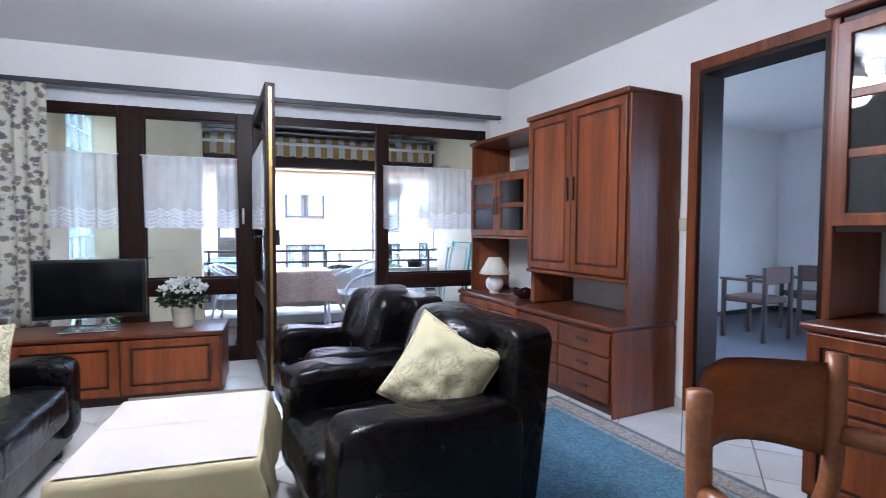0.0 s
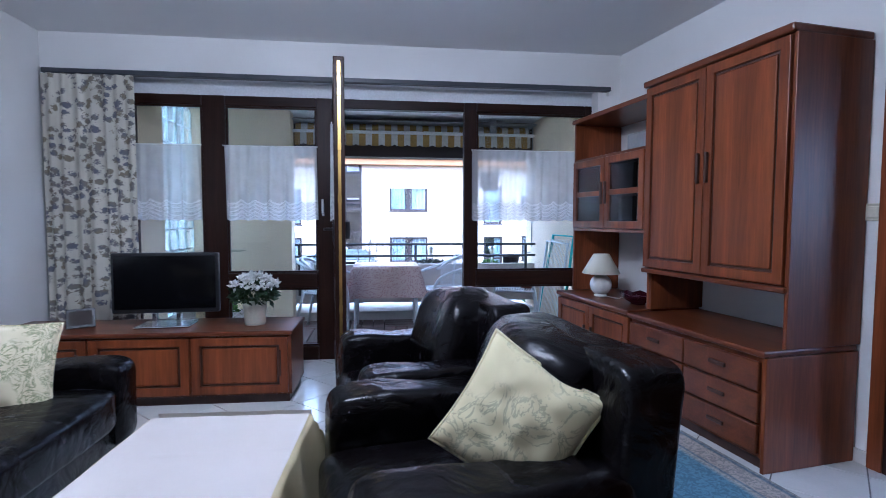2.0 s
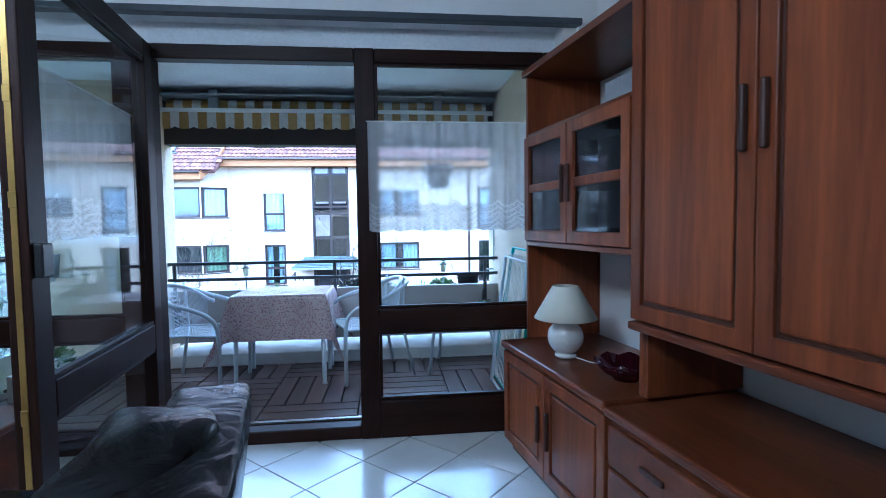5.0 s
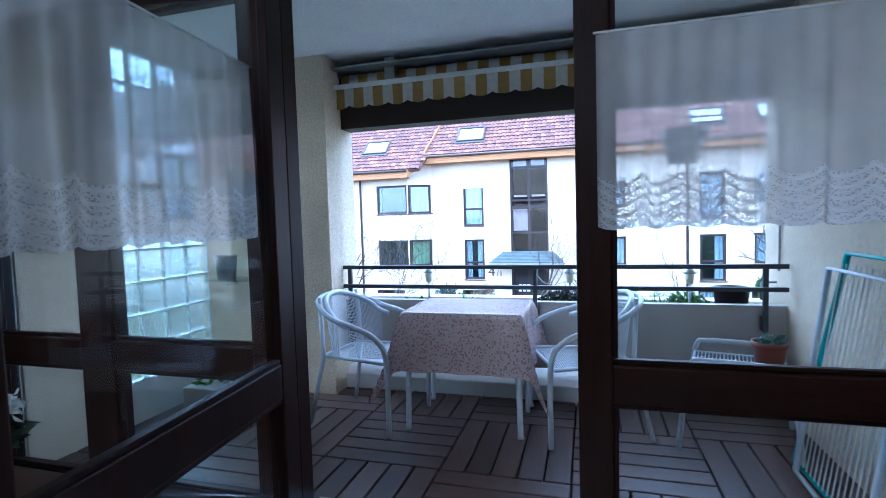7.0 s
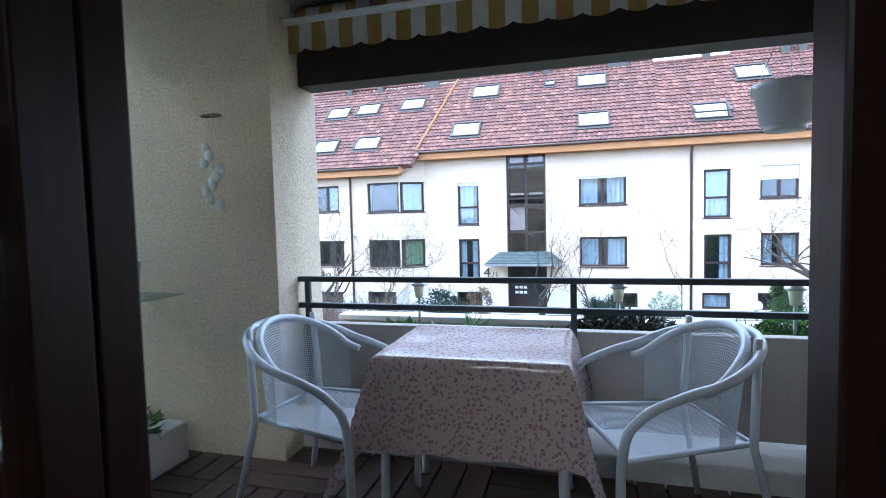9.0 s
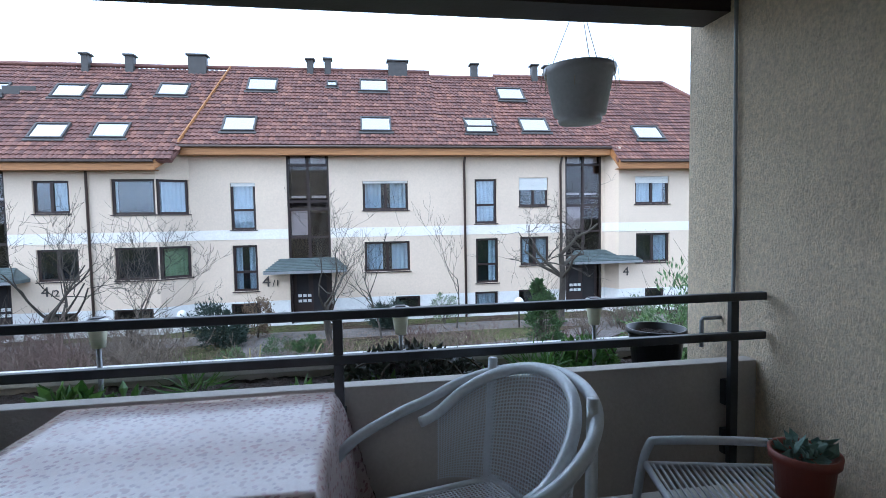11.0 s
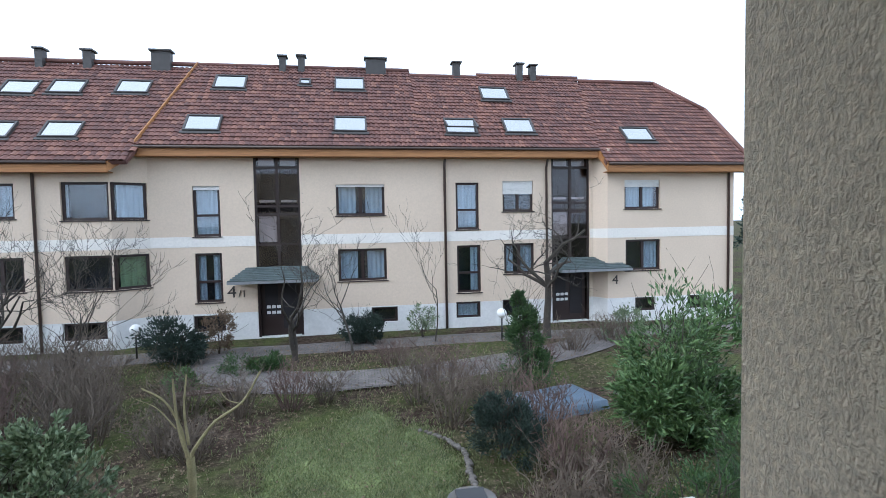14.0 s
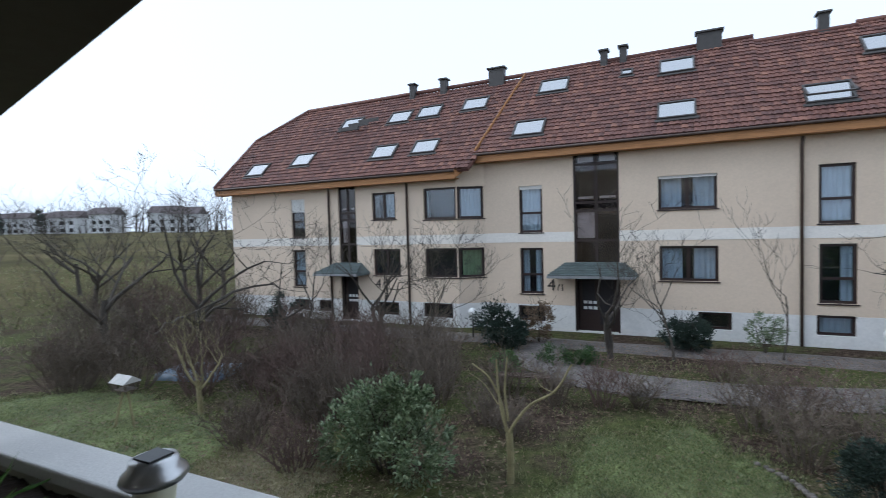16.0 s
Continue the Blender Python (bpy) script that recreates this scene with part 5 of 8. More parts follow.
b2 = nt.nodes.new("ShaderNodeBump")
b2.inputs["Strength"].default_value, b2.inputs["Distance"].default_value = 0.15, 0.002
nt.links.new(n2, b2.inputs["Height"])
nt.links.new(b1.outputs["Normal"], b2.inputs["Normal"])
nt.links.new(b2.outputs["Normal"], p.inputs["Normal"])


def printed_cloth(name, ground, ink, scale, thr, kind="Object", ink2=None):
    """Cloth with a fine twig-like print."""
    m = bpy.data.materials.new(name)
    nt, p = links(m)
    v = coords(nt, (1, 1, 1), kind)
    w = noise_tex(nt, v, scale, 4, 0.6, 3.0)
    ln = nt.nodes.new("ShaderNodeMath")
    ln.operation = "SUBTRACT"
    ln.inputs[1].default_value = 0.5
    nt.links.new(w, ln.inputs[0])
    ab = nt.nodes.new("ShaderNodeMath")
    ab.operation = "ABSOLUTE"
    nt.links.new(ln.outputs[0], ab.inputs[0])
    f = ramp(nt, ab.outputs[0], [(thr * 0.6, (1, 1, 1)), (thr, (0, 0, 0))])
    part_mask = ramp(nt, noise_tex(nt, v, scale * 0.45, 2), [(0.45, (0, 0, 0)), (0.52, (1, 1, 1))])
    f2 = mixc(nt, 1.0, f, part_mask, "MULTIPLY")
    tone = ink if ink2 is None else mixc(nt, noise_tex(nt, v, scale * 0.3, 2), ink, ink2)
    g = ramp(nt, noise_tex(nt, v, 5, 3), [(0.3, tuple(c * 0.9 for c in ground)), (0.7, ground)])
    nt.links.new(mixc(nt, f2, g, tone), p.inputs["Base Color"])
    p.inputs["Roughness"].default_value = 0.9
    bump(nt, p, noise_tex(nt, v, 300, 2), 0.25, 0.002)
    return m


CUSHA = printed_cloth("cream_cushion_twig_print", (0.6, 0.54, 0.33), (0.36, 0.34, 0.22), 7, 0.03)
CUSHB = printed_cloth("cream_cushion_leaf_print", (0.62, 0.55, 0.36), (0.2, 0.2, 0.13), 13, 0.045, ink2=(0.3, 0.3, 0.14))
LINEN = surf("white_table_linen", (0.52, 0.48, 0.45), 0.9, var=0.03, scale=3, grain=400, gvar=0.04, bump_s=0.2, bump_d=0.002, kind="Object")


def upholstered(name, width, depth, seats, label, m, group="", slouch=0.0, seed=0.0, category="armchair", ah=0.58):
    """Leather seat facing -x in its own frame: y across, back at +x."""
    t = thing(name, label, category, m, group)
    aw = 0.2
    hw = width / 2
    # plinth and feet
    part("base", boxes((0.04, depth - 0.06, -hw + 0.05, hw - 0.05, 0.07, 0.27), bev=0.02), LEATHER, t, smooth=True)
    for x in (0.08, depth - 0.14):
        for y in (-hw + 0.08, hw - 0.14):
            bm = BM()
            lathe(bm, [(0.0, 0.0), (0.03, 0.0), (0.035, 0.02), (0.035, 0.072), (0.0, 0.072)], 12, (x + 0.03, y + 0.03, 0))
            part("foot", bm, BLACK, t, smooth=True)
    for sgn in (-1, 1):
        bm = BM()

        def shape(p, q):
            # roll bulges over its outer panel
            if p.z > 0.3:
                q.y *= 1.08
            q.z += 0.02 * max(0, -p.x) * (p.z > 0)
            return q
        pad(bm, (depth * 0.47, sgn * (hw - aw / 2), (ah + 0.09) / 2), (depth * 0.46, aw / 2, (ah - 0.09) / 2), 0.28, 48, 26, 0.014, 6, shape, seed + sgn)
        part("arm", bm, LEATHER, t, smooth=True)
    iw = (width - 2 * aw) / seats
    for k in range(seats):
        yc = -hw + aw + iw * (k + 0.5)
        bm = BM()
        pad(bm, (0.3, yc, 0.335), (0.33, iw / 2 + 0.004, 0.095), 0.3, 48, 20, 0.016, 5, lambda p, q: Vector((q.x, q.y, q.z + (0.025 * (1 - p.x * p.x) * (1 - p.y * p.y) if p.z > 0 else 0))), seed + 3 + k)
        part("seat_cushion", bm, LEATHER, t, smooth=True)
        bm = BM()

        def lean(p, q):
            q.x += 0.13 * (p.z + 1) / 2 + 0.03 * math.sin(3 * p.y + seed)
            q.z += 0.03 * math.cos(p.y * 1.6) * (p.z > 0) + slouch * p.y * (p.z > 0)
            q.x -= 0.05 * (1 - p.y * p.y) * (1 - p.z * p.z) * (p.x < 0)
            return q
        pad(bm, (depth * 0.7, yc, 0.585), (0.12, iw / 2 + 0.05, 0.235), 0.36, 52, 28, 0.022, 4.5, lean, seed + 7 + k)
        part("back_cushion", bm, LEATHER, t, smooth=True)
    bm = BM()
    pad(bm, (depth * 0.87, 0, 0.45), (0.1, hw - 0.02, 0.375), 0.16, 56, 26, 0.018, 4, lambda p, q: Vector((q.x + 0.1 * (p.z + 1) / 2, q.y, q.z)), seed + 11)
    part("back_frame", bm, LEATHER, t, smooth=True)
    return t


upholstered("armchair", 0.86, 0.66, 1, "black leather armchair facing the low table", pose(0.43, -1.99, 0, 0, 0, 12), "leather armchairs", 0.0, 1.3)
upholstered("armchair", 0.9, 0.79, 1, "black leather armchair with a cream cushion on it", pose(0.455, -2.9, 0, 0, 0, 10), "leather armchairs", 0.01, 5.1)
upholstered("sofa", 2.3, 0.95, 2, "black leather two-seat sofa along the wall", pose(-0.62, -2.82, 0, 0, 0, 180), "", 0.0, 9.7, "sofa", 0.51)


def cushion(name, w, h, th, mat, m, label, seed):
    t = thing(name, label, "cushion", m)
    bm = BM()

    def f(sgn):
        def g(u, v):
            a, b = u * 2 - 1, v * 2 - 1
            k = (max(0, 1 - a * a) * max(0, 1 - b * b)) ** 0.42
            x = a * w / 2 * (1 - 0.09 * (1 - b * b))
            z = b * h / 2 * (1 - 0.09 * (1 - a * a))
            y = sgn * th / 2 * k + 0.012 * noise.noise(Vector((a * 3 + seed, b * 3, sgn))) * k
            return Vector((x, y, z))
        return g
    sheet(bm, f(1), 28, 28)
    sheet(bm, f(-1), 28, 28)
    bmesh.ops.remove_doubles(bm, verts=bm.verts, dist=0.001)
    part("cover", bm, mat, t, smooth=True)
    pts = []
    for k in range(64):
        s = k / 64 * 4
        e, q = int(s), s - int(s)
        a, b = [(-1 + 2 * q, -1), (1, -1 + 2 * q), (1 - 2 * q, 1), (-1, 1 - 2 * q)][e]
        pts.append((a * w / 2 * (1 - 0.09 * (1 - b * b)), 0, b * h / 2 * (1 - 0.09 * (1 - a * a))))
    bm = BM()
    tube(bm, pts, 0.006, 6, closed=True)
    part("piping", bm, mat, t, smooth=True)
    return t


cushion("cushion", 0.37, 0.37, 0.15, CUSHA, pose(0.97, -3.02, 0.64, -20, 0, -28) @ pose(0, 0, 0, 0, 27, 0), "square cream cushion with a twig print on the armchair", 1.0)
cushion("cushion", 0.4, 0.4, 0.15, CUSHB, pose(-0.97, -2.12, 0.585, -28, 0, 32) @ pose(0, 0, 0, 0, 8, 0), "square cream cushion with a leaf and flower print on the sofa", 4.0)

# low table with its cloth
lt = thing("coffee_table", "low wooden table under a pale cloth", "table", pose(0.02, -2.76, -0.04, 0, 0, -2))
part("tabletop", boxes((-0.29, 0.29, -0.36, 0.36, 0.45, 0.485), bev=0.01), CABY, lt)
for x in (-0.25, 0.25):
    for y in (-0.32, 0.32):
        part("leg", boxes((x - 0.025, x + 0.025, y - 0.025, y + 0.025, 0.04, 0.449), bev=0.005), CABY, lt)


def table_cloth(name, w, d, z, drop, mat, m, label, corner=0.1, seed=0.0, ripple=0.012):
    """Cloth over a rectangular top; corners hang lower and flare."""
    t = thing(name, label, "tablecloth", m)
    bm = BM()
    n = 44
    g = []
    W, D = w / 2 + drop, d / 2 + drop
    for j in range(n + 1):
        row = []
        for i in range(n + 1):
            x, y = (-1 + 2 * i / n) * W, (-1 + 2 * j / n) * D
            ox, oy = max(0, abs(x) - w / 2), max(0, abs(y) - d / 2)
            px, py = math.copysign(min(abs(x), w / 2), x), math.copysign(min(abs(y), d / 2), y)
            h = math.hypot(ox, oy) if ox and oy else max(ox, oy)
            h2 = max(ox, oy) + 0.5 * min(ox, oy)
            s = (x if oy > ox else y)
            fl = 0.1 * h2 + ripple * math.sin(s * 19 + seed + 1.3 * math.sin(s * 7)) * min(1, h2 / 0.12)
            c = min(ox, oy)
            qx = px + math.copysign(min(1, ox * 40) * fl + 0.5 * c * 0.6, x) if ox else px
            qy = py + math.copysign(min(1, oy * 40) * fl + 0.5 * c * 0.6, y) if oy else py
            zz = z - (h2 - 0.0) + (0.002 * noise.noise(Vector((x * 9, y * 9, seed))) if not h2 else 0)
            row.append(bm.verts.new((qx, qy, zz)))
        g.append(row)
    for j in range(n):
        for i in range(n):
            bm.faces.new((g[j][i], g[j][i + 1], g[j + 1][i + 1], g[j + 1][i]))
    o = part("cloth", bm, mat, t, smooth=True)
    return t


CREAM = surf("cream_cloth", (0.52, 0.45, 0.26), 0.85, var=0.05, scale=4, grain=300, gvar=0.05, bump_s=0.25, bump_d=0.002, kind="Object")
table_cloth("tablecloth", 0.6, 0.74, 0.488, 0.3, CREAM, pose(0.02, -2.76, -0.04, 0, 0, -2), "cream cloth hanging over the low table", seed=0.4)
bm = BM()
sheet(bm, lambda u, v: Vector((-0.29 + 0.58 * u, -0.34 + 0.7 * v, 0.494 + 0.0015 * noise.noise(Vector((u * 7, v * 9, 0))) + 0.002 * math.exp(-((v - 0.55) / 0.01) ** 2))), 20, 60)
ov = tagged(part("table_runner", bm, LINEN, None, smooth=True), "white linen overcloth lying on the low table", "tablecloth")
ov.matrix_basis = pose(0.02, -2.76, -0.04, 0, 0, -2)
part("hanging_end", hanging(0.58, 0.3, 0.494, 3, 0.006, 40, 8, 0, 2.0), LINEN, ov, smooth=True).matrix_basis = pose(-0.29, 0.4, 0)


def ring(bm, x0, x1, z0, z1, y0, y1, fw, bev=0.004):
    """A rectangular frame of one piece."""
    rows = []
    for d, y in ((0, y0), (fw, y0), (fw, y1), (0, y1)):
        rows.append([bm.verts.new(q) for q in ((x0 + d, y, z0 + d), (x1 - d, y, z0 + d), (x1 - d, y, z1 - d), (x0 + d, y, z1 - d))])
    for k in range(4):
        A, B = rows[k], rows[(k + 1) % 4]
        for i in range(4):
            bm.faces.new((A[i], A[(i + 1) % 4], B[(i + 1) % 4], B[i]))
    bmesh.ops.recalc_face_normals(bm, faces=bm.faces)
    sharp = [e for e in bm.edges if e.calc_face_angle(0) > 0.5]
    bmesh.ops.bevel(bm, geom=sharp, offset=bev, segments=2, profile=0.5, affect="EDGES")


# panelled fronts for the cabinets, built in a plane: x to the right, z up, facing -y
def panel_door(name, w, h, parent, m, glass=0, handle=None, mat=None, label=""):
    mat = mat or CAB
    fw = 0.055
    bm = BM()
    ring(bm, 0.0008, w - 0.0008, 0.0008, h - 0.0008, -0.022, 0, fw - 0.001)
    o = part(name, bm, mat, parent, label)
    o.matrix_basis = m
    if glass:
        for k in range(1, glass):
            z = fw + (h - 2 * fw) * k / glass
            part("glazing_bar", boxes((fw + 0.001, w - fw - 0.001, -0.02, -0.002, z - 0.02, z + 0.02), bev=0.004), mat, o)
        part("glass_pane", boxes((fw + 0.001, w - fw - 0.001, -0.009, -0.005, fw + 0.001, h - fw - 0.001)), CABGLASS, o)
    else:
        # groove floor in a darker wood, its shade put into the colour
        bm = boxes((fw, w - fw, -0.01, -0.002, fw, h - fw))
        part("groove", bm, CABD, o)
        bm = BM()
        box(bm, fw + 0.014, w - fw - 0.014, -0.019, -0.0095, fw + 0.014, h - fw - 0.014, 0.008, 3)
        part("raised_panel", bm, mat, o)
    if handle:
        hx, hz, vertical = handle
        bm = BM()
        if vertical:
            box(bm, hx - 0.009, hx + 0.009, -0.043, -0.0225, hz - 0.085, hz + 0.085, 0.006, 2)
        else:
            box(bm, hx - 0.05, hx + 0.05, -0.038, -0.0225, hz - 0.01, hz + 0.01, 0.006, 2)
        part("handle", bm, CABD, o, "dark wooden grip")
    return o


# TV sideboard under the window, facing -y
sb = thing("sideboard", "low reddish brown wooden sideboard before the window", "sideboard", pose(0.01, -1.03, 0, 0, 0, -1))
SW = 1.85
part("carcass", boxes((-SW, 0, 0.0, 0.44, 0.06, 0.455), bev=0.003), CABX, sb)
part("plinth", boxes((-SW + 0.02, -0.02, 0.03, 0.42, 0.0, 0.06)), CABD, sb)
part("top", boxes((-SW - 0.01, 0.012, -0.035, 0.45, 0.456, 0.485), bev=0.008), CABX, sb, "polished wooden top board")
for k in range(3):
    panel_door("door", 0.6, 0.37, sb, pose(-0.62 - k * 0.612, -0.002, 0.075), handle=(0.05 if k % 2 else 0.55, 0.2, True))

# television
tv = thing("television", "small black flat television on a silver stand on the sideboard", "television", pose(-0.84, -0.8, 0.486, 0, 0, 3))
part("housing", boxes((-0.335, 0.335, -0.02, 0.03, 0.085, 0.49), bev=0.012), BLACK, tv)
SCREEN = surf("switched_off_screen", (0.004, 0.004, 0.005), 0.12, var=0.0, bump_s=0)
part("screen", boxes((-0.315, 0.315, -0.024, -0.0205, 0.115, 0.47)), SCREEN, tv, "dark switched-off screen")
part("stand_foot", boxes((-0.17, 0.17, -0.12, 0.1, 0.0, 0.014), bev=0.006), CHROME, tv)
for x in (-0.09, 0.06):
    part("stand_neck", boxes((x, x + 0.03, -0.02, 0.015, 0.014, 0.085), bev=0.004), CHROME, tv)
pf = thing("picture_frame", "small dark tilted frame beside the television", "picture frame", pose(-1.36, -0.84, 0.487, -24, 0, 28))
part("frame", boxes((-0.08, 0.08, -0.006, 0.006, 0, 0.13), bev=0.003), BLACK, pf)
part("strut", boxes((-0.01, 0.01, 0.006, 0.07, 0.0, 0.012)), BLACK, pf)
part("card", boxes((-0.062, 0.062, -0.0085, -0.0065, 0.018, 0.112)), CAVITY, pf)

# flowering pot plant
LEAFD = leafy("dark_pot_plant_leaves", [(0.015, 0.03, 0.012), (0.03, 0.06, 0.02), (0.02, 0.04, 0.015)], 0.45, 0.1)
PETAL = leafy("white_petals", [(0.72, 0.72, 0.7), (0.8, 0.8, 0.78), (0.66, 0.66, 0.6)], 0.7, 0.3)


def blades(n, rnd, place, size, flat=0.4, aspect=2.2, bend=0.25):
    """Many small folded leaves: place() gives a point and an outward way."""
    vs, fs = [], []
    for _ in range(n):
        c, out = place(rnd)
        L = size * rnd.uniform(0.6, 1.3)
        d = (Vector(out) + Vector((rnd.uniform(-1, 1), rnd.uniform(-1, 1), rnd.uniform(-1, 1))) * flat * 1.6)
        d = d.normalized() if d.length > 1e-4 else Vector((0, 0, 1))
        s = d.cross(Vector((rnd.uniform(-1, 1), rnd.uniform(-1, 1), rnd.uniform(-0.4, 1)))).normalized()
        nn = d.cross(s)
        w = L / aspect / 2
        b = len(vs)
        c = Vector(c)
        mid = c + d * L * 0.5 - nn * L * bend * 0.25
        tip = c + d * L - nn * L * bend
        vs += [tuple(c), tuple(mid - s * w), tuple(mid + nn * w * 0.35), tuple(mid + s * w), tuple(tip)]
        fs += [(b, b + 1, b + 2), (b, b + 2, b + 3), (b + 1, b + 4, b + 2), (b + 2, b + 4, b + 3)]
    return vs, fs


def leaf_part(name, vs, fs, mat, parent, label="", kind="stuff"):
    me = bpy.data.meshes.new(name)
    me.from_pydata(vs, [], fs)
    me.materials.append(mat)
    o = new(name, me)
    o.parent = parent
    return tagged(o, label, kind=kind)


def on_ball(c, r, low=-0.3, shell=0.5):
    def f(rnd):
        while True:
            v = Vector((rnd.uniform(-1, 1), rnd.uniform(-1, 1), rnd.uniform(low, 1)))
            if shell < v.length < 1:
                return (c[0] + v.x * r[0], c[1] + v.y * r[1], c[2] + v.z * r[2]), v
    return f


rnd = random.Random(5)
pp = thing("pot_plant", "white flowering azalea in a cream ceramic pot on the sideboard", "pot plant", pose(-0.26, -0.84, 0.486))
bm = BM()
lathe(bm, [(0, 0), (0.062, 0), (0.068, 0.01), (0.076, 0.12), (0.08, 0.15), (0.072, 0.15), (0.068, 0.13), (0, 0.13)], 28)
part("pot", bm, surf("cream_ceramic", (0.62, 0.6, 0.5), 0.3, var=0.04, bump_s=0.02), pp, smooth=True)
leaf_part("foliage", *blades(420, rnd, on_ball((0, 0, 0.2), (0.13, 0.13, 0.09)), 0.055), LEAFD, pp)
leaf_part("blossom", *blades(420, rnd, lambda r: ((lambda q: (q, Vector((q[0], q[1], q[2] - 0.16))))((lambda a, k: (k * 0.15 * math.cos(a) + r.uniform(-0.015, 0.015), k * 0.15 * math.sin(a) + r.uniform(-0.015, 0.015), 0.23 + 0.1 * math.sqrt(max(0, 1 - k * k)) + r.uniform(-0.012, 0.012)))(int(r.random() * 13) * 0.483, [0.2, 0.55, 0.9][int(r.random() * 3)]))), 0.035, 1.2, 1.3), PETAL, pp)

# wall unit along the slanted wall; local frame of that wall, fronts face -x
FACE = pose(0, 0, 0, 0, 0, -90)           # turns a front built to face -y so that it faces -x


def front(x, y, z):
    """Pose of a front whose left lower corner, seen from the room, is at y (towards the window) and z."""
    return pose(x, y, z, 0, 0, -90)


ub = thing("cabinet", "reddish brown base cabinet with two panelled doors", "cabinet", WR, "wall unit")
part("carcass", boxes((-0.555, -0.01, -1.0, -0.02, 0.06, 0.565), bev=0.003), CAB, ub)
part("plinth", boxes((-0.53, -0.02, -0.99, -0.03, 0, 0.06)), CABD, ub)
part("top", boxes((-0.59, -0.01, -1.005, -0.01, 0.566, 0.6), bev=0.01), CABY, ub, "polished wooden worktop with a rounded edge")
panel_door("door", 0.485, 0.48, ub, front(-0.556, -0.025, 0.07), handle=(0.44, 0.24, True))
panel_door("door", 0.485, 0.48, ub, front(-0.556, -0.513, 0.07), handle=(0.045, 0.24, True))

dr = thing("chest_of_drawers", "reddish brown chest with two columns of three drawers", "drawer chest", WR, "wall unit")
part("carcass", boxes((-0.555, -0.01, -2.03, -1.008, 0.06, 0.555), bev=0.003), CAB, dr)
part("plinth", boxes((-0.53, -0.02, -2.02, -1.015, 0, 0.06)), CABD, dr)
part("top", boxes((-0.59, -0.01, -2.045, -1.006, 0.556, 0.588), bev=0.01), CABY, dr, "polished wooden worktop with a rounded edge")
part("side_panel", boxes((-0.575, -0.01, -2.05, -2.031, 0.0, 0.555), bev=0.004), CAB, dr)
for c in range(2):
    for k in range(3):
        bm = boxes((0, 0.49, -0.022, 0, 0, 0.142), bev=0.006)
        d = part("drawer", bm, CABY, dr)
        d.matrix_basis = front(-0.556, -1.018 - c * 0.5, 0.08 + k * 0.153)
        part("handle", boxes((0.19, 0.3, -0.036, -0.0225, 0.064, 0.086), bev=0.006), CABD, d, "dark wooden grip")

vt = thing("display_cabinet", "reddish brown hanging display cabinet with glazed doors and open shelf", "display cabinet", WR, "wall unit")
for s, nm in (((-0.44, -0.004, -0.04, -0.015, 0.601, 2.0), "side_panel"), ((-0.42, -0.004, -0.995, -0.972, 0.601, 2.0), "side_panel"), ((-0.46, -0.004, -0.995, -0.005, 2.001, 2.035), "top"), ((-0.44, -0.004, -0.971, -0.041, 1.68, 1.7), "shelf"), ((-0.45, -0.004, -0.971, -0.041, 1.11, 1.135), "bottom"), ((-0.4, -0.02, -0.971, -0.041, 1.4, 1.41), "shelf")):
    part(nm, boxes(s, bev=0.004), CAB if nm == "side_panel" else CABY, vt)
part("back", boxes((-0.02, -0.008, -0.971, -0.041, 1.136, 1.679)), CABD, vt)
panel_door("door", 0.46, 0.54, vt, front(-0.441, -0.043, 1.137), glass=2, handle=(0.435, 0.27, True))
panel_door("door", 0.46, 0.54, vt, front(-0.441, -0.507, 1.137), glass=2, handle=(0.025, 0.27, True))
bx = thing("box", "grey cardboard box lying on the open shelf", "box", WR)
part("carton", boxes((-0.3, -0.06, -0.9, -0.55, 1.701, 1.84), bev=0.004), surf("grey_board", (0.3, 0.3, 0.31), 0.8), bx)

tc = thing("wardrobe_cabinet", "tall reddish brown hanging cabinet with two panelled doors", "cabinet", WR, "wall unit")
part("carcass", boxes((-0.46, -0.004, -2.03, -1.0, 0.885, 2.06), bev=0.003), CAB, tc)
part("cornice", boxes((-0.495, -0.004, -2.05, -0.985, 2.061, 2.1), bev=0.01), CABY, tc)
part("base_board", boxes((-0.49, -0.004, -2.045, -0.998, 0.855, 0.884), bev=0.008), CABY, tc)
part("side_panel", boxes((-0.47, -0.004, -2.052, -2.031, 0.589, 2.06), bev=0.004), CAB, tc)
part("divider", boxes((-0.42, -0.004, -1.02, -0.998, 0.601, 0.854), bev=0.003), CAB, tc)
panel_door("door", 0.508, 1.16, tc, front(-0.461, -1.006, 0.893), handle=(0.478, 0.6, True))
panel_door("door", 0.508, 1.16, tc, front(-0.461, -1.518, 0.893), handle=(0.03, 0.6, True))

# second cabinet beyond the doorway
WR_ROOM, WR = WR, WR @ pose(0, 0.17, 0)
c2 = thing("cabinet", "reddish brown dresser with glazed upper doors beside the doorway", "dresser", WR)
part("carcass", boxes((-0.56, -0.01, -5.1, -3.3, 0.06, 0.78), bev=0.003), CAB, c2)
part("plinth", boxes((-0.53, -0.02, -5.09, -3.31, 0, 0.06)), CABD, c2)
part("top", boxes((-0.6, -0.01, -5.12, -3.285, 0.781, 0.815), bev=0.01), CABY, c2)
part("side_panel", boxes((-0.44, -0.004, -3.325, -3.3, 0.816, 2.12), bev=0.004), CAB, c2)
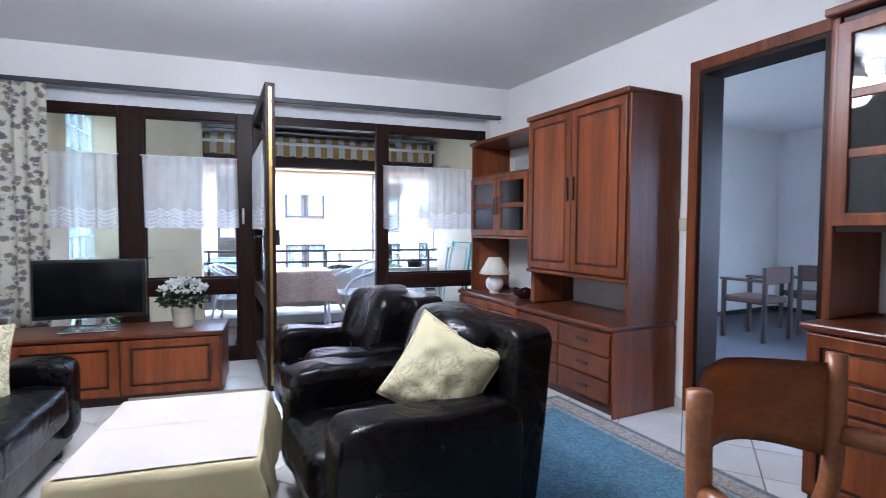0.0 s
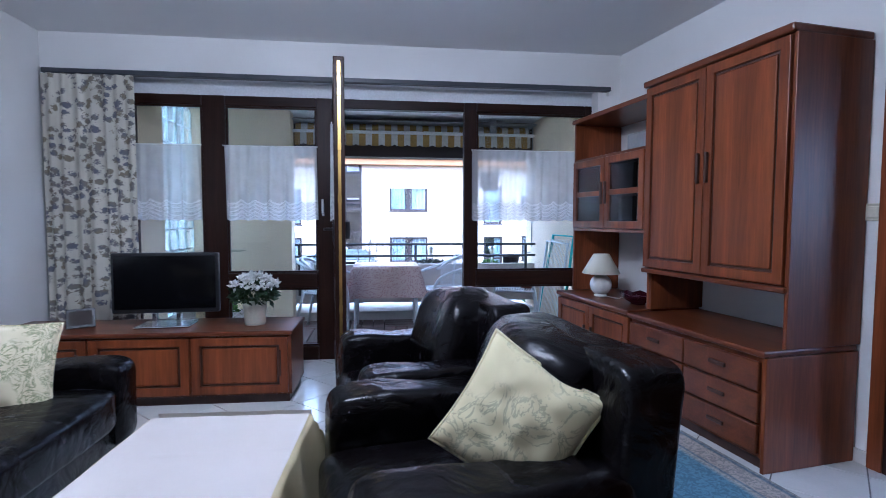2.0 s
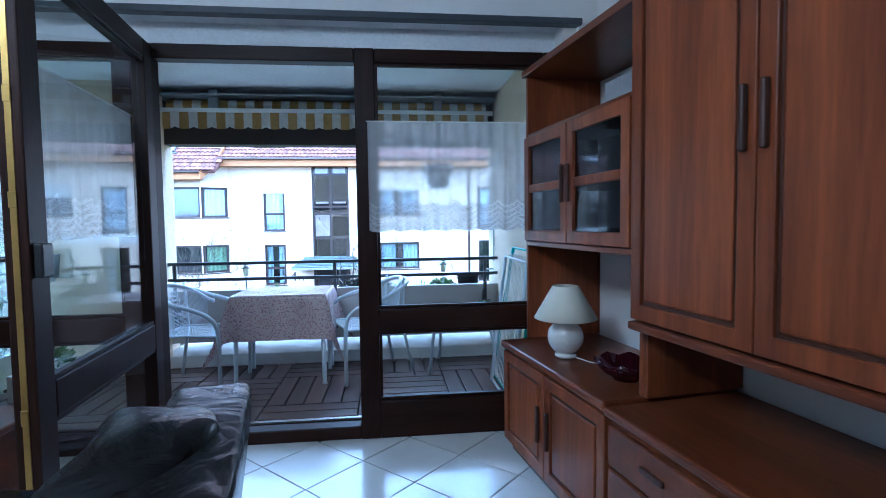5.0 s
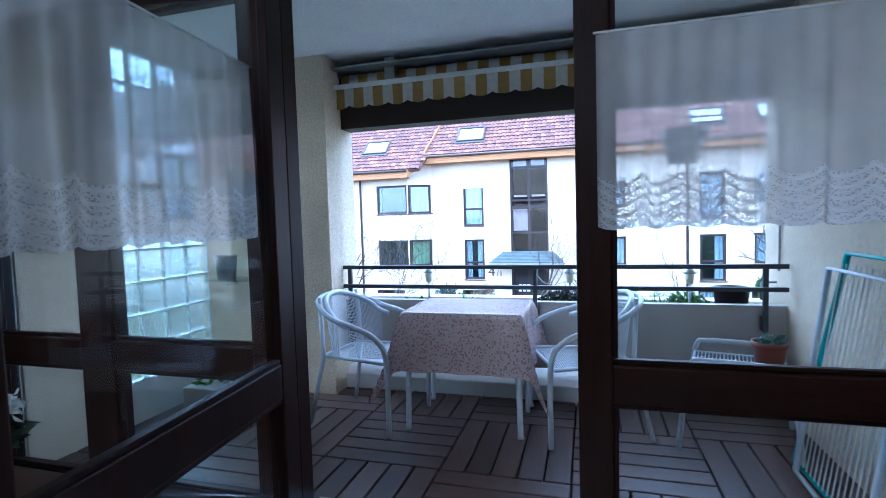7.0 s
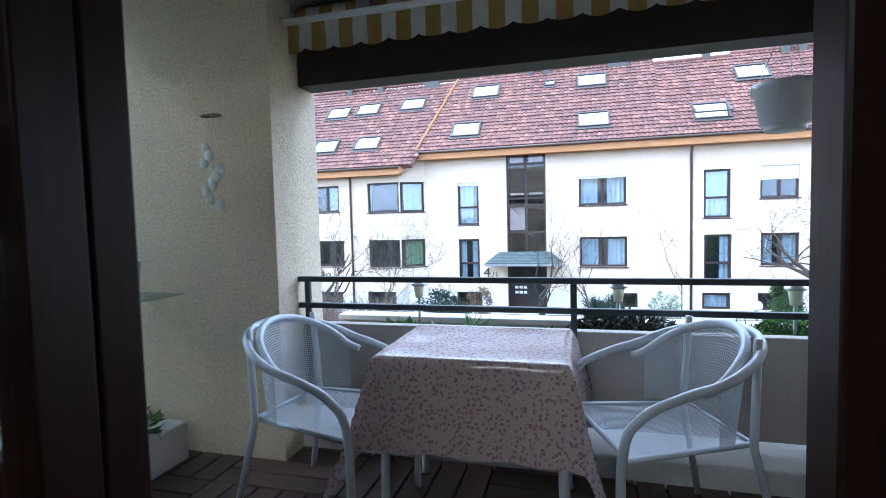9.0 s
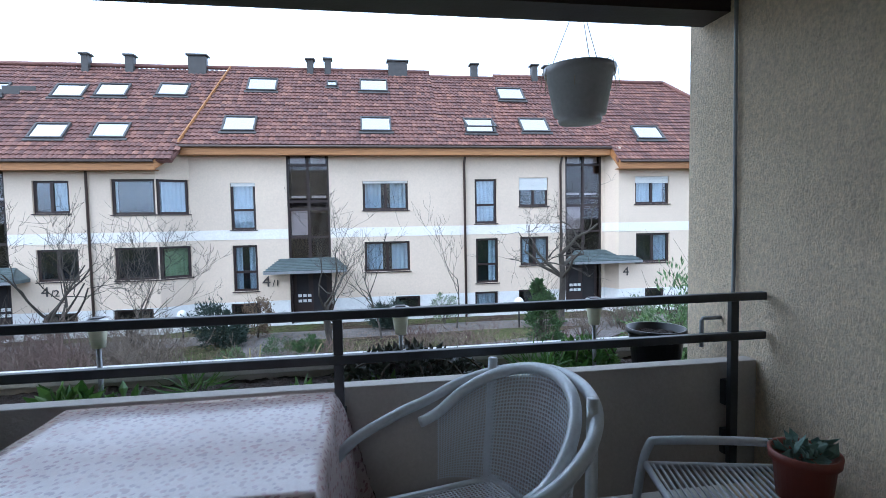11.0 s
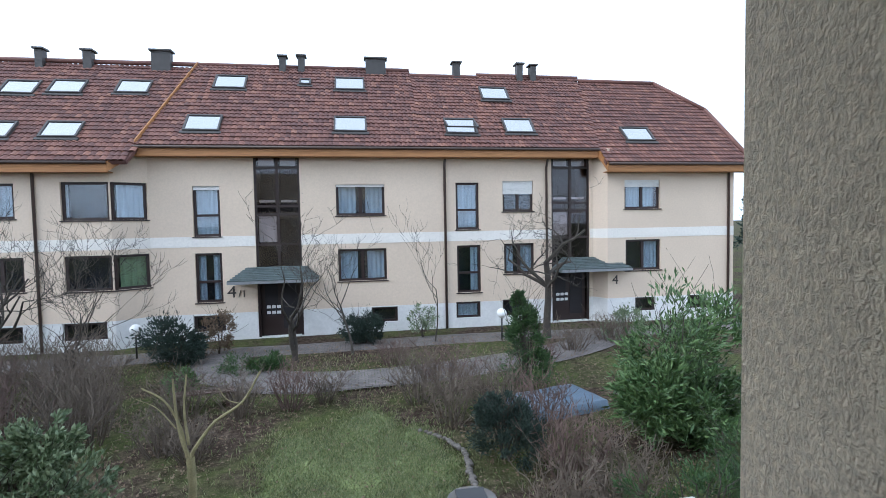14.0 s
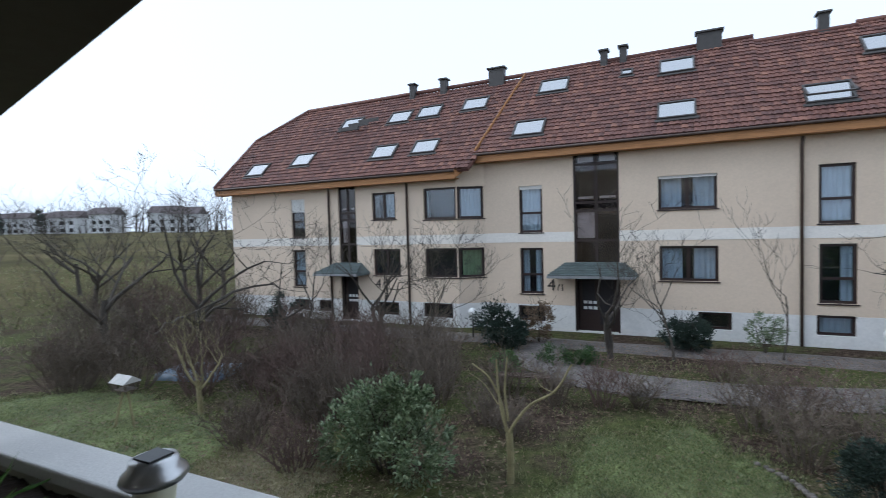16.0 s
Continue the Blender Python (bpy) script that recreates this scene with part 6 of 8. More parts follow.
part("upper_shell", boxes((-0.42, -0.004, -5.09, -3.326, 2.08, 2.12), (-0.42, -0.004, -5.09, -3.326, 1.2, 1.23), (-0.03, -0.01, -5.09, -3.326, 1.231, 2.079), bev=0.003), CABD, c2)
part("cornice", boxes((-0.48, -0.004, -5.12, -3.28, 2.121, 2.16), bev=0.01), CABY, c2)
for k in range(3):
    panel_door("door", 0.585, 0.86, c2, front(-0.441, -3.326 - k * 0.59, 1.225), glass=3)
    panel_door("door", 0.585, 0.44, c2, front(-0.561, -3.31 - k * 0.59, 0.08))
    panel_door("drawer", 0.585, 0.24, c2, front(-0.561, -3.31 - k * 0.59, 0.53))

WR = WR_ROOM

# light switch
sw = thing("light_switch", "square cream light switch on the white wall", "switch", WR @ pose(-0.002, -2.085, 1.24))
part("plate", boxes((-0.012, 0, -0.042, 0.042, -0.042, 0.042), bev=0.004), surf("cream_plastic", (0.6, 0.56, 0.45), 0.4, bump_s=0), sw)
part("rocker", boxes((-0.018, -0.0125, -0.028, 0.028, -0.028, 0.028), bev=0.003), surf("cream_rocker", (0.62, 0.58, 0.47), 0.35, bump_s=0), sw)

# table lamp and glass bowl on the worktop
SHADE = bpy.data.materials.new("pleated_cream_lampshade")
nt, p = links(SHADE)
p.inputs["Base Color"].default_value = (0.72, 0.68, 0.56, 1)
p.inputs["Roughness"].default_value = 0.9
p.inputs["Transmission Weight"].default_value = 0.0
wv = nt.nodes.new("ShaderNodeTexNoise")
wv.inputs["Scale"].default_value = 120
bump(nt, p, wv.outputs["Fac"], 0.2, 0.002)
tl = thing("table_lamp", "unlit white ball table lamp with a cream shade on the worktop", "lamp", pose(2.3, -0.62, 0.601))
bm = BM()
lathe(bm, [(0, 0), (0.045, 0), (0.05, 0.008), (0.05, 0.016)] + [(0.083 * math.sin(a), 0.095 - 0.083 * math.cos(a)) for a in [0.5 + 2.3 * k / 14 for k in range(15)]] + [(0.02, 0.18), (0.018, 0.21), (0, 0.21)], 28)
part("base", bm, surf("white_glazed_ball", (0.72, 0.7, 0.66), 0.12, var=0.02, bump_s=0), tl, smooth=True)
bm = BM()
lathe(bm, [(0.06, 0.335), (0.145, 0.185), (0.142, 0.183), (0.057, 0.335)], 40)
part("shade", bm, SHADE, tl, "cream cone shade", True)
bm = BM()
tube(bm, [(0, 0, 0.21), (0, 0, 0.3)], 0.014, 10)
part("socket", bm, BRASS, tl, smooth=True)
bm = BM()
tube(bm, curve_pts([(0.03, -0.03, 0.006), (0.08, -0.14, 0.006), (0.13, -0.1, 0.006), (0.18, -0.22, 0.006)], 8), 0.003, 6)
part("cord", bm, WHITE, tl, smooth=True)
gb = thing("glass_bowl", "dark red cut-glass bowl on the worktop", "bowl", pose(2.42, -0.98, 0.601))
RED = bpy.data.materials.new("dark_red_glass")
nt, p = links(RED)
p.inputs["Base Color"].default_value = (0.08, 0.012, 0.025, 1)
p.inputs["Roughness"].default_value = 0.05
p.inputs["Transmission Weight"].default_value = 0.6
bm = BM()
prof = [(0, 0), (0.05, 0), (0.05, 0.008), (0.09, 0.03), (0.125, 0.075), (0.12, 0.075), (0.085, 0.036), (0.04, 0.016), (0, 0.014)]
lathe(bm, prof, 32)
for ve in bm.verts:
    if ve.co.z > 0.06:
        a = math.atan2(ve.co.y, ve.co.x)
        ve.co.z += 0.008 * math.sin(a * 8)
part("bowl", bm, RED, gb, smooth=True)

# rug
RUG = bpy.data.materials.new("blue_rug_pile")
nt, p = links(RUG)
v = coords(nt, (1, 1, 1), "Object")
sx = nt.nodes.new("ShaderNodeSeparateXYZ")
nt.links.new(v, sx.inputs[0])


def edge_dist(sock, lo, hi):
    a = nt.nodes.new("ShaderNodeMath")
    a.operation = "SUBTRACT"
    nt.links.new(sock, a.inputs[0])
    a.inputs[1].default_value = lo
    b = nt.nodes.new("ShaderNodeMath")
    b.operation = "SUBTRACT"
    b.inputs[0].default_value = hi
    nt.links.new(sock, b.inputs[1])
    c = nt.nodes.new("ShaderNodeMath")
    c.operation = "MINIMUM"
    nt.links.new(a.outputs[0], c.inputs[0])
    nt.links.new(b.outputs[0], c.inputs[1])
    return c.outputs[0]


mn = nt.nodes.new("ShaderNodeMath")
mn.operation = "MINIMUM"
nt.links.new(edge_dist(sx.outputs["X"], -0.85, 0.85), mn.inputs[0])
nt.links.new(edge_dist(sx.outputs["Y"], -1.3, 1.3), mn.inputs[1])
bandc = ramp(nt, mn.outputs[0], [(0.0, (0.33, 0.3, 0.27)), (0.03, (0.1, 0.15, 0.2)), (0.045, (0.36, 0.33, 0.3)), (0.14, (0.34, 0.3, 0.27)), (0.15, (0.1, 0.15, 0.2)), (0.165, (0.36, 0.34, 0.31)), (0.2, (0.1, 0.2, 0.28))])
pat = ramp(nt, noise_tex(nt, v, 28, 3, 0.6, 2), [(0.45, (0.7, 0.72, 0.75)), (0.55, (1.15, 1.12, 1.1))])
c = mixc(nt, 1.0, bandc, pat, "MULTIPLY")
nt.links.new(c, p.inputs["Base Color"])
p.inputs["Roughness"].default_value = 0.95
bump(nt, p, noise_tex(nt, v, 220, 2), 0.6, 0.006)
rg = tagged(part("rug", boxes((-0.85, 0.85, -1.3, 1.3, 0.0, 0.012), bev=0.004), RUG), "blue rug with a beige patterned border on the tiles", "rug")
rg.matrix_basis = WR @ pose(-1.45, -2.85, 0.002)

# dining chair close to the start
dc = thing("dining_chair", "stained beech dining chair with a broad curved backrest", "chair", pose(1.45, -4.21, 0, 0, 0, 12))
bm = BM()
sheet(bm, lambda u, v: Vector((-0.29 + 0.58 * u, 0.12 + 0.17 * math.cos((u - 0.5) * 2.6), 0.63 + (0.27 - 0.05 * abs(u - 0.5)) * v - 0.06 * (1 - v) * math.sin(u * math.pi) * -1)), 26, 8)
r = bmesh.ops.solidify(bm, geom=bm.faces[:], thickness=0.028)
part("backrest", bm, BEECH, dc, smooth=True)
for sx_ in (-1, 1):
    bm = BM()
    tube(bm, curve_pts([(sx_ * 0.29, 0.17, 0.9), (sx_ * 0.285, 0.17, 0.6), (sx_ * 0.26, 0.2, 0.42), (sx_ * 0.24, 0.24, 0.0)], 5), 0.024, 10)
    part("back_post", bm, BEECH, dc, smooth=True)
    bm = BM()
    tube(bm, curve_pts([(sx_ * 0.29, 0.15, 0.7), (sx_ * 0.32, 0.0, 0.69), (sx_ * 0.29, -0.18, 0.68), (sx_ * 0.26, -0.26, 0.66)], 6), 0.026, 10)
    part("armrest", bm, BEECH, dc, smooth=True)
    bm = BM()
    tube(bm, [(sx_ * 0.26, -0.25, 0.665), (sx_ * 0.24, -0.24, 0.42), (sx_ * 0.24, -0.25, 0.0)], 0.022, 10)
    part("front_leg", bm, BEECH, dc, smooth=True)
bm = BM()
pad(bm, (0, -0.02, 0.435), (0.27, 0.25, 0.04), 0.35, 32, 12)
part("seat", bm, surf("beige_seat_cloth", (0.3, 0.24, 0.16), 0.9), dc, smooth=True)

# chairs in the next room
CHS = surf("dark_seat_cover", (0.09, 0.05, 0.04), 0.7)
DKW = wood("dark_chair_wood", (0.02, 0.012, 0.01), (0.05, 0.03, 0.02), "z", 0.4)
ac = thing("armchair_wooden", "dark wooden chair with armrests and a brown seat at the wall", "chair", pose(6.35, -0.72, 0, 0, 0, 150), "wooden chairs next door")
for sx_ in (-1, 1):
    for yy, h in ((-0.22, 0.64), (0.22, 0.8)):
        part("leg", boxes((sx_ * 0.25 - 0.02, sx_ * 0.25 + 0.02, yy - 0.02, yy + 0.02, 0, h), bev=0.004), DKW, ac)
    part("armrest", boxes((sx_ * 0.25 - 0.025, sx_ * 0.25 + 0.025, -0.26, 0.199, 0.641, 0.67), bev=0.006), DKW, ac)
part("seat", boxes((-0.23, 0.23, -0.24, 0.2, 0.4, 0.47), bev=0.02), CHS, ac)
part("backrest", boxes((-0.229, 0.229, 0.2, 0.23, 0.62, 0.8), bev=0.01), CHS, ac)
copy_thing(ac, pose(5.45, -0.72, 0, 0, 0, 190))

# chandelier out of view, seen only as a reflection
ch = thing("chandelier", "lit ceiling lamp with glowing glass cubes on metal arms", "lamp", pose(LAMP_AT[0], LAMP_AT[1], ZC))
bm = BM()
lathe(bm, [(0, -0.04), (0.06, -0.04), (0.06, 0.0), (0, 0.0)], 20)
tube(bm, [(0, 0, -0.04), (0, 0, -0.085)], 0.01, 8)
part("ceiling_rose", bm, CHROME, ch, smooth=True)
BULB = glow("glowing_glass_cube", (1.0, 0.93, 0.82), 14.0)
for k in range(6):
    a = k * math.pi / 3 + 0.3
    x, y = 0.26 * math.cos(a), 0.26 * math.sin(a)
    z = -0.15 - 0.05 * (k % 2)
    bm = BM()
    tube(bm, [(0.009 * math.cos(a), 0.009 * math.sin(a), -0.08), (x, y, -0.08), (x, y, z + 0.04)], 0.006, 6)
    part("arm", bm, CHROME, ch)
    part("glass_cube", boxes((x - 0.04, x + 0.04, y - 0.04, y + 0.04, z - 0.04, z + 0.04), bev=0.01), BULB, ch, "glowing white glass cube")

# floor tiles, each its own piece, laid diagonally
me_tile = bpy.data.meshes.new("tile")
bm = BM()
box(bm, -0.1775, 0.1775, -0.1775, 0.1775, -0.006, 0.0, 0.002, 1)
bm.to_mesh(me_tile)
bm.free()
me_tile.materials.append(TILE)
S = 0.51
spots = []
for i in range(-12, 16):
    for j in range(-2, 30):
        x, y = 1.075 + i * S + (j % 2) * S / 2, -0.28 - (j - 1) * S / 2 - S / 2
        if -1.7 < x < 2.95 + 0.12 * (-y - 2) / 2 and -5.4 < y < -0.2:
            spots.append((x, y))
spots.sort(key=lambda q: -q[1])
for x, y in spots:
    share("tile", me_tile, floor_ob, pose(x, y, 0.0, 0, 0, 45))
bm = BM()
for i in range(-12, 16):
    for j in range(-2, 40):
        x, y = 1.075 + i * S + (j % 2) * S / 2, -0.28 - (j - 1) * S / 2 - S / 2
        if (x, y) in spots or not (-1.95 < x < 3.2) or not (YB < y < -0.02) or x > 2.75 - y * 0.14 + 0.1:
            continue
        w = box(bm, -0.1775, 0.1775, -0.1775, 0.1775, -0.006, 0.0)
        bmesh.ops.transform(bm, matrix=pose(x, y, 0, 0, 0, 45), verts=w)
part("tiles_far", bm, TILE, floor_ob, kind="stuff")
# ---------------------------------------------------------------- things on the balcony
ALU = surf("white_lacquered_aluminium", (0.62, 0.65, 0.68), 0.35, 0.1, var=0.04, scale=8, bump_s=0.05)
MESHM = bpy.data.materials.new("perforated_white_sheet")
MESHM.use_nodes = True
nt = MESHM.node_tree
p = nt.nodes["Principled BSDF"]
p.inputs["Base Color"].default_value = (0.6, 0.63, 0.66, 1)
p.inputs["Roughness"].default_value = 0.4
vo = nt.nodes.new("ShaderNodeTexVoronoi")
vo.inputs["Scale"].default_value, vo.inputs["Randomness"].default_value = 95, 0.0
nt.links.new(coords(nt, (1, 1, 1), "UV"), vo.inputs["Vector"])
lt_ = nt.nodes.new("ShaderNodeMath")
lt_.operation = "LESS_THAN"
lt_.inputs[1].default_value = 0.36
nt.links.new(vo.outputs["Distance"], lt_.inputs[0])
tp = nt.nodes.new("ShaderNodeBsdfTransparent")
mx = nt.nodes.new("ShaderNodeMixShader")
nt.links.new(lt_.outputs[0], mx.inputs[0])
nt.links.new(p.outputs[0], mx.inputs[1])
nt.links.new(tp.outputs[0], mx.inputs[2])
nt.links.new(mx.outputs[0], nt.nodes["Material Output"].inputs[0])


def uv_sheet(f, nu, nv, su, sv):
    bm = BM()
    uvl = bm.loops.layers.uv.new("UVMap")
    g = [[(bm.verts.new(f(i / nu, j / nv)), (i / nu * su, j / nv * sv)) for i in range(nu + 1)] for j in range(nv + 1)]
    for j in range(nv):
        for i in range(nu):
            q = (g[j][i], g[j][i + 1], g[j + 1][i + 1], g[j + 1][i])
            fc = bm.faces.new([a[0] for a in q])
            for l, a in zip(fc.loops, q):
                l[uvl].uv = a[1]
    return bm


def hoop_chair(m):
    """Tub chair of bent tube with perforated seat and back, facing -y."""
    t = thing("garden_chair", "white metal garden tub chair with perforated seat and back", "chair", m, "garden chairs")

    def hoop(r, zb, zf, yb):
        pts = [(-r * 0.92, -0.3, 0.0), (-r * 0.95, -0.3, zf - 0.16), (-r * 0.99, -0.24, zf - 0.03), (-r, -0.1, zf + 0.03)]
        for k in range(9):
            a = math.pi - math.pi * k / 8
            pts.append((r * math.cos(a), yb * math.sin(a) + 0.02, zf + 0.06 + (zb - zf - 0.06) * math.sin(a)))
        pts += [(r, -0.1, zf + 0.03), (r * 0.99, -0.24, zf - 0.03), (r * 0.95, -0.3, zf - 0.16), (r * 0.92, -0.3, 0.0)]
        return curve_pts(pts, 5)
    for nm, r, zb, zf, yb in (("outer_hoop", 0.285, 0.77, 0.6, 0.27), ("inner_hoop", 0.24, 0.785, 0.57, 0.22)):
        bm = BM()
        P = hoop(r, zb, zf, yb)
        if nm == "inner_hoop":
            P = P[18:-18]
        tube(bm, P, 0.016, 8)
        part(nm, bm, ALU, t, smooth=True)
    for sx_ in (-1, 1):
        bm = BM()
        tube(bm, [(sx_ * 0.2, 0.2, 0.78), (sx_ * 0.21, 0.18, 0.42), (sx_ * 0.25, 0.27, 0.0)], 0.014, 8)
        part("back_leg", bm, ALU, t, smooth=True)
    part("back_panel", uv_sheet(lambda u, v: Vector((-0.25 * math.cos(math.pi * (0.02 + 0.96 * u)), 0.02 + (0.17 + 0.06 * v) * math.sin(math.pi * (0.02 + 0.96 * u)), 0.43 + v * (0.2 + 0.17 * math.sin(math.pi * u)))), 24, 8, 0.75, 0.36), MESHM, t, "perforated sheet back", True)
    part("seat_panel", uv_sheet(lambda u, v: Vector(((-0.25 + 0.5 * u) * (1 - 0.25 * v * v), -0.27 + 0.46 * v, 0.42 - 0.015 * math.sin(math.pi * u) * math.sin(math.pi * v))), 14, 14, 0.5, 0.46), MESHM, t, "perforated sheet seat", True)
    bm = BM()
    tube(bm, curve_pts([(-0.25, -0.27, 0.42), (0.25, -0.27, 0.42)], 2) + [Vector((0.19, 0.19, 0.42)), Vector((-0.19, 0.19, 0.42))], 0.011, 8, closed=True)
    part("seat_rim", bm, ALU, t, smooth=True)
    return t


gc = hoop_chair(pose(-0.02, 1.2, 0.0, 0, 0, 82))
copy_thing(gc, pose(1.34, 1.3, 0.0, 0, 0, -70))

# table and its printed cloth
bt = thing("garden_table", "white metal garden table under a printed cloth", "table", pose(0.64, 1.3, 0))
part("tabletop", boxes((-0.35, 0.35, -0.27, 0.27, 0.675, 0.7), bev=0.008), ALU, bt)
for x in (-0.32, 0.32):
    for y in (-0.24, 0.24):
        bm = BM()
        tube(bm, [(x, y, 0.675), (x * 1.04, y * 1.06, 0.02), (x * 1.04, y * 1.06, 0.0)], [0.018, 0.016, 0.022], 10)
        part("leg", bm, ALU, bt, smooth=True)
PRINT = bpy.data.materials.new("pink_flower_print_cloth")
nt, p = links(PRINT)
v = coords(nt, (1, 1, 1), "Object")
vo = nt.nodes.new("ShaderNodeTexVoronoi")
vo.inputs["Scale"].default_value, vo.inputs["Randomness"].default_value = 60, 0.85
nt.links.new(v, vo.inputs["Vector"])
jag = noise_tex(nt, v, 110, 2, 0.6)
sm = nt.nodes.new("ShaderNodeMath")
sm.operation = "MULTIPLY_ADD"
nt.links.new(jag, sm.inputs[0])
sm.inputs[1].default_value = 0.5
nt.links.new(vo.outputs["Distance"], sm.inputs[2])
f1 = ramp(nt, sm.outputs[0], [(0.56, (1, 1, 1)), (0.66, (0, 0, 0))])
cc = ramp(nt, noise_tex(nt, v, 24, 1), [(0.4, (0.42, 0.25, 0.25)), (0.6, (0.34, 0.23, 0.25))])
g = ramp(nt, noise_tex(nt, v, 60, 3, 0.7, 2), [(0.4, (0.56, 0.44, 0.42)), (0.6, (0.64, 0.53, 0.51))])
nt.links.new(mixc(nt, f1, g, cc), p.inputs["Base Color"])
p.inputs["Roughness"].default_value = 0.2
p.inputs["Specular IOR Level"].default_value = 0.75
bump(nt, p, noise_tex(nt, v, 40, 3), 0.15, 0.004)
table_cloth("tablecloth", 0.72, 0.56, 0.704, 0.34, PRINT, pose(0.64, 1.3, 0), "oilcloth with small pink flower print hanging over the garden table", seed=1.2, ripple=0.01)

# stool with side bars and the red pot
sl = thing("garden_stool", "white metal garden footstool with side bars", "stool", pose(2.12, 1.3, 0, 0, 0, -14))
for sx_ in (-1, 1):
    bm = BM()
    tube(bm, curve_pts([(-0.27, sx_ * 0.26, 0.0), (-0.24, sx_ * 0.24, 0.3), (-0.21, sx_ * 0.235, 0.45), (-0.15, sx_ * 0.235, 0.475), (0.15, sx_ * 0.235, 0.475), (0.21, sx_ * 0.235, 0.45), (0.24, sx_ * 0.24, 0.3), (0.27, sx_ * 0.26, 0.0)], 5), 0.014, 8)
    part("side_frame", bm, ALU, sl, smooth=True)
bm = BM()
tube(bm, [(-0.22, -0.22, 0.4), (0.22, -0.22, 0.4), (0.22, 0.22, 0.4), (-0.22, 0.22, 0.4)], 0.013, 8, closed=True)
part("seat_rim", bm, ALU, sl, smooth=True)
for k in range(22):
    bm = BM()
    x = -0.2 + k * 0.019
    tube(bm, [(x, -0.215, 0.405), (x, 0, 0.398), (x, 0.215, 0.405)], 0.004, 5)
    part("seat_wire", bm, ALU, sl)
TERR = surf("red_brown_plastic_pot", (0.2, 0.045, 0.025), 0.5, var=0.1, bump_s=0.1)
rp = thing("flower_pot", "red-brown ribbed pot with a succulent on the stool", "flower pot", pose(2.27, 1.3, 0.412))
bm = BM()
lathe(bm, [(0, 0), (0.065, 0), (0.075, 0.1), (0.085, 0.105), (0.087, 0.13), (0.078, 0.13), (0.072, 0.11), (0, 0.11)], 30)
part("pot", bm, TERR, rp, smooth=True)
SUCC = leafy("grey_green_succulent", [(0.12, 0.2, 0.16), (0.2, 0.3, 0.25), (0.1, 0.15, 0.1)], 0.5, 0.1)
leaf_part("succulent", *blades(60, random.Random(3), on_ball((0, 0, 0.11), (0.05, 0.05, 0.035), 0.0, 0.2), 0.05, 0.5, 1.8), SUCC, rp)

# clothes airer leaning on the wall
TURQ = surf("turquoise_plastic", (0.05, 0.42, 0.4), 0.4, var=0.08, bump_s=0.03)
ai = thing("clothes_airer", "folded clothes airer with turquoise frame leaning on the plaster wall", "clothes airer")


def lean_pt(s, h):
    """s along the wall (y), h up the leaning frame."""
    return Vector((2.3 + 0.13 * h / 1.02, 0.28 + s, 0.02 + h))


for off, nm in ((0.0, "outer_frame"), (-0.035, "inner_frame")):
    bm = BM()
    a, b, top = 0.0 + abs(off), 0.68 - abs(off), 1.02 + off * 2
    tube(bm, [lean_pt(a, 0.02 if not off else 0.0) + Vector((off, 0, 0)), lean_pt(b, 0.0) + Vector((off, 0.08 if not off else 0, 0)), lean_pt(b, top) + Vector((off, -0.1 if not off else 0, 0)), lean_pt(a, top) + Vector((off, 0, 0))], 0.014, 8, closed=True)
    part(nm, bm, TURQ if not off else ALU, ai, smooth=True)
for k in range(15):
    bm = BM()
    s = 0.06 + 0.56 * k / 14
    tube(bm, [lean_pt(s, 0.03) + Vector((-0.02, 0, 0)), lean_pt(s - 0.05, 0.98) + Vector((-0.02, 0, 0))], 0.0035, 5)
    part("wire", bm, WHITE, ai)

# hanging pot
GREYPOT = surf("pale_grey_plastic_pot", (0.42, 0.42, 0.43), 0.5, var=0.06, scale=10, bump_s=0.05)
hp = thing("hanging_pot", "pale grey hanging flower pot on wires with dry stalks", "hanging pot", pose(1.99, 2.13, 1.585))
bm = BM()
lathe(bm, [(0, 0), (0.085, 0), (0.09, 0.012), (0.086, 0.03), (0.105, 0.032), (0.135, 0.19), (0.145, 0.195), (0.148, 0.225), (0.138, 0.225), (0.128, 0.19), (0.1, 0.05), (0, 0.05)], 36)
part("pot", bm, GREYPOT, hp, smooth=True)
bm = BM()
for k in range(3):
    a = k * 2.094 + 0.4
    tube(bm, [(0.14 * math.cos(a), 0.14 * math.sin(a), 0.2), (0, 0, 0.52)], 0.002, 5)
part("wires", bm, WHITE, hp)
bm = BM()
tube(bm, curve_pts([(0, 0, 0.51), (0, 0, 0.56), (0.03, 0, 0.6), (0.0, 0, 0.63), (-0.02, 0, 0.61)], 5), 0.005, 6)
part("hook", bm, CHROME, hp, smooth=True)
bm = BM()
rnd = random.Random(8)
for k in range(26):
    a = rnd.uniform(0, 6.28)
    r = rnd.uniform(0.1, 0.15)
    tube(bm, curve_pts([(r * 0.6 * math.cos(a), r * 0.6 * math.sin(a), 0.19), (r * 1.02 * math.cos(a), r * 1.02 * math.sin(a), 0.24), (r * 1.13 * math.cos(a), r * 1.13 * math.sin(a), 0.24 - rnd.uniform(0.05, 0.14))], 3), 0.0015, 4)
part("dry_stalks", bm, surf("dry_straw", (0.4, 0.34, 0.24), 0.9, bump_s=0), hp, kind="stuff")
part("hook_arm", boxes((-0.004, 0.004, -0.16, 0.01, 0.62, 0.64)), RAILM, hp)

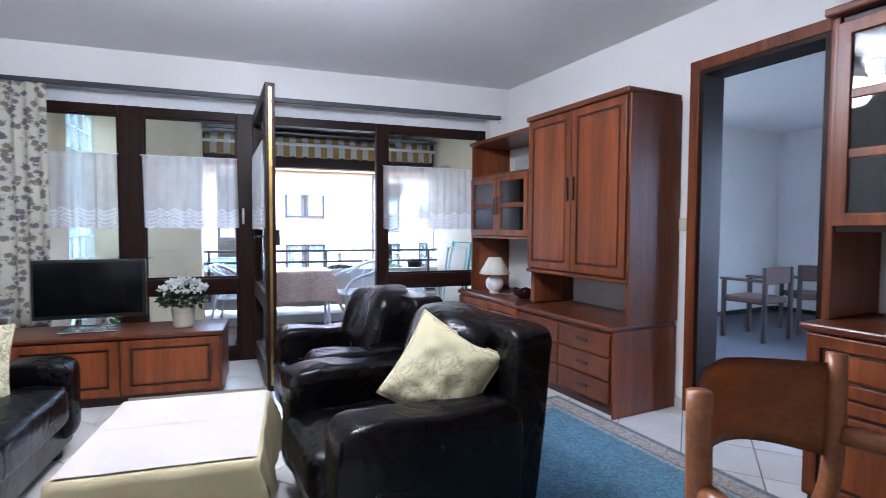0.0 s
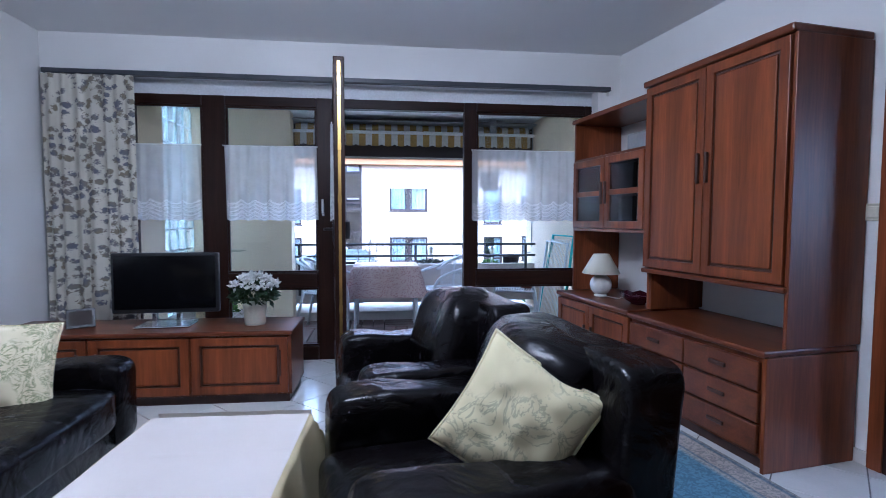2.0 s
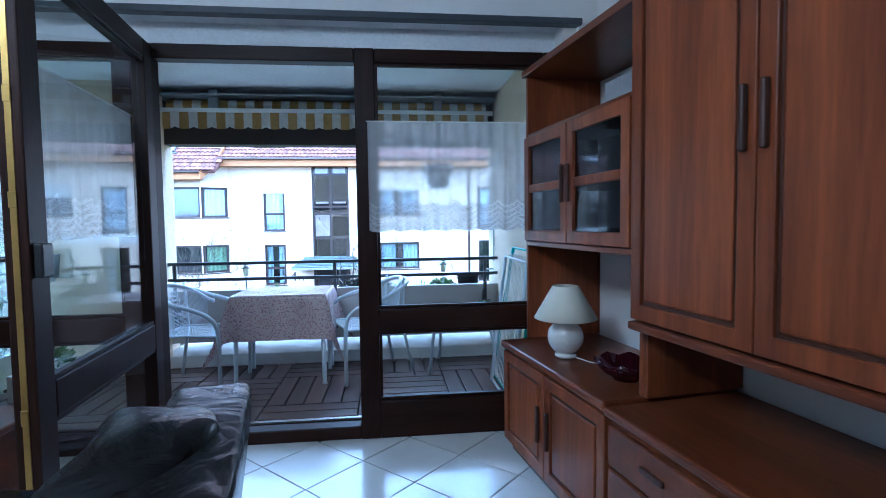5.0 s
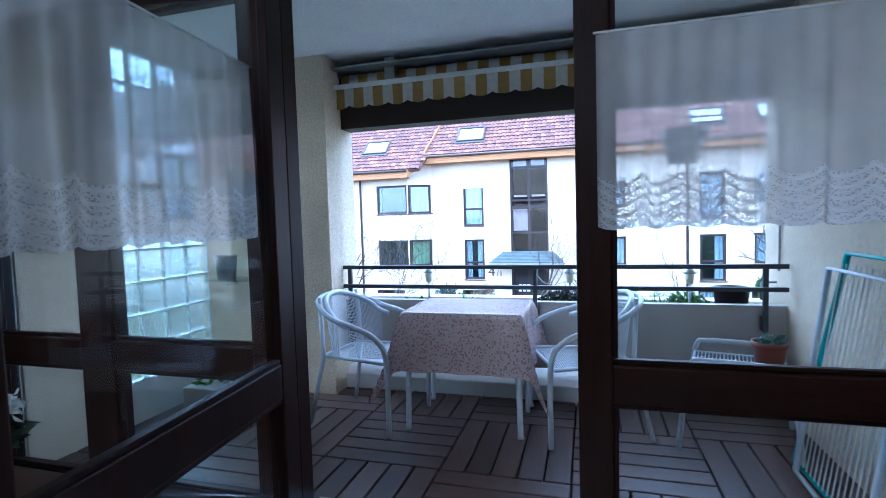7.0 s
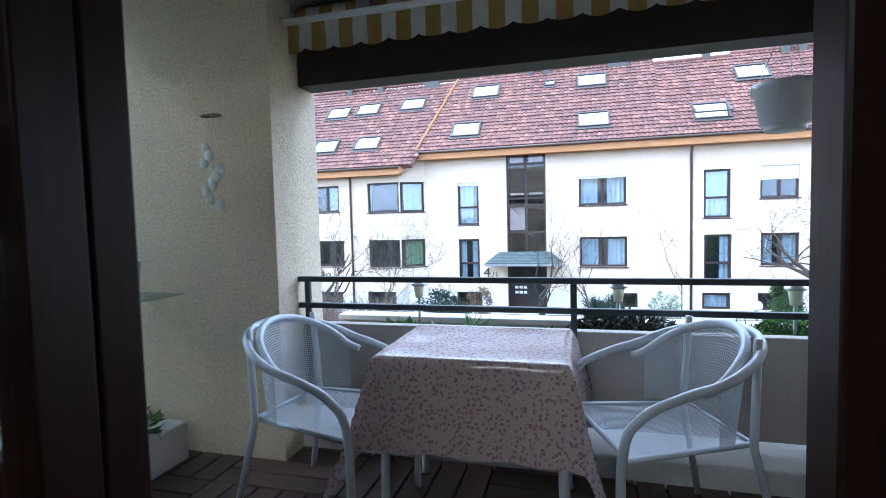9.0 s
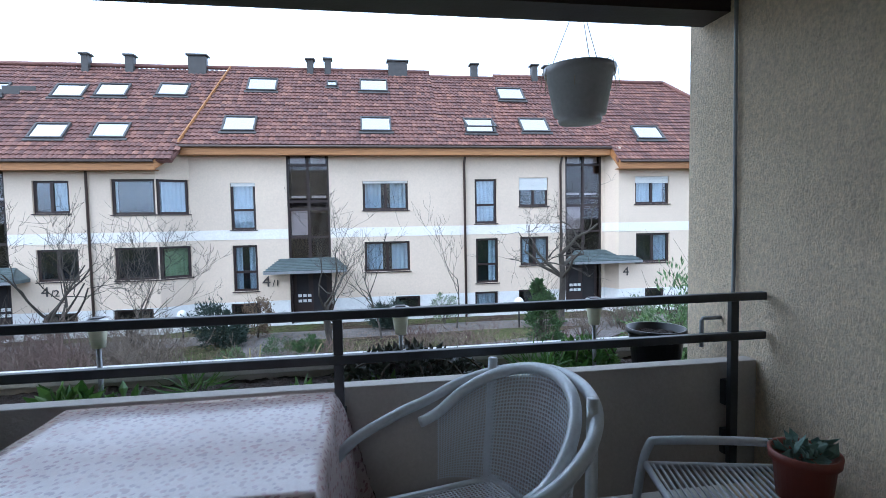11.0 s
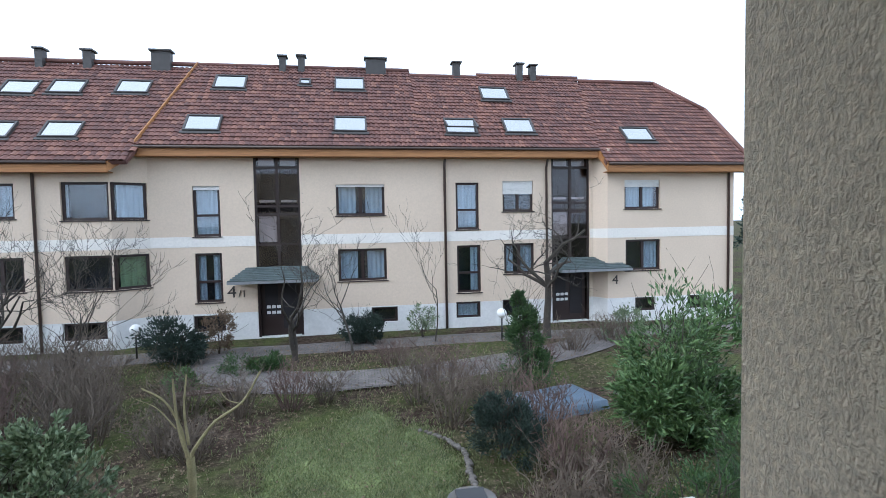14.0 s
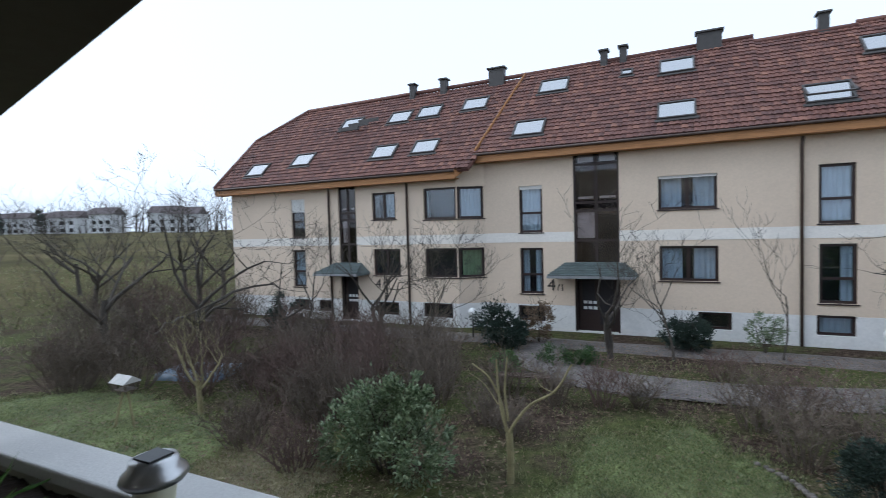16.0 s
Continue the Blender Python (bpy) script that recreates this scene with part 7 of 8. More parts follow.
# solar lamps, soil pot, cable, hook on the wall
for x, y in ((0.12, 2.1), (1.22, 2.07), (2.02, 2.06)):
    so = thing("solar_lamp", "small solar garden lamp with a metal cap stuck in the soil", "lamp", pose(x, y, 0.5), "solar lamps")
    bm = BM()
    tube(bm, [(0, 0, -0.06), (0, 0, 0.26)], 0.009, 8)
    part("stake", bm, STEELG, so, smooth=True)
    bm = BM()
    lathe(bm, [(0, 0.25), (0.022, 0.25), (0.032, 0.32), (0.03, 0.322), (0, 0.322)], 20)
    part("lens", bm, surf("milky_lamp_lens", (0.7, 0.68, 0.5), 0.3, bump_s=0), so, smooth=True)
    bm = BM()
    lathe(bm, [(0, 0.322), (0.043, 0.322), (0.049, 0.329), (0.046, 0.337), (0.037, 0.345), (0.034, 0.357), (0, 0.358)], 28)
    part("cap", bm, surf("brushed_lamp_cap", (0.5, 0.5, 0.5), 0.3, 0.9, bump_s=0.02), so, smooth=True)
    part("solar_cell", boxes((-0.02, 0.02, -0.02, 0.02, 0.3585, 0.362)), BLACK, so)
sp_ = thing("flower_pot", "black plastic pot with soil on a saucer on the trough", "flower pot", pose(2.26, 2.0, 0.515))
bm = BM()
lathe(bm, [(0, 0.015), (0.085, 0.015), (0.108, 0.2), (0.118, 0.203), (0.118, 0.222), (0.108, 0.222), (0.104, 0.19), (0, 0.19)], 32)
part("pot", bm, BLACK, sp_, smooth=True)
bm = BM()
lathe(bm, [(0, 0), (0.12, 0), (0.135, 0.022), (0.13, 0.022), (0.115, 0.008), (0, 0.008)], 32)
part("saucer", bm, BLACK, sp_, smooth=True)
bm = BM()
sheet(bm, lambda u, v: Vector((0.102 * math.sqrt(u) * math.cos(v * 6.2832), 0.102 * math.sqrt(u) * math.sin(v * 6.2832), 0.195 + 0.01 * noise.noise(Vector((u * 9, v * 14, 1))))), 8, 30)
part("soil", bm, SOIL, sp_, smooth=True)
bm = BM()
tube(bm, curve_pts([(2.492, 1.86, 2.42), (2.488, 1.855, 1.9), (2.49, 1.85, 1.2), (2.488, 1.85, 0.86)], 8), 0.007, 8)
tagged(part("wall_cable", bm, STEELG, None, smooth=True), "thin grey cable running down the plaster wall", "cable")
bm = BM()
tube(bm, [(2.5, 1.93, 0.78), (2.42, 1.93, 0.78), (2.415, 1.93, 0.77), (2.415, 1.93, 0.665)], 0.008, 8)
tagged(part("wall_bracket", bm, STEELG, None, smooth=True), "small bent steel bracket on the plaster wall", "bracket")
bl = thing("wall_lamp", "bulkhead wall lamp with clear glass on the plaster wall", "lamp", pose(2.498, 1.22, 1.84))
bm = BM()
lathe(bm, [(0, 0), (0.05, 0), (0.055, 0.04), (0.04, 0.06), (0, 0.06)], 20)
part("socket", bm, BLACK, bl, smooth=True).matrix_basis = pose(-0.06, 0, -0.06)
bm = BM()
lathe(bm, [(0.04, 0.0), (0.08, 0.05), (0.085, 0.1), (0.06, 0.15), (0, 0.165)], 24)
part("glass_globe", bm, glassy("clear_lamp_glass", (0.9, 0.9, 0.9), 0.02, 1.5, 0.05), bl, smooth=True).matrix_basis = pose(-0.06, 0, 0.0)
part("mount", boxes((-0.06, 0, -0.02, 0.02, -0.06, -0.03)), BLACK, bl)

# wind chime of shells
wc = thing("wind_chime", "white shell wind chime hanging on the beige wall", "wind chime", pose(-0.72, 1.45, 1.74))
bm = BM()
P = [(0.055 * math.cos(a * 0.5236), 0.022 * math.sin(a * 0.5236), 0) for a in range(12)]
tube(bm, P, 0.006, 6, closed=True)
part("ring", bm, surf("wooden_ring", (0.25, 0.18, 0.1), 0.6), wc, smooth=True)
rnd = random.Random(4)
SHELL = surf("pale_shell", (0.8, 0.78, 0.72), 0.4, bump_s=0.1)
for k in range(9):
    x, z = rnd.uniform(-0.05, 0.05), -0.16 - 0.035 * k
    bm = BM()
    pad(bm, (x, rnd.uniform(-0.02, 0.0), z), (0.022, 0.016, 0.028), 0.8, 10, 8)
    part("shell", bm, SHELL, wc, smooth=True)
bm = BM()
tube(bm, [(0, 0, 0.1), (0, 0, -0.45)], 0.0015, 4)
tube(bm, [(-0.05, 0, 0), (0.03, -0.01, -0.4)], 0.0015, 4)
part("string", bm, WHITE, wc)

# shelf with a metal pot before the glass blocks, trough with small plants below
sh = thing("glass_shelf", "small glass shelf on the balcony wall", "shelf", pose(-1.1, 1.27, 0.86))
part("shelf_plate", boxes((-0.14, 0.22, -0.12, 0.12, 0, 0.008), bev=0.002), glassy("shelf_glass", (0.8, 0.9, 0.9), 0.03, 1.5, 0.1), sh)
part("bracket", boxes((-0.13, -0.11, 0.1, 0.228, -0.06, -0.001)), WHITE, sh)
zp = thing("metal_pot", "zinc pot standing on the glass shelf", "flower pot", pose(-1.1, 1.25, 0.869))
bm = BM()
lathe(bm, [(0, 0), (0.06, 0), (0.075, 0.16), (0.08, 0.165), (0.07, 0.165), (0.056, 0.01), (0, 0.01)], 26)
part("pot", bm, STEELG, zp, smooth=True)
tr = thing("plant_trough", "low pale trough with green plants on the deck", "planter", pose(-1.05, 1.2, 0.0))
part("trough", boxes((-0.15, 0.12, -0.3, 0.22, 0, 0.2), bev=0.01), PLASTERW, tr)
GREEN = leafy("fresh_green_leaves", [(0.04, 0.1, 0.015), (0.08, 0.17, 0.03), (0.13, 0.22, 0.05)], 0.5, 0.3)
leaf_part("plants", *blades(160, random.Random(6), on_ball((-0.02, -0.05, 0.2), (0.12, 0.2, 0.12), 0.0, 0.1), 0.07), GREEN, tr)

# plants in the planting trough
DARKL = leafy("dark_evergreen_leaves", [(0.012, 0.018, 0.012), (0.03, 0.04, 0.025), (0.05, 0.05, 0.035), (0.02, 0.012, 0.012)], 0.4, 0.1)


def tuft(name, x, y, n, r, h, size, mat, label, category="plant", aspect=2.0, seed=1, flat=0.5, group=""):
    t = thing(name, label, category, pose(x, y, 0.53), group)
    leaf_part("leaves", *blades(n, random.Random(seed), on_ball((0, 0, 0), (r[0], r[1], h), 0.0, 0.15), size, flat, aspect), mat, t)
    if n > 500:
        for k in range(11):
            a = k * 0.571 + seed
            cx, cy = math.cos(a), math.sin(a)
            bm = BM()
            tube(bm, curve_pts([(0, 0, -0.03), (r[0] * 0.4 * cx, r[1] * 0.4 * cy, h * 0.7), (r[0] * 0.75 * cx, r[1] * 0.75 * cy, h * 0.8), (r[0] * cx, r[1] * cy, h * 0.45)], 3), 0.004, 5)
            part("stem", bm, STEMM, t, smooth=True)
    return t


STEMM = surf("brown_plant_stem", (0.06, 0.045, 0.03), 0.8, bump_s=0)
tuft("trailing_shrub", 1.25, 2.08, 1300, (0.3, 0.16), 0.15, 0.042, DARKL, "dark trailing evergreen shrub in the trough", seed=2)
tuft("low_shrub", 2.02, 2.16, 700, (0.14, 0.11), 0.14, 0.035, GREEN, "bright green low shrub in the trough", seed=3)
rnd = random.Random(21)
for k in range(16):
    tuft("rosette", rnd.uniform(-0.3, 2.0), rnd.uniform(1.86, 2.1), 26, (0.05, 0.05), 0.04, 0.075, GREEN, "small green leaf rosette in the soil", "plant", 2.6, 30 + k, 0.35, "leaf rosettes")
for k, (x, y) in enumerate(((1.85, 2.12), (0.42, 2.15), (1.78, 2.2))):
    tuft("grass_tuft", x, y, 60, (0.06, 0.05), 0.05, 0.11, GREEN, "upright narrow grass leaves in the soil", "grass", 14, 60 + k, 0.3, "grass tufts")

# deck: squares of slats with alternating direction
deck = tagged(new("balcony_deck"), "dark weathered wooden deck tiles laid in alternating squares", "deck", kind="structure")
PITCH, NSL = 0.64, 5
me_slat = bpy.data.meshes.new("deck_slat")
bm = BM()
box(bm, -PITCH / 2 + 0.004, PITCH / 2 - 0.004, -0.058, 0.058, -0.022, 0.0, 0.003, 1)
bm.to_mesh(me_slat)
bm.free()
me_slat.materials.append(DECK)
for i in range(-4, 5):
    for j in range(-1, 4):
        cx, cy = 0.94 + i * PITCH, 0.3 + j * PITCH
        for k in range(NSL):
            o = -PITCH / 2 + PITCH * (k + 0.5) / NSL
            along = (i + j) % 2 == 0
            x, y = (cx, cy + o) if along else (cx + o, cy)
            xe, ye = (PITCH / 2, 0.06) if along else (0.06, PITCH / 2)
            if x + xe < -1.42 or x - xe > 2.5 or y + ye < 0.13 or y - ye > 1.68:
                continue
            share("deck_slat", me_slat, deck, pose(x, y, -0.004, 0, 0, 0 if along else 90))
# ---------------------------------------------------------------- garden plants
BARK = surf("grey_brown_bark", (0.06, 0.05, 0.04), 0.9, var=0.3, scale=5, grain=50, gvar=0.3, bump_s=0.6, bump_d=0.01)
PALEBARK = surf("pale_mossy_bark", (0.24, 0.21, 0.11), 0.9, var=0.25, scale=4, grain=50, gvar=0.25, bump_s=0.5)
TWIG = surf("brown_twigs", (0.115, 0.09, 0.068), 0.9, var=0.35, scale=2.5, grain=20, bump_s=0)
TWIGR = surf("reddish_twigs", (0.12, 0.08, 0.066), 0.9, var=0.3, scale=2, grain=20, bump_s=0)
EVERG = leafy("evergreen_leaves", [(0.035, 0.07, 0.022), (0.075, 0.14, 0.045), (0.16, 0.24, 0.09), (0.05, 0.085, 0.03)], 0.45, 0.15)
OLIVE = leafy("grey_green_leaves", [(0.06, 0.095, 0.04), (0.13, 0.18, 0.09), (0.26, 0.31, 0.18), (0.09, 0.13, 0.065)], 0.5, 0.15)
CONIF = leafy("conifer_sprays", [(0.02, 0.045, 0.014), (0.04, 0.085, 0.022), (0.065, 0.12, 0.03)], 0.7, 0.1)
JUNIP = leafy("dark_juniper_sprays", [(0.012, 0.025, 0.02), (0.025, 0.045, 0.032), (0.04, 0.06, 0.045)], 0.7, 0.1)
DRYL = leafy("dry_brown_leaves", [(0.1, 0.065, 0.04), (0.16, 0.11, 0.07), (0.2, 0.15, 0.1)], 0.8, 0.2)


class Limbs:
    """Collects tapered three- to six-sided branches as plain vertex and face lists."""

    def __init__(self):
        self.vs, self.fs = [], []

    def branch(self, pts, rs, seg):
        prev = None
        up = None
        for i, p in enumerate(pts):
            d = (pts[min(i + 1, len(pts) - 1)] - pts[max(i - 1, 0)])
            d = d.normalized() if d.length > 1e-6 else Vector((0, 0, 1))
            if up is None:
                up = d.orthogonal().normalized()
            up = up - d * up.dot(d)
            up = up.normalized() if up.length > 1e-5 else d.orthogonal().normalized()
            sd = d.cross(up)
            b = len(self.vs)
            for k in range(seg):
                a = 6.28318 * k / seg
                q = p + (up * math.cos(a) + sd * math.sin(a)) * rs[i]
                self.vs.append((q.x, q.y, q.z))
            if prev is not None:
                for k in range(seg):
                    self.fs.append((prev + k, prev + (k + 1) % seg, b + (k + 1) % seg, b + k))
            prev = b

    def make(self, name, mat, parent, label="", kind=""):
        return leaf_part(name, self.vs, self.fs, mat, parent, label, kind)


def grow(lim, rnd, p, d, L, r, depth, up=0.15, crook=0.25, kids=(2, 4), seg=5, shrink=0.68, tip=0.007):
    n = 4
    pts, rs = [p.copy()], [r]
    for i in range(n):
        d = (d + Vector((rnd.uniform(-1, 1), rnd.uniform(-1, 1), rnd.uniform(-1, 1))) * crook + Vector((0, 0, up))).normalized()
        p = p + d * L / n
        pts.append(p.copy())
        rs.append(r * (1 - 0.55 * (i + 1) / n))
    lim.branch(pts, rs, max(3, seg))
    if depth <= 0:
        return
    for k in range(rnd.randint(*kids)):
        i = rnd.randint(2, n)
        side = Vector((rnd.uniform(-1, 1), rnd.uniform(-1, 1), rnd.uniform(-0.3, 0.8))).normalized()
        grow(lim, rnd, pts[i].copy(), (d * 0.55 + side * 0.85).normalized(), L * shrink * rnd.uniform(0.75, 1.15), max(tip, rs[i] * 0.6), depth - 1, up, crook, kids, seg - 1, shrink, tip)


def bare_tree(x, y, h, r, seed, label, trunk=0.3, depth=4, mat=None, kids=(2, 4), up=0.12, crook=0.28, lean=(0, 0), stems=1, shrink=0.7, group="bare trees"):
    rnd = random.Random(seed)
    t = thing("bare_tree", label, "tree", pose(x, y, ground_z(x, y) - 0.05), group)
    tl_, br = Limbs(), Limbs()
    for s in range(stems):
        d = Vector((lean[0] + rnd.uniform(-0.25, 0.25) * (stems > 1), lean[1] + rnd.uniform(-0.25, 0.25) * (stems > 1), 1)).normalized()
        pts, rs = [Vector((0, 0, 0))], [r * 1.25]
        for i in range(6):
            d = (d + Vector((rnd.uniform(-1, 1), rnd.uniform(-1, 1), 0)) * 0.12).normalized()
            pts.append(pts[-1] + d * h * trunk / 6)
            rs.append(r * (1 - 0.3 * (i + 1) / 6))
        tl_.branch(pts, rs, 10)
        for k in range(rnd.randint(3, 5) if stems == 1 else 2):
            a = rnd.uniform(0, 6.28)
            grow(br, rnd, pts[rnd.randint(4, 6)].copy(), (Vector((math.cos(a), math.sin(a), 0.75))).normalized(), h * (1 - trunk) * 0.5, rs[-1] * 0.75, depth, up, crook, kids, 6, shrink)
    tl_.make("trunk", mat or BARK, t, "bark-covered trunk")
    br.make("crown", mat or BARK, t, "bare branches and twigs", "stuff")
    return t


def twig_shrub(x, y, r, h, n, seed, mat, label, group="bare shrubs"):
    rnd = random.Random(seed)
    t = thing("bare_shrub", label, "shrub", pose(x, y, ground_z(x, y) - 0.03), group)
    lim = Limbs()
    for k in range(n):
        a, q = rnd.uniform(0, 6.28), math.sqrt(rnd.random())
        p = Vector((math.cos(a) * q * r * 0.45, math.sin(a) * q * r * 0.45, 0))
        d = Vector((math.cos(a) * q * 0.7 + rnd.uniform(-0.2, 0.2), math.sin(a) * q * 0.7 + rnd.uniform(-0.2, 0.2), 1)).normalized()
        grow(lim, rnd, p, d, h * rnd.uniform(0.5, 0.85), 0.017, 2, 0.08, 0.16, (2, 4), 4, 0.6, 0.008)
    lim.make("crown", mat, t, "bare brown twigs", "stuff")
    return t


def leafy_bush(name, x, y, blobs, n, size, mat, seed, label, aspect=2.4, category="bush", flat=0.5, group="", trunk=True, z=None):
    """Evergreen bush: leaves in uneven clumps round a few stems."""
    rnd = random.Random(seed)
    t = thing(name, label, category, pose(x, y, (ground_z(x, y) if z is None else z) - 0.03), group)
    if trunk:
        lim = Limbs()
        for (cx, cy, cz, rx, ry, rz) in blobs:
            for k in range(5):
                grow(lim, rnd, Vector((cx * 0.2, cy * 0.2, 0)), Vector((cx + rnd.uniform(-0.4, 0.4), cy + rnd.uniform(-0.4, 0.4), cz + 0.6)).normalized(), (cz + rz) * 0.85, 0.02, 1, 0.1, 0.15, (2, 3), 4)
        lim.make("branchwork", BARK, t, "", "stuff")
    clumps = []
    for (cx, cy, cz, rx, ry, rz) in blobs:
        for k in range(26):
            c, o = on_ball((cx, cy, cz), (rx, ry, rz), -0.7, 0.55)(rnd)
            clumps.append((c, o, rnd.uniform(0.16, 0.36) * (rx + rz) / 2))

    def place(r):
        c, o, q = clumps[int(r.random() * len(clumps))]
        v = Vector((r.gauss(0, 0.5), r.gauss(0, 0.5), r.gauss(0, 0.5))) * q
        return (c[0] + v.x, c[1] + v.y, max(0.02, c[2] + v.z)), (o[0] + v.x, o[1] + v.y, o[2] + 0.35 + v.z)
    leaf_part("crown", *blades(n, rnd, place, size, flat, aspect), mat, t, "dense leaves", "stuff")
    return t


# evergreens
leafy_bush("evergreen_shrub", 8.7, 11.4, [(0, 0, 1.7, 1.15, 1.1, 1.6), (-0.75, -0.6, 1.0, 0.6, 0.7, 1.0), (1.2, 0.2, 1.6, 1.0, 1.0, 1.5), (0.4, -0.9, 0.9, 1.0, 0.8, 0.9)], 14000, 0.19, EVERG, 1, "tall evergreen shrub with long narrow leaves beside the balcony", 3.8, flat=0.6)
leafy_bush("evergreen_shrub", 6.6, 7.6, [(0, 0, 0.6, 1.2, 0.9, 0.7), (1.4, 0.2, 0.8, 1.0, 0.9, 0.8)], 9000, 0.1, CONIF, 12, "low feathery evergreen below the balcony", 5.0)
leafy_bush("conifer", 6.6, 15.2, [(0, 0, 0.7, 0.75, 0.7, 0.7), (0.05, 0, 1.4, 0.55, 0.5, 0.7), (0.0, 0, 2.0, 0.3, 0.3, 0.55), (-0.15, 0.1, 2.5, 0.14, 0.14, 0.35)], 12000, 0.1, CONIF, 2, "upright green conifer in the bed", 3.5, flat=0.35)
leafy_bush("juniper", 4.7, 11.0, [(0, 0, 0.65, 0.6, 0.55, 0.65), (0.3, -0.2, 0.5, 0.5, 0.5, 0.55), (-0.15, 0.1, 1.05, 0.4, 0.4, 0.4)], 11000, 0.075, JUNIP, 3, "dark round juniper at the lawn edge", 3.2)
leafy_bush("evergreen_shrub", -3.25, 9.7, [(0, 0, 1.15, 0.85, 0.7, 0.8), (-0.7, -0.2, 0.8, 0.7, 0.6, 0.7), (0.75, -0.3, 0.75, 0.7, 0.6, 0.7), (0.35, 0.1, 1.5, 0.45, 0.4, 0.5)], 8000, 0.11, OLIVE, 4, "grey-green evergreen shrub with white buds in the garden", 2.2)
leafy_bush("rhododendron", -4.75, 20.3, [(0, 0, 0.9, 1.0, 0.8, 0.9), (0.5, -0.2, 0.7, 0.7, 0.6, 0.7)], 6000, 0.12, JUNIP, 5, "dark rounded rhododendron before the house", 2.6)
leafy_bush("box_bush", 2.0, 21.9, [(0, 0, 0.68, 0.8, 0.6, 0.65), (-0.4, 0, 0.6, 0.5, 0.5, 0.55), (0.35, -0.1, 0.6, 0.5, 0.5, 0.55)], 8500, 0.08, JUNIP, 6, "dark green box bush by the house wall", 2.0)
leafy_bush("box_bush", 4.5, 22.3, [(0, 0, 0.85, 0.55, 0.5, 0.6)], 1500, 0.08, OLIVE, 7, "sparse round bush on bare stems by the wall", 2.0)
leafy_bush("dry_shrub", -3.35, 21.2, [(0, 0, 0.9, 0.6, 0.5, 0.8)], 2600, 0.09, DRYL, 8, "brown dry-leaved shrub before the house", 2.4)
leafy_bush("low_juniper", -1.7, 18.6, [(0, 0, 0.25, 1.0, 0.6, 0.35), (0.6, 0.1, 0.25, 0.6, 0.5, 0.3)], 4500, 0.1, CONIF, 9, "low spreading green juniper by the path", 4.0)
leafy_bush("low_juniper", -3.2, 16.6, [(0, 0, 0.4, 0.4, 0.4, 0.45)], 1500, 0.1, EVERG, 10, "small bright green bush by the path", 3.0)
leafy_bush("evergreen_shrub", -15.2, 19.6, [(0, 0, 1.0, 0.8, 0.7, 1.0)], 3000, 0.11, JUNIP, 13, "dark evergreen shrub at the house corner", 2.4)
leafy_bush("evergreen_shrub", 12.6, 20.2, [(0, 0, 0.6, 1.0, 0.6, 0.6)], 2500, 0.1, OLIVE, 14, "low grey-green bush by the wall", 2.4)

# bare trees
bare_tree(-9.6, 19.4, 6.6, 0.1, 21, "bare multi-stemmed tree before the house", 0.25, 4, stems=3, kids=(2, 3))
bare_tree(-0.4, 19.6, 6.2, 0.09, 22, "bare crooked tree by the entrance path", 0.28, 4, stems=2, kids=(2, 3), lean=(-0.2, 0))
bare_tree(9.6, 21.2, 7.4, 0.16, 23, "bare old tree with a thick trunk before the entrance", 0.45, 4, lean=(-0.12, 0), kids=(2, 4), up=0.02, crook=0.38)
bare_tree(1.6, 20.2, 5.6, 0.045, 24, "slim bare tree before the house", 0.35, 3, kids=(2, 3))
bare_tree(4.9, 21.4, 5.6, 0.03, 25, "thin upright bare sapling", 0.4, 3, kids=(2, 3), up=0.35)
bare_tree(-17.0, 12.5, 8.5, 0.16, 26, "big bare tree at the field edge", 0.3, 5, kids=(2, 3), up=0.06)
bare_tree(-14.6, 14.5, 8.2, 0.13, 27, "bare spreading tree at the field edge", 0.25, 5, kids=(2, 3), up=0.05, crook=0.32)
bare_tree(-12.0, 17.0, 6.0, 0.07, 28, "bare small tree beside the house", 0.3, 4, stems=2, kids=(2, 3))
bare_tree(-9.7, 10.6, 3.2, 0.07, 29, "bare young tree with greenish bark", 0.3, 3, PALEBARK, stems=2, kids=(2, 3), up=0.25)
bare_tree(-6.8, 18.2, 5.2, 0.05, 30, "bare shrubby tree before the house", 0.25, 4, stems=3, kids=(2, 3))
for k, (x, y) in enumerate(((-24, 22), (-28, 27), (-31, 20), (-36, 30), (-40, 24))):
    bare_tree(x, y, 8.5, 0.17, 70 + k, "bare tree at the foot of the hill", 0.3, 4, kids=(2, 4), up=0.08)

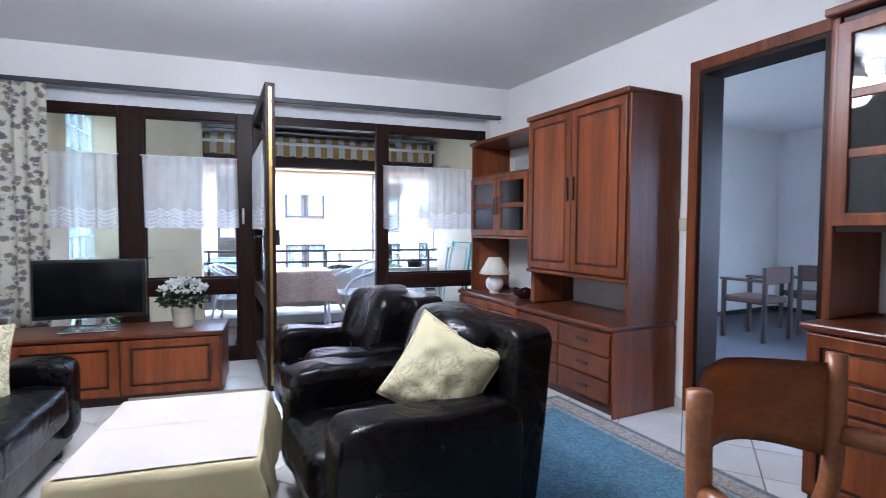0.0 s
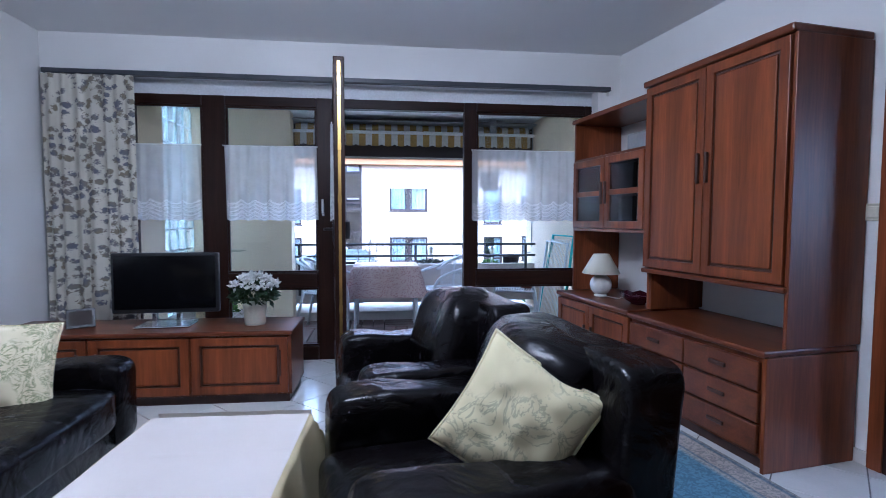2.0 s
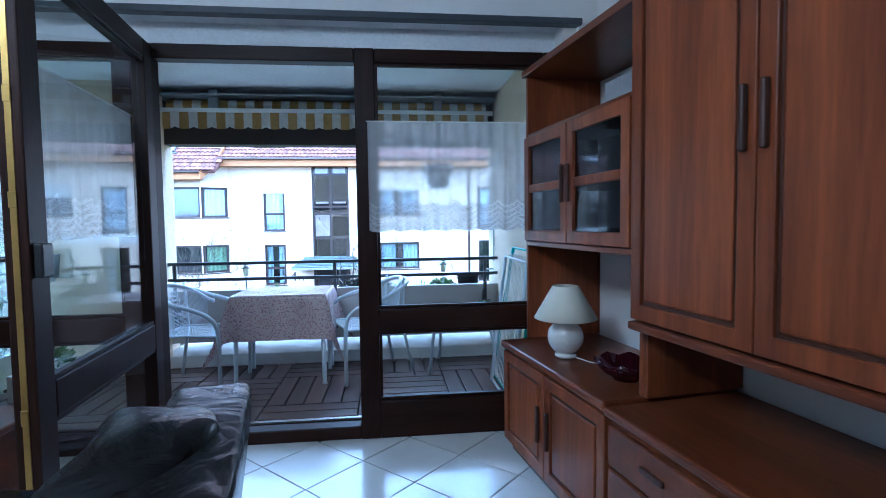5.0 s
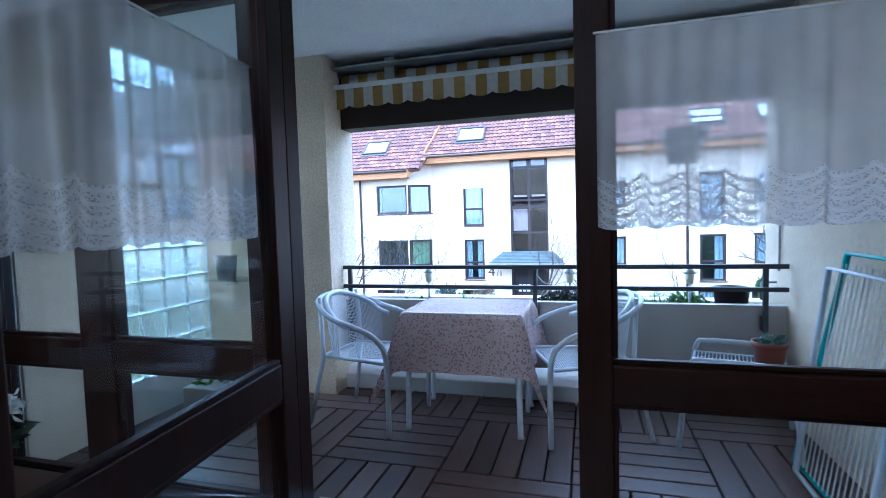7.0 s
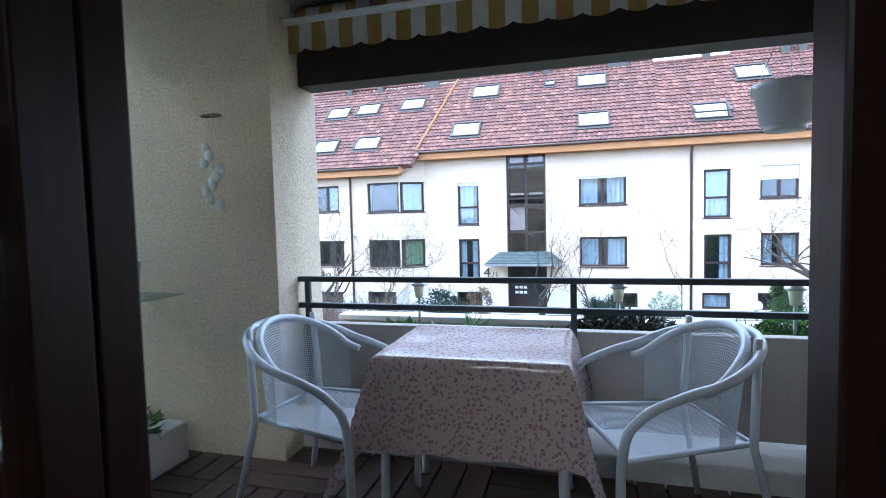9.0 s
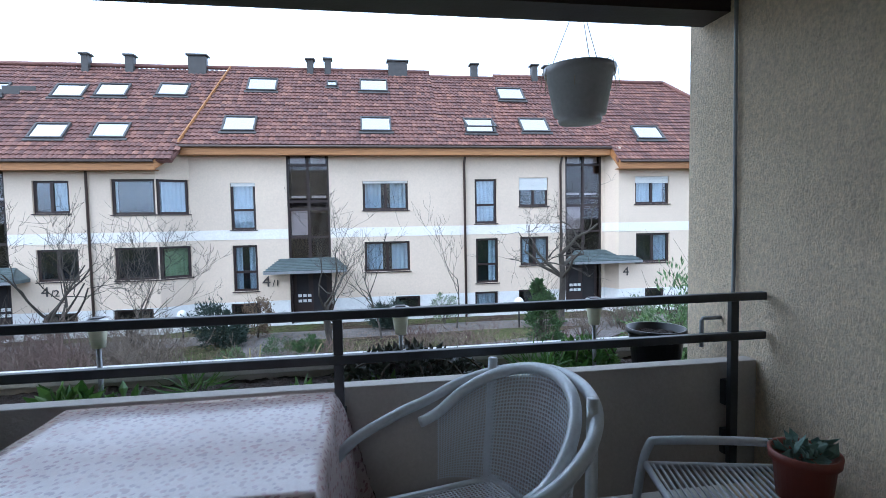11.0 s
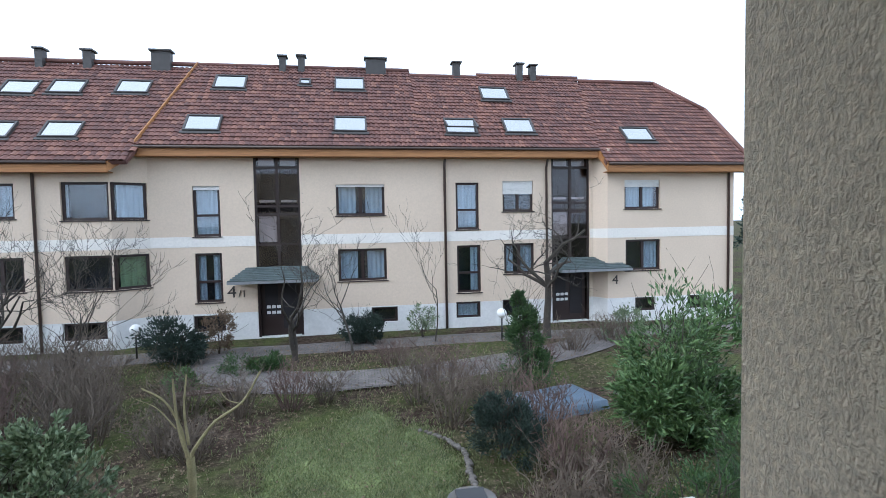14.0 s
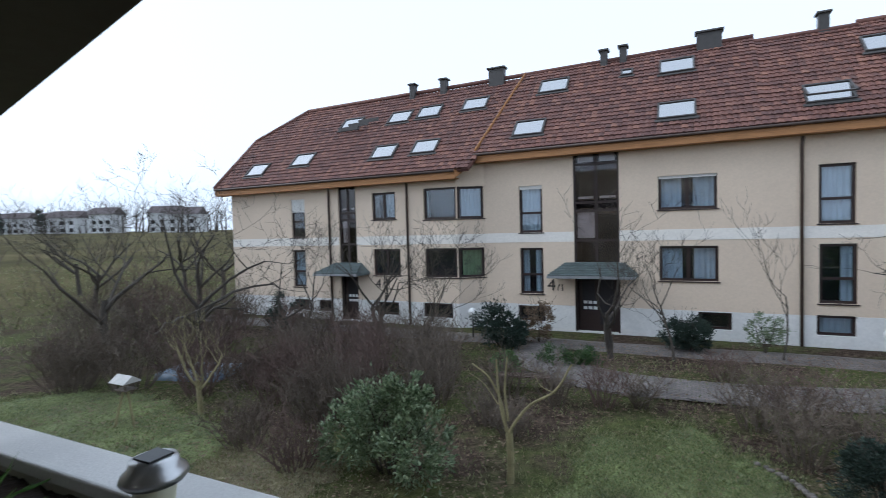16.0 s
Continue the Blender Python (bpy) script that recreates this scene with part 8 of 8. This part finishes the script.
# the pruned pale tree in the foreground
pt_ = thing("pruned_tree", "pruned pale tree with a few long upright shoots", "tree", pose(-1.0, 10.3, ground_z(-1.0, 10.3) - 0.05))
lim = Limbs()
lim.branch([Vector(q) for q in ((0, 0, 0), (0.02, 0, 0.5), (0.0, 0, 1.0))], [0.075, 0.068, 0.07], 10)
lim.make("trunk", PALEBARK, pt_, "pale mossy trunk")
for pts, r in (([(0, 0, 0.95), (-0.12, 0, 1.3), (-0.2, 0.02, 1.8), (-0.22, 0, 2.35)], 0.045), ([(0, 0, 0.98), (0.12, 0, 1.2), (0.4, 0.05, 1.55), (0.85, 0.1, 1.85), (1.15, 0.1, 2.35)], 0.045), ([(-0.05, 0, 1.0), (-0.15, 0.05, 1.5), (-0.4, 0.1, 1.95), (-0.75, 0.1, 2.2)], 0.035), ([(-0.02, 0.02, 1.2), (-0.08, 0.05, 1.8), (-0.02, 0.05, 2.4)], 0.035), ([(-0.2, 0, 1.5), (-0.5, 0.05, 1.85), (-0.8, 0, 2.05)], 0.015), ([(0.85, 0.1, 1.8), (0.6, 0.1, 1.9), (0.45, 0.15, 2.1)], 0.014)):
    lim = Limbs()
    P = curve_pts(pts, 5)
    lim.branch(P, [r * 0.8 * (1 - 0.6 * i / len(P)) for i in range(len(P))], 7)
    lim.make("limb", PALEBARK, pt_)

# bare shrubs over the beds
rnd = random.Random(99)
BEDS = [(-6.5, 13.5, 1.1, 1.6), (-5.2, 15.0, 1.2, 1.7), (-4.2, 13.6, 1.0, 1.4), (-7.8, 15.6, 1.2, 1.7), (-2.6, 14.9, 0.7, 1.1), (-1.2, 14.6, 0.5, 1.1), (0.0, 14.9, 0.6, 1.2), (0.9, 15.2, 0.4, 0.9), (3.4, 14.6, 0.8, 1.3), (4.4, 15.2, 0.8, 1.3), (5.2, 13.6, 0.9, 1.4), (4.0, 13.0, 0.7, 1.2), (5.8, 10.2, 1.0, 1.1), (6.2, 9.0, 1.0, 1.0), (5.0, 8.6, 0.8, 0.9), (6.0, 12.2, 0.8, 1.2), (9.6, 18.6, 0.8, 1.0), (11.6, 19.6, 0.9, 1.1), (3.0, 18.4, 0.7, 0.8),
        (-9.0, 14.0, 1.1, 1.6), (-10.6, 15.2, 1.2, 1.8), (-12.2, 13.0, 1.1, 1.7), (-13.6, 11.2, 1.1, 1.8), (-15.4, 10.4, 1.2, 1.9), (-8.4, 12.0, 0.9, 1.4), (-6.0, 11.4, 0.9, 1.2), (-7.0, 9.6, 0.9, 1.1), (-5.2, 9.2, 0.8, 1.0), (-11.2, 18.0, 1.1, 1.7), (-8.6, 17.4, 1.1, 1.6), (-13.6, 18.4, 1.2, 1.8), (-16.6, 16.2, 1.3, 2.0), (-18.6, 14.2, 1.3, 2.1), (-20.4, 17.6, 1.4, 2.2), (-18.0, 19.4, 1.4, 2.0), (-22.4, 15.0, 1.4, 2.2), (-24.5, 18.5, 1.6, 2.2), (-1.6, 12.2, 0.5, 0.8), (-2.3, 12.6, 0.6, 0.9), (7.8, 17.2, 0.7, 0.9)]
for k, (x, y, r, h) in enumerate(BEDS):
    twig_shrub(x, y, r, h, int((16 if x > -4 else 26) + 22 * r), 300 + k, TWIGR if k % 3 == 0 else TWIG, "bare brown twiggy shrub in the garden bed")

rnd = random.Random(123)
for k in range(22):
    x, y = rnd.uniform(-20, -5), rnd.uniform(11, 21)
    twig_shrub(x, y, rnd.uniform(0.9, 1.3), rnd.uniform(0.9, 1.6), 40, 500 + k, TWIG if k % 2 else TWIGR, "bare brown twiggy shrub in the thicket", "thicket shrubs")
for k in range(10):
    leafy_bush("far_conifer", rnd.uniform(27, 52), rnd.uniform(38, 60), [(0, 0, 2.2, 1.8, 1.8, 2.2), (0, 0, 5.0, 1.2, 1.2, 2.2)], 900, 0.5, JUNIP, 600 + k, "dark conifer beyond the house end", 2.2, "tree", group="conifers beyond the house", trunk=False)

# leaf litter and low growth over the beds
vs, fs = [], []
rnd = random.Random(77)
for k in range(18000):
    x, y = rnd.uniform(-14, 10), rnd.uniform(6.5, 22)
    if ((x - 1.6) / 2.6) ** 2 + ((y - 10.6) / 4.2) ** 2 < 1 and rnd.random() < 0.85:
        continue
    z = ground_z(x, y) + 0.05 + rnd.uniform(0, 0.03)
    s, a = rnd.uniform(0.02, 0.055), rnd.uniform(0, 6.28)
    b = len(vs)
    for q in range(4):
        w = s * (1.0 if q % 2 else 0.55)
        vs.append((x + w * math.cos(a + q * 1.57), y + w * math.sin(a + q * 1.57), z + rnd.uniform(-0.012, 0.02)))
    fs.append((b, b + 1, b + 2, b + 3))
me = bpy.data.meshes.new("leaf_litter")
me.from_pydata(vs, [], fs)
me.materials.append(DRYL)
tagged(new("leaf_litter", me), "scattered dry brown leaves on the garden soil", "leaves", kind="stuff")
vs, fs = blades(11000, random.Random(78), lambda r: ((lambda x, y: ((x, y, ground_z(x, y) + 0.02), (0, 0, 1)))(r.uniform(-11, 8), r.uniform(7, 20))), 0.12, 0.45, 7)
me = bpy.data.meshes.new("rough_grass")
me.from_pydata(vs, [], fs)
me.materials.append(GRASSM)
tagged(new("rough_grass", me), "rough grass and ground cover in the beds", "grass", kind="stuff")

# stones along the lawn edge
STONE = surf("pale_edging_stone", (0.13, 0.115, 0.1), 0.9, var=0.3, scale=9, bump_s=0.5)
ed = thing("stone_edging", "row of small pale stones along the lawn edge", "edging")
rnd = random.Random(31)
for k in range(30):
    u = k / 29
    x, y = 3.2 + 1.1 * u + 0.3 * math.sin(u * 5), 12.6 - 3.0 * u
    bm = BM()
    pad(bm, (x + rnd.uniform(-0.03, 0.03), y, ground_z(x, y) + 0.06), (rnd.uniform(0.05, 0.08), rnd.uniform(0.04, 0.07), 0.045), 0.7, 10, 6, 0.02, 9)
    part("stone", bm, STONE, ed, smooth=True)

# covered pools or sandpits, bench, bird house
TARP = surf("blue_grey_tarpaulin", (0.1, 0.145, 0.2), 0.35, var=0.12, scale=3, bump_s=0.4, bump_d=0.02)
for k, (x, y, w, d) in enumerate(((6.9, 13.6, 2.2, 1.6), (-13.0, 13.2, 2.4, 1.6))):
    t = thing("tarpaulin", "blue-grey tarpaulin stretched low over the ground", "tarpaulin", pose(x, y, ground_z(x, y), 0, 0, 14), "tarpaulins")
    bm = BM()
    sheet(bm, lambda u, v: Vector(((u - 0.5) * w, (v - 0.5) * d, 0.22 + 0.03 * noise.noise(Vector((u * 4, v * 4, k)))  - 0.22 * (max(abs(u - 0.5), abs(v - 0.5)) > 0.49))), 30, 24)
    part("sheet", bm, TARP, t, smooth=True)
OLDW = wood("grey_old_wood", (0.09, 0.07, 0.055), (0.2, 0.17, 0.14), "x", 0.8, 1.0, 0.1, "Object", 0)
bn = thing("bench", "dark wooden garden bench by the path", "bench", pose(-2.3, 15.6, ground_z(-2.3, 15.6), 0, 0, 8))
for k in range(3):
    part("seat_slat", boxes((-0.75, 0.75, -0.2 + k * 0.14, -0.08 + k * 0.14, 0.4, 0.435), bev=0.004), DECK, bn)
for x in (-0.6, 0.6):
    part("support", boxes((x - 0.05, x + 0.05, -0.18, 0.2, 0, 0.399), bev=0.005), DECK, bn)
bh = thing("bird_house", "pale wooden bird table on three legs", "bird table", pose(-10.6, 9.2, ground_z(-10.6, 9.2)))
for k in range(3):
    a = k * 2.094
    bm = BM()
    tube(bm, [(0.28 * math.cos(a), 0.28 * math.sin(a), 0), (0.05 * math.cos(a), 0.05 * math.sin(a), 0.95)], 0.028, 6)
    part("leg", bm, PALEBARK, bh)
part("tray", boxes((-0.22, 0.22, -0.16, 0.16, 0.95, 0.98), bev=0.004), OLDW, bh)
for x in (-0.19, 0.16):
    for y in (-0.14, 0.11):
        part("corner_post", boxes((x, x + 0.03, y, y + 0.03, 0.981, 1.16)), OLDW, bh)
bm = BM()
q = [bm.verts.new(c) for c in ((-0.3, -0.24, 1.15), (0.3, -0.24, 1.15), (0.3, 0, 1.32), (-0.3, 0, 1.32), (0.3, 0.24, 1.15), (-0.3, 0.24, 1.15))]
bm.faces.new(q[:4])
bm.faces.new((q[3], q[2], q[4], q[5]))
bm.faces.new((q[0], q[3], q[5]))
bm.faces.new((q[1], q[4], q[2]))
part("roof", bm, surf("pale_felt_roof", (0.45, 0.44, 0.42), 0.8), bh)

# rough scrub over the foot of the hill
lim = Limbs()
rnd = random.Random(66)
for k in range(150):
    x, y = rnd.uniform(-75, -21), rnd.uniform(9, 75)
    if y > 20 and x > -24:
        continue
    for q in range(3):
        a = rnd.uniform(0, 6.28)
        grow(lim, rnd, Vector((x + 0.5 * math.cos(a), y + 0.5 * math.sin(a), ground_z(x, y) - 0.05)), Vector((math.cos(a) * 0.4, math.sin(a) * 0.4, 1)).normalized(), rnd.uniform(0.9, 2.0), 0.03, 2, 0.1, 0.3, (3, 4), 3, 0.7)
w = tagged(new("hill_scrub", bpy.data.meshes.new("hill_scrub")), "bare brown scrub over the foot of the hill", "shrubs", kind="stuff")
w.data.from_pydata(lim.vs, [], lim.fs)
w.data.materials.append(TWIG)
vs, fs = blades(14000, random.Random(79), lambda r: ((lambda x, y: ((x, y, ground_z(x, y) + 0.02), (0, 0, 1)))(r.uniform(-60, -21), r.uniform(6, 60))), 0.3, 0.9, 7)
me = bpy.data.meshes.new("field_grass")
me.from_pydata(vs, [], fs)
me.materials.append(GRASSM)
tagged(new("field_grass", me), "tall dry field grass below the hill", "grass", kind="stuff")

# woods on the far hill
vs, fs = [], []
rnd = random.Random(55)
lim = Limbs()
for k in range(110):
    x, y = rnd.uniform(-300, -130), rnd.uniform(100, 150)
    z = ground_z(x, y)
    grow(lim, rnd, Vector((x, y, z)), Vector((0, 0, 1)), rnd.uniform(5, 9), 0.28, 2, 0.1, 0.2, (3, 4), 4, 0.7)
w = tagged(new("distant_woods", bpy.data.meshes.new("distant_woods")), "bare trees along the far hill", "trees", kind="stuff")
w.data.from_pydata(lim.vs, [], lim.fs)
w.data.materials.append(BARK)
for k in range(14):
    x, y = -285 + rnd.uniform(0, 60), 106 + rnd.uniform(-8, 6)
    leafy_bush("distant_conifer", x, y, [(0, 0, 2.5, 1.8, 1.8, 2.5), (0, 0, 5.5, 1.2, 1.2, 2.5), (0, 0, 8, 0.5, 0.5, 1.8)], 500, 0.9, JUNIP, 400 + k, "dark conifer on the far hill", 2.0, "tree", group="far conifers", trunk=False)
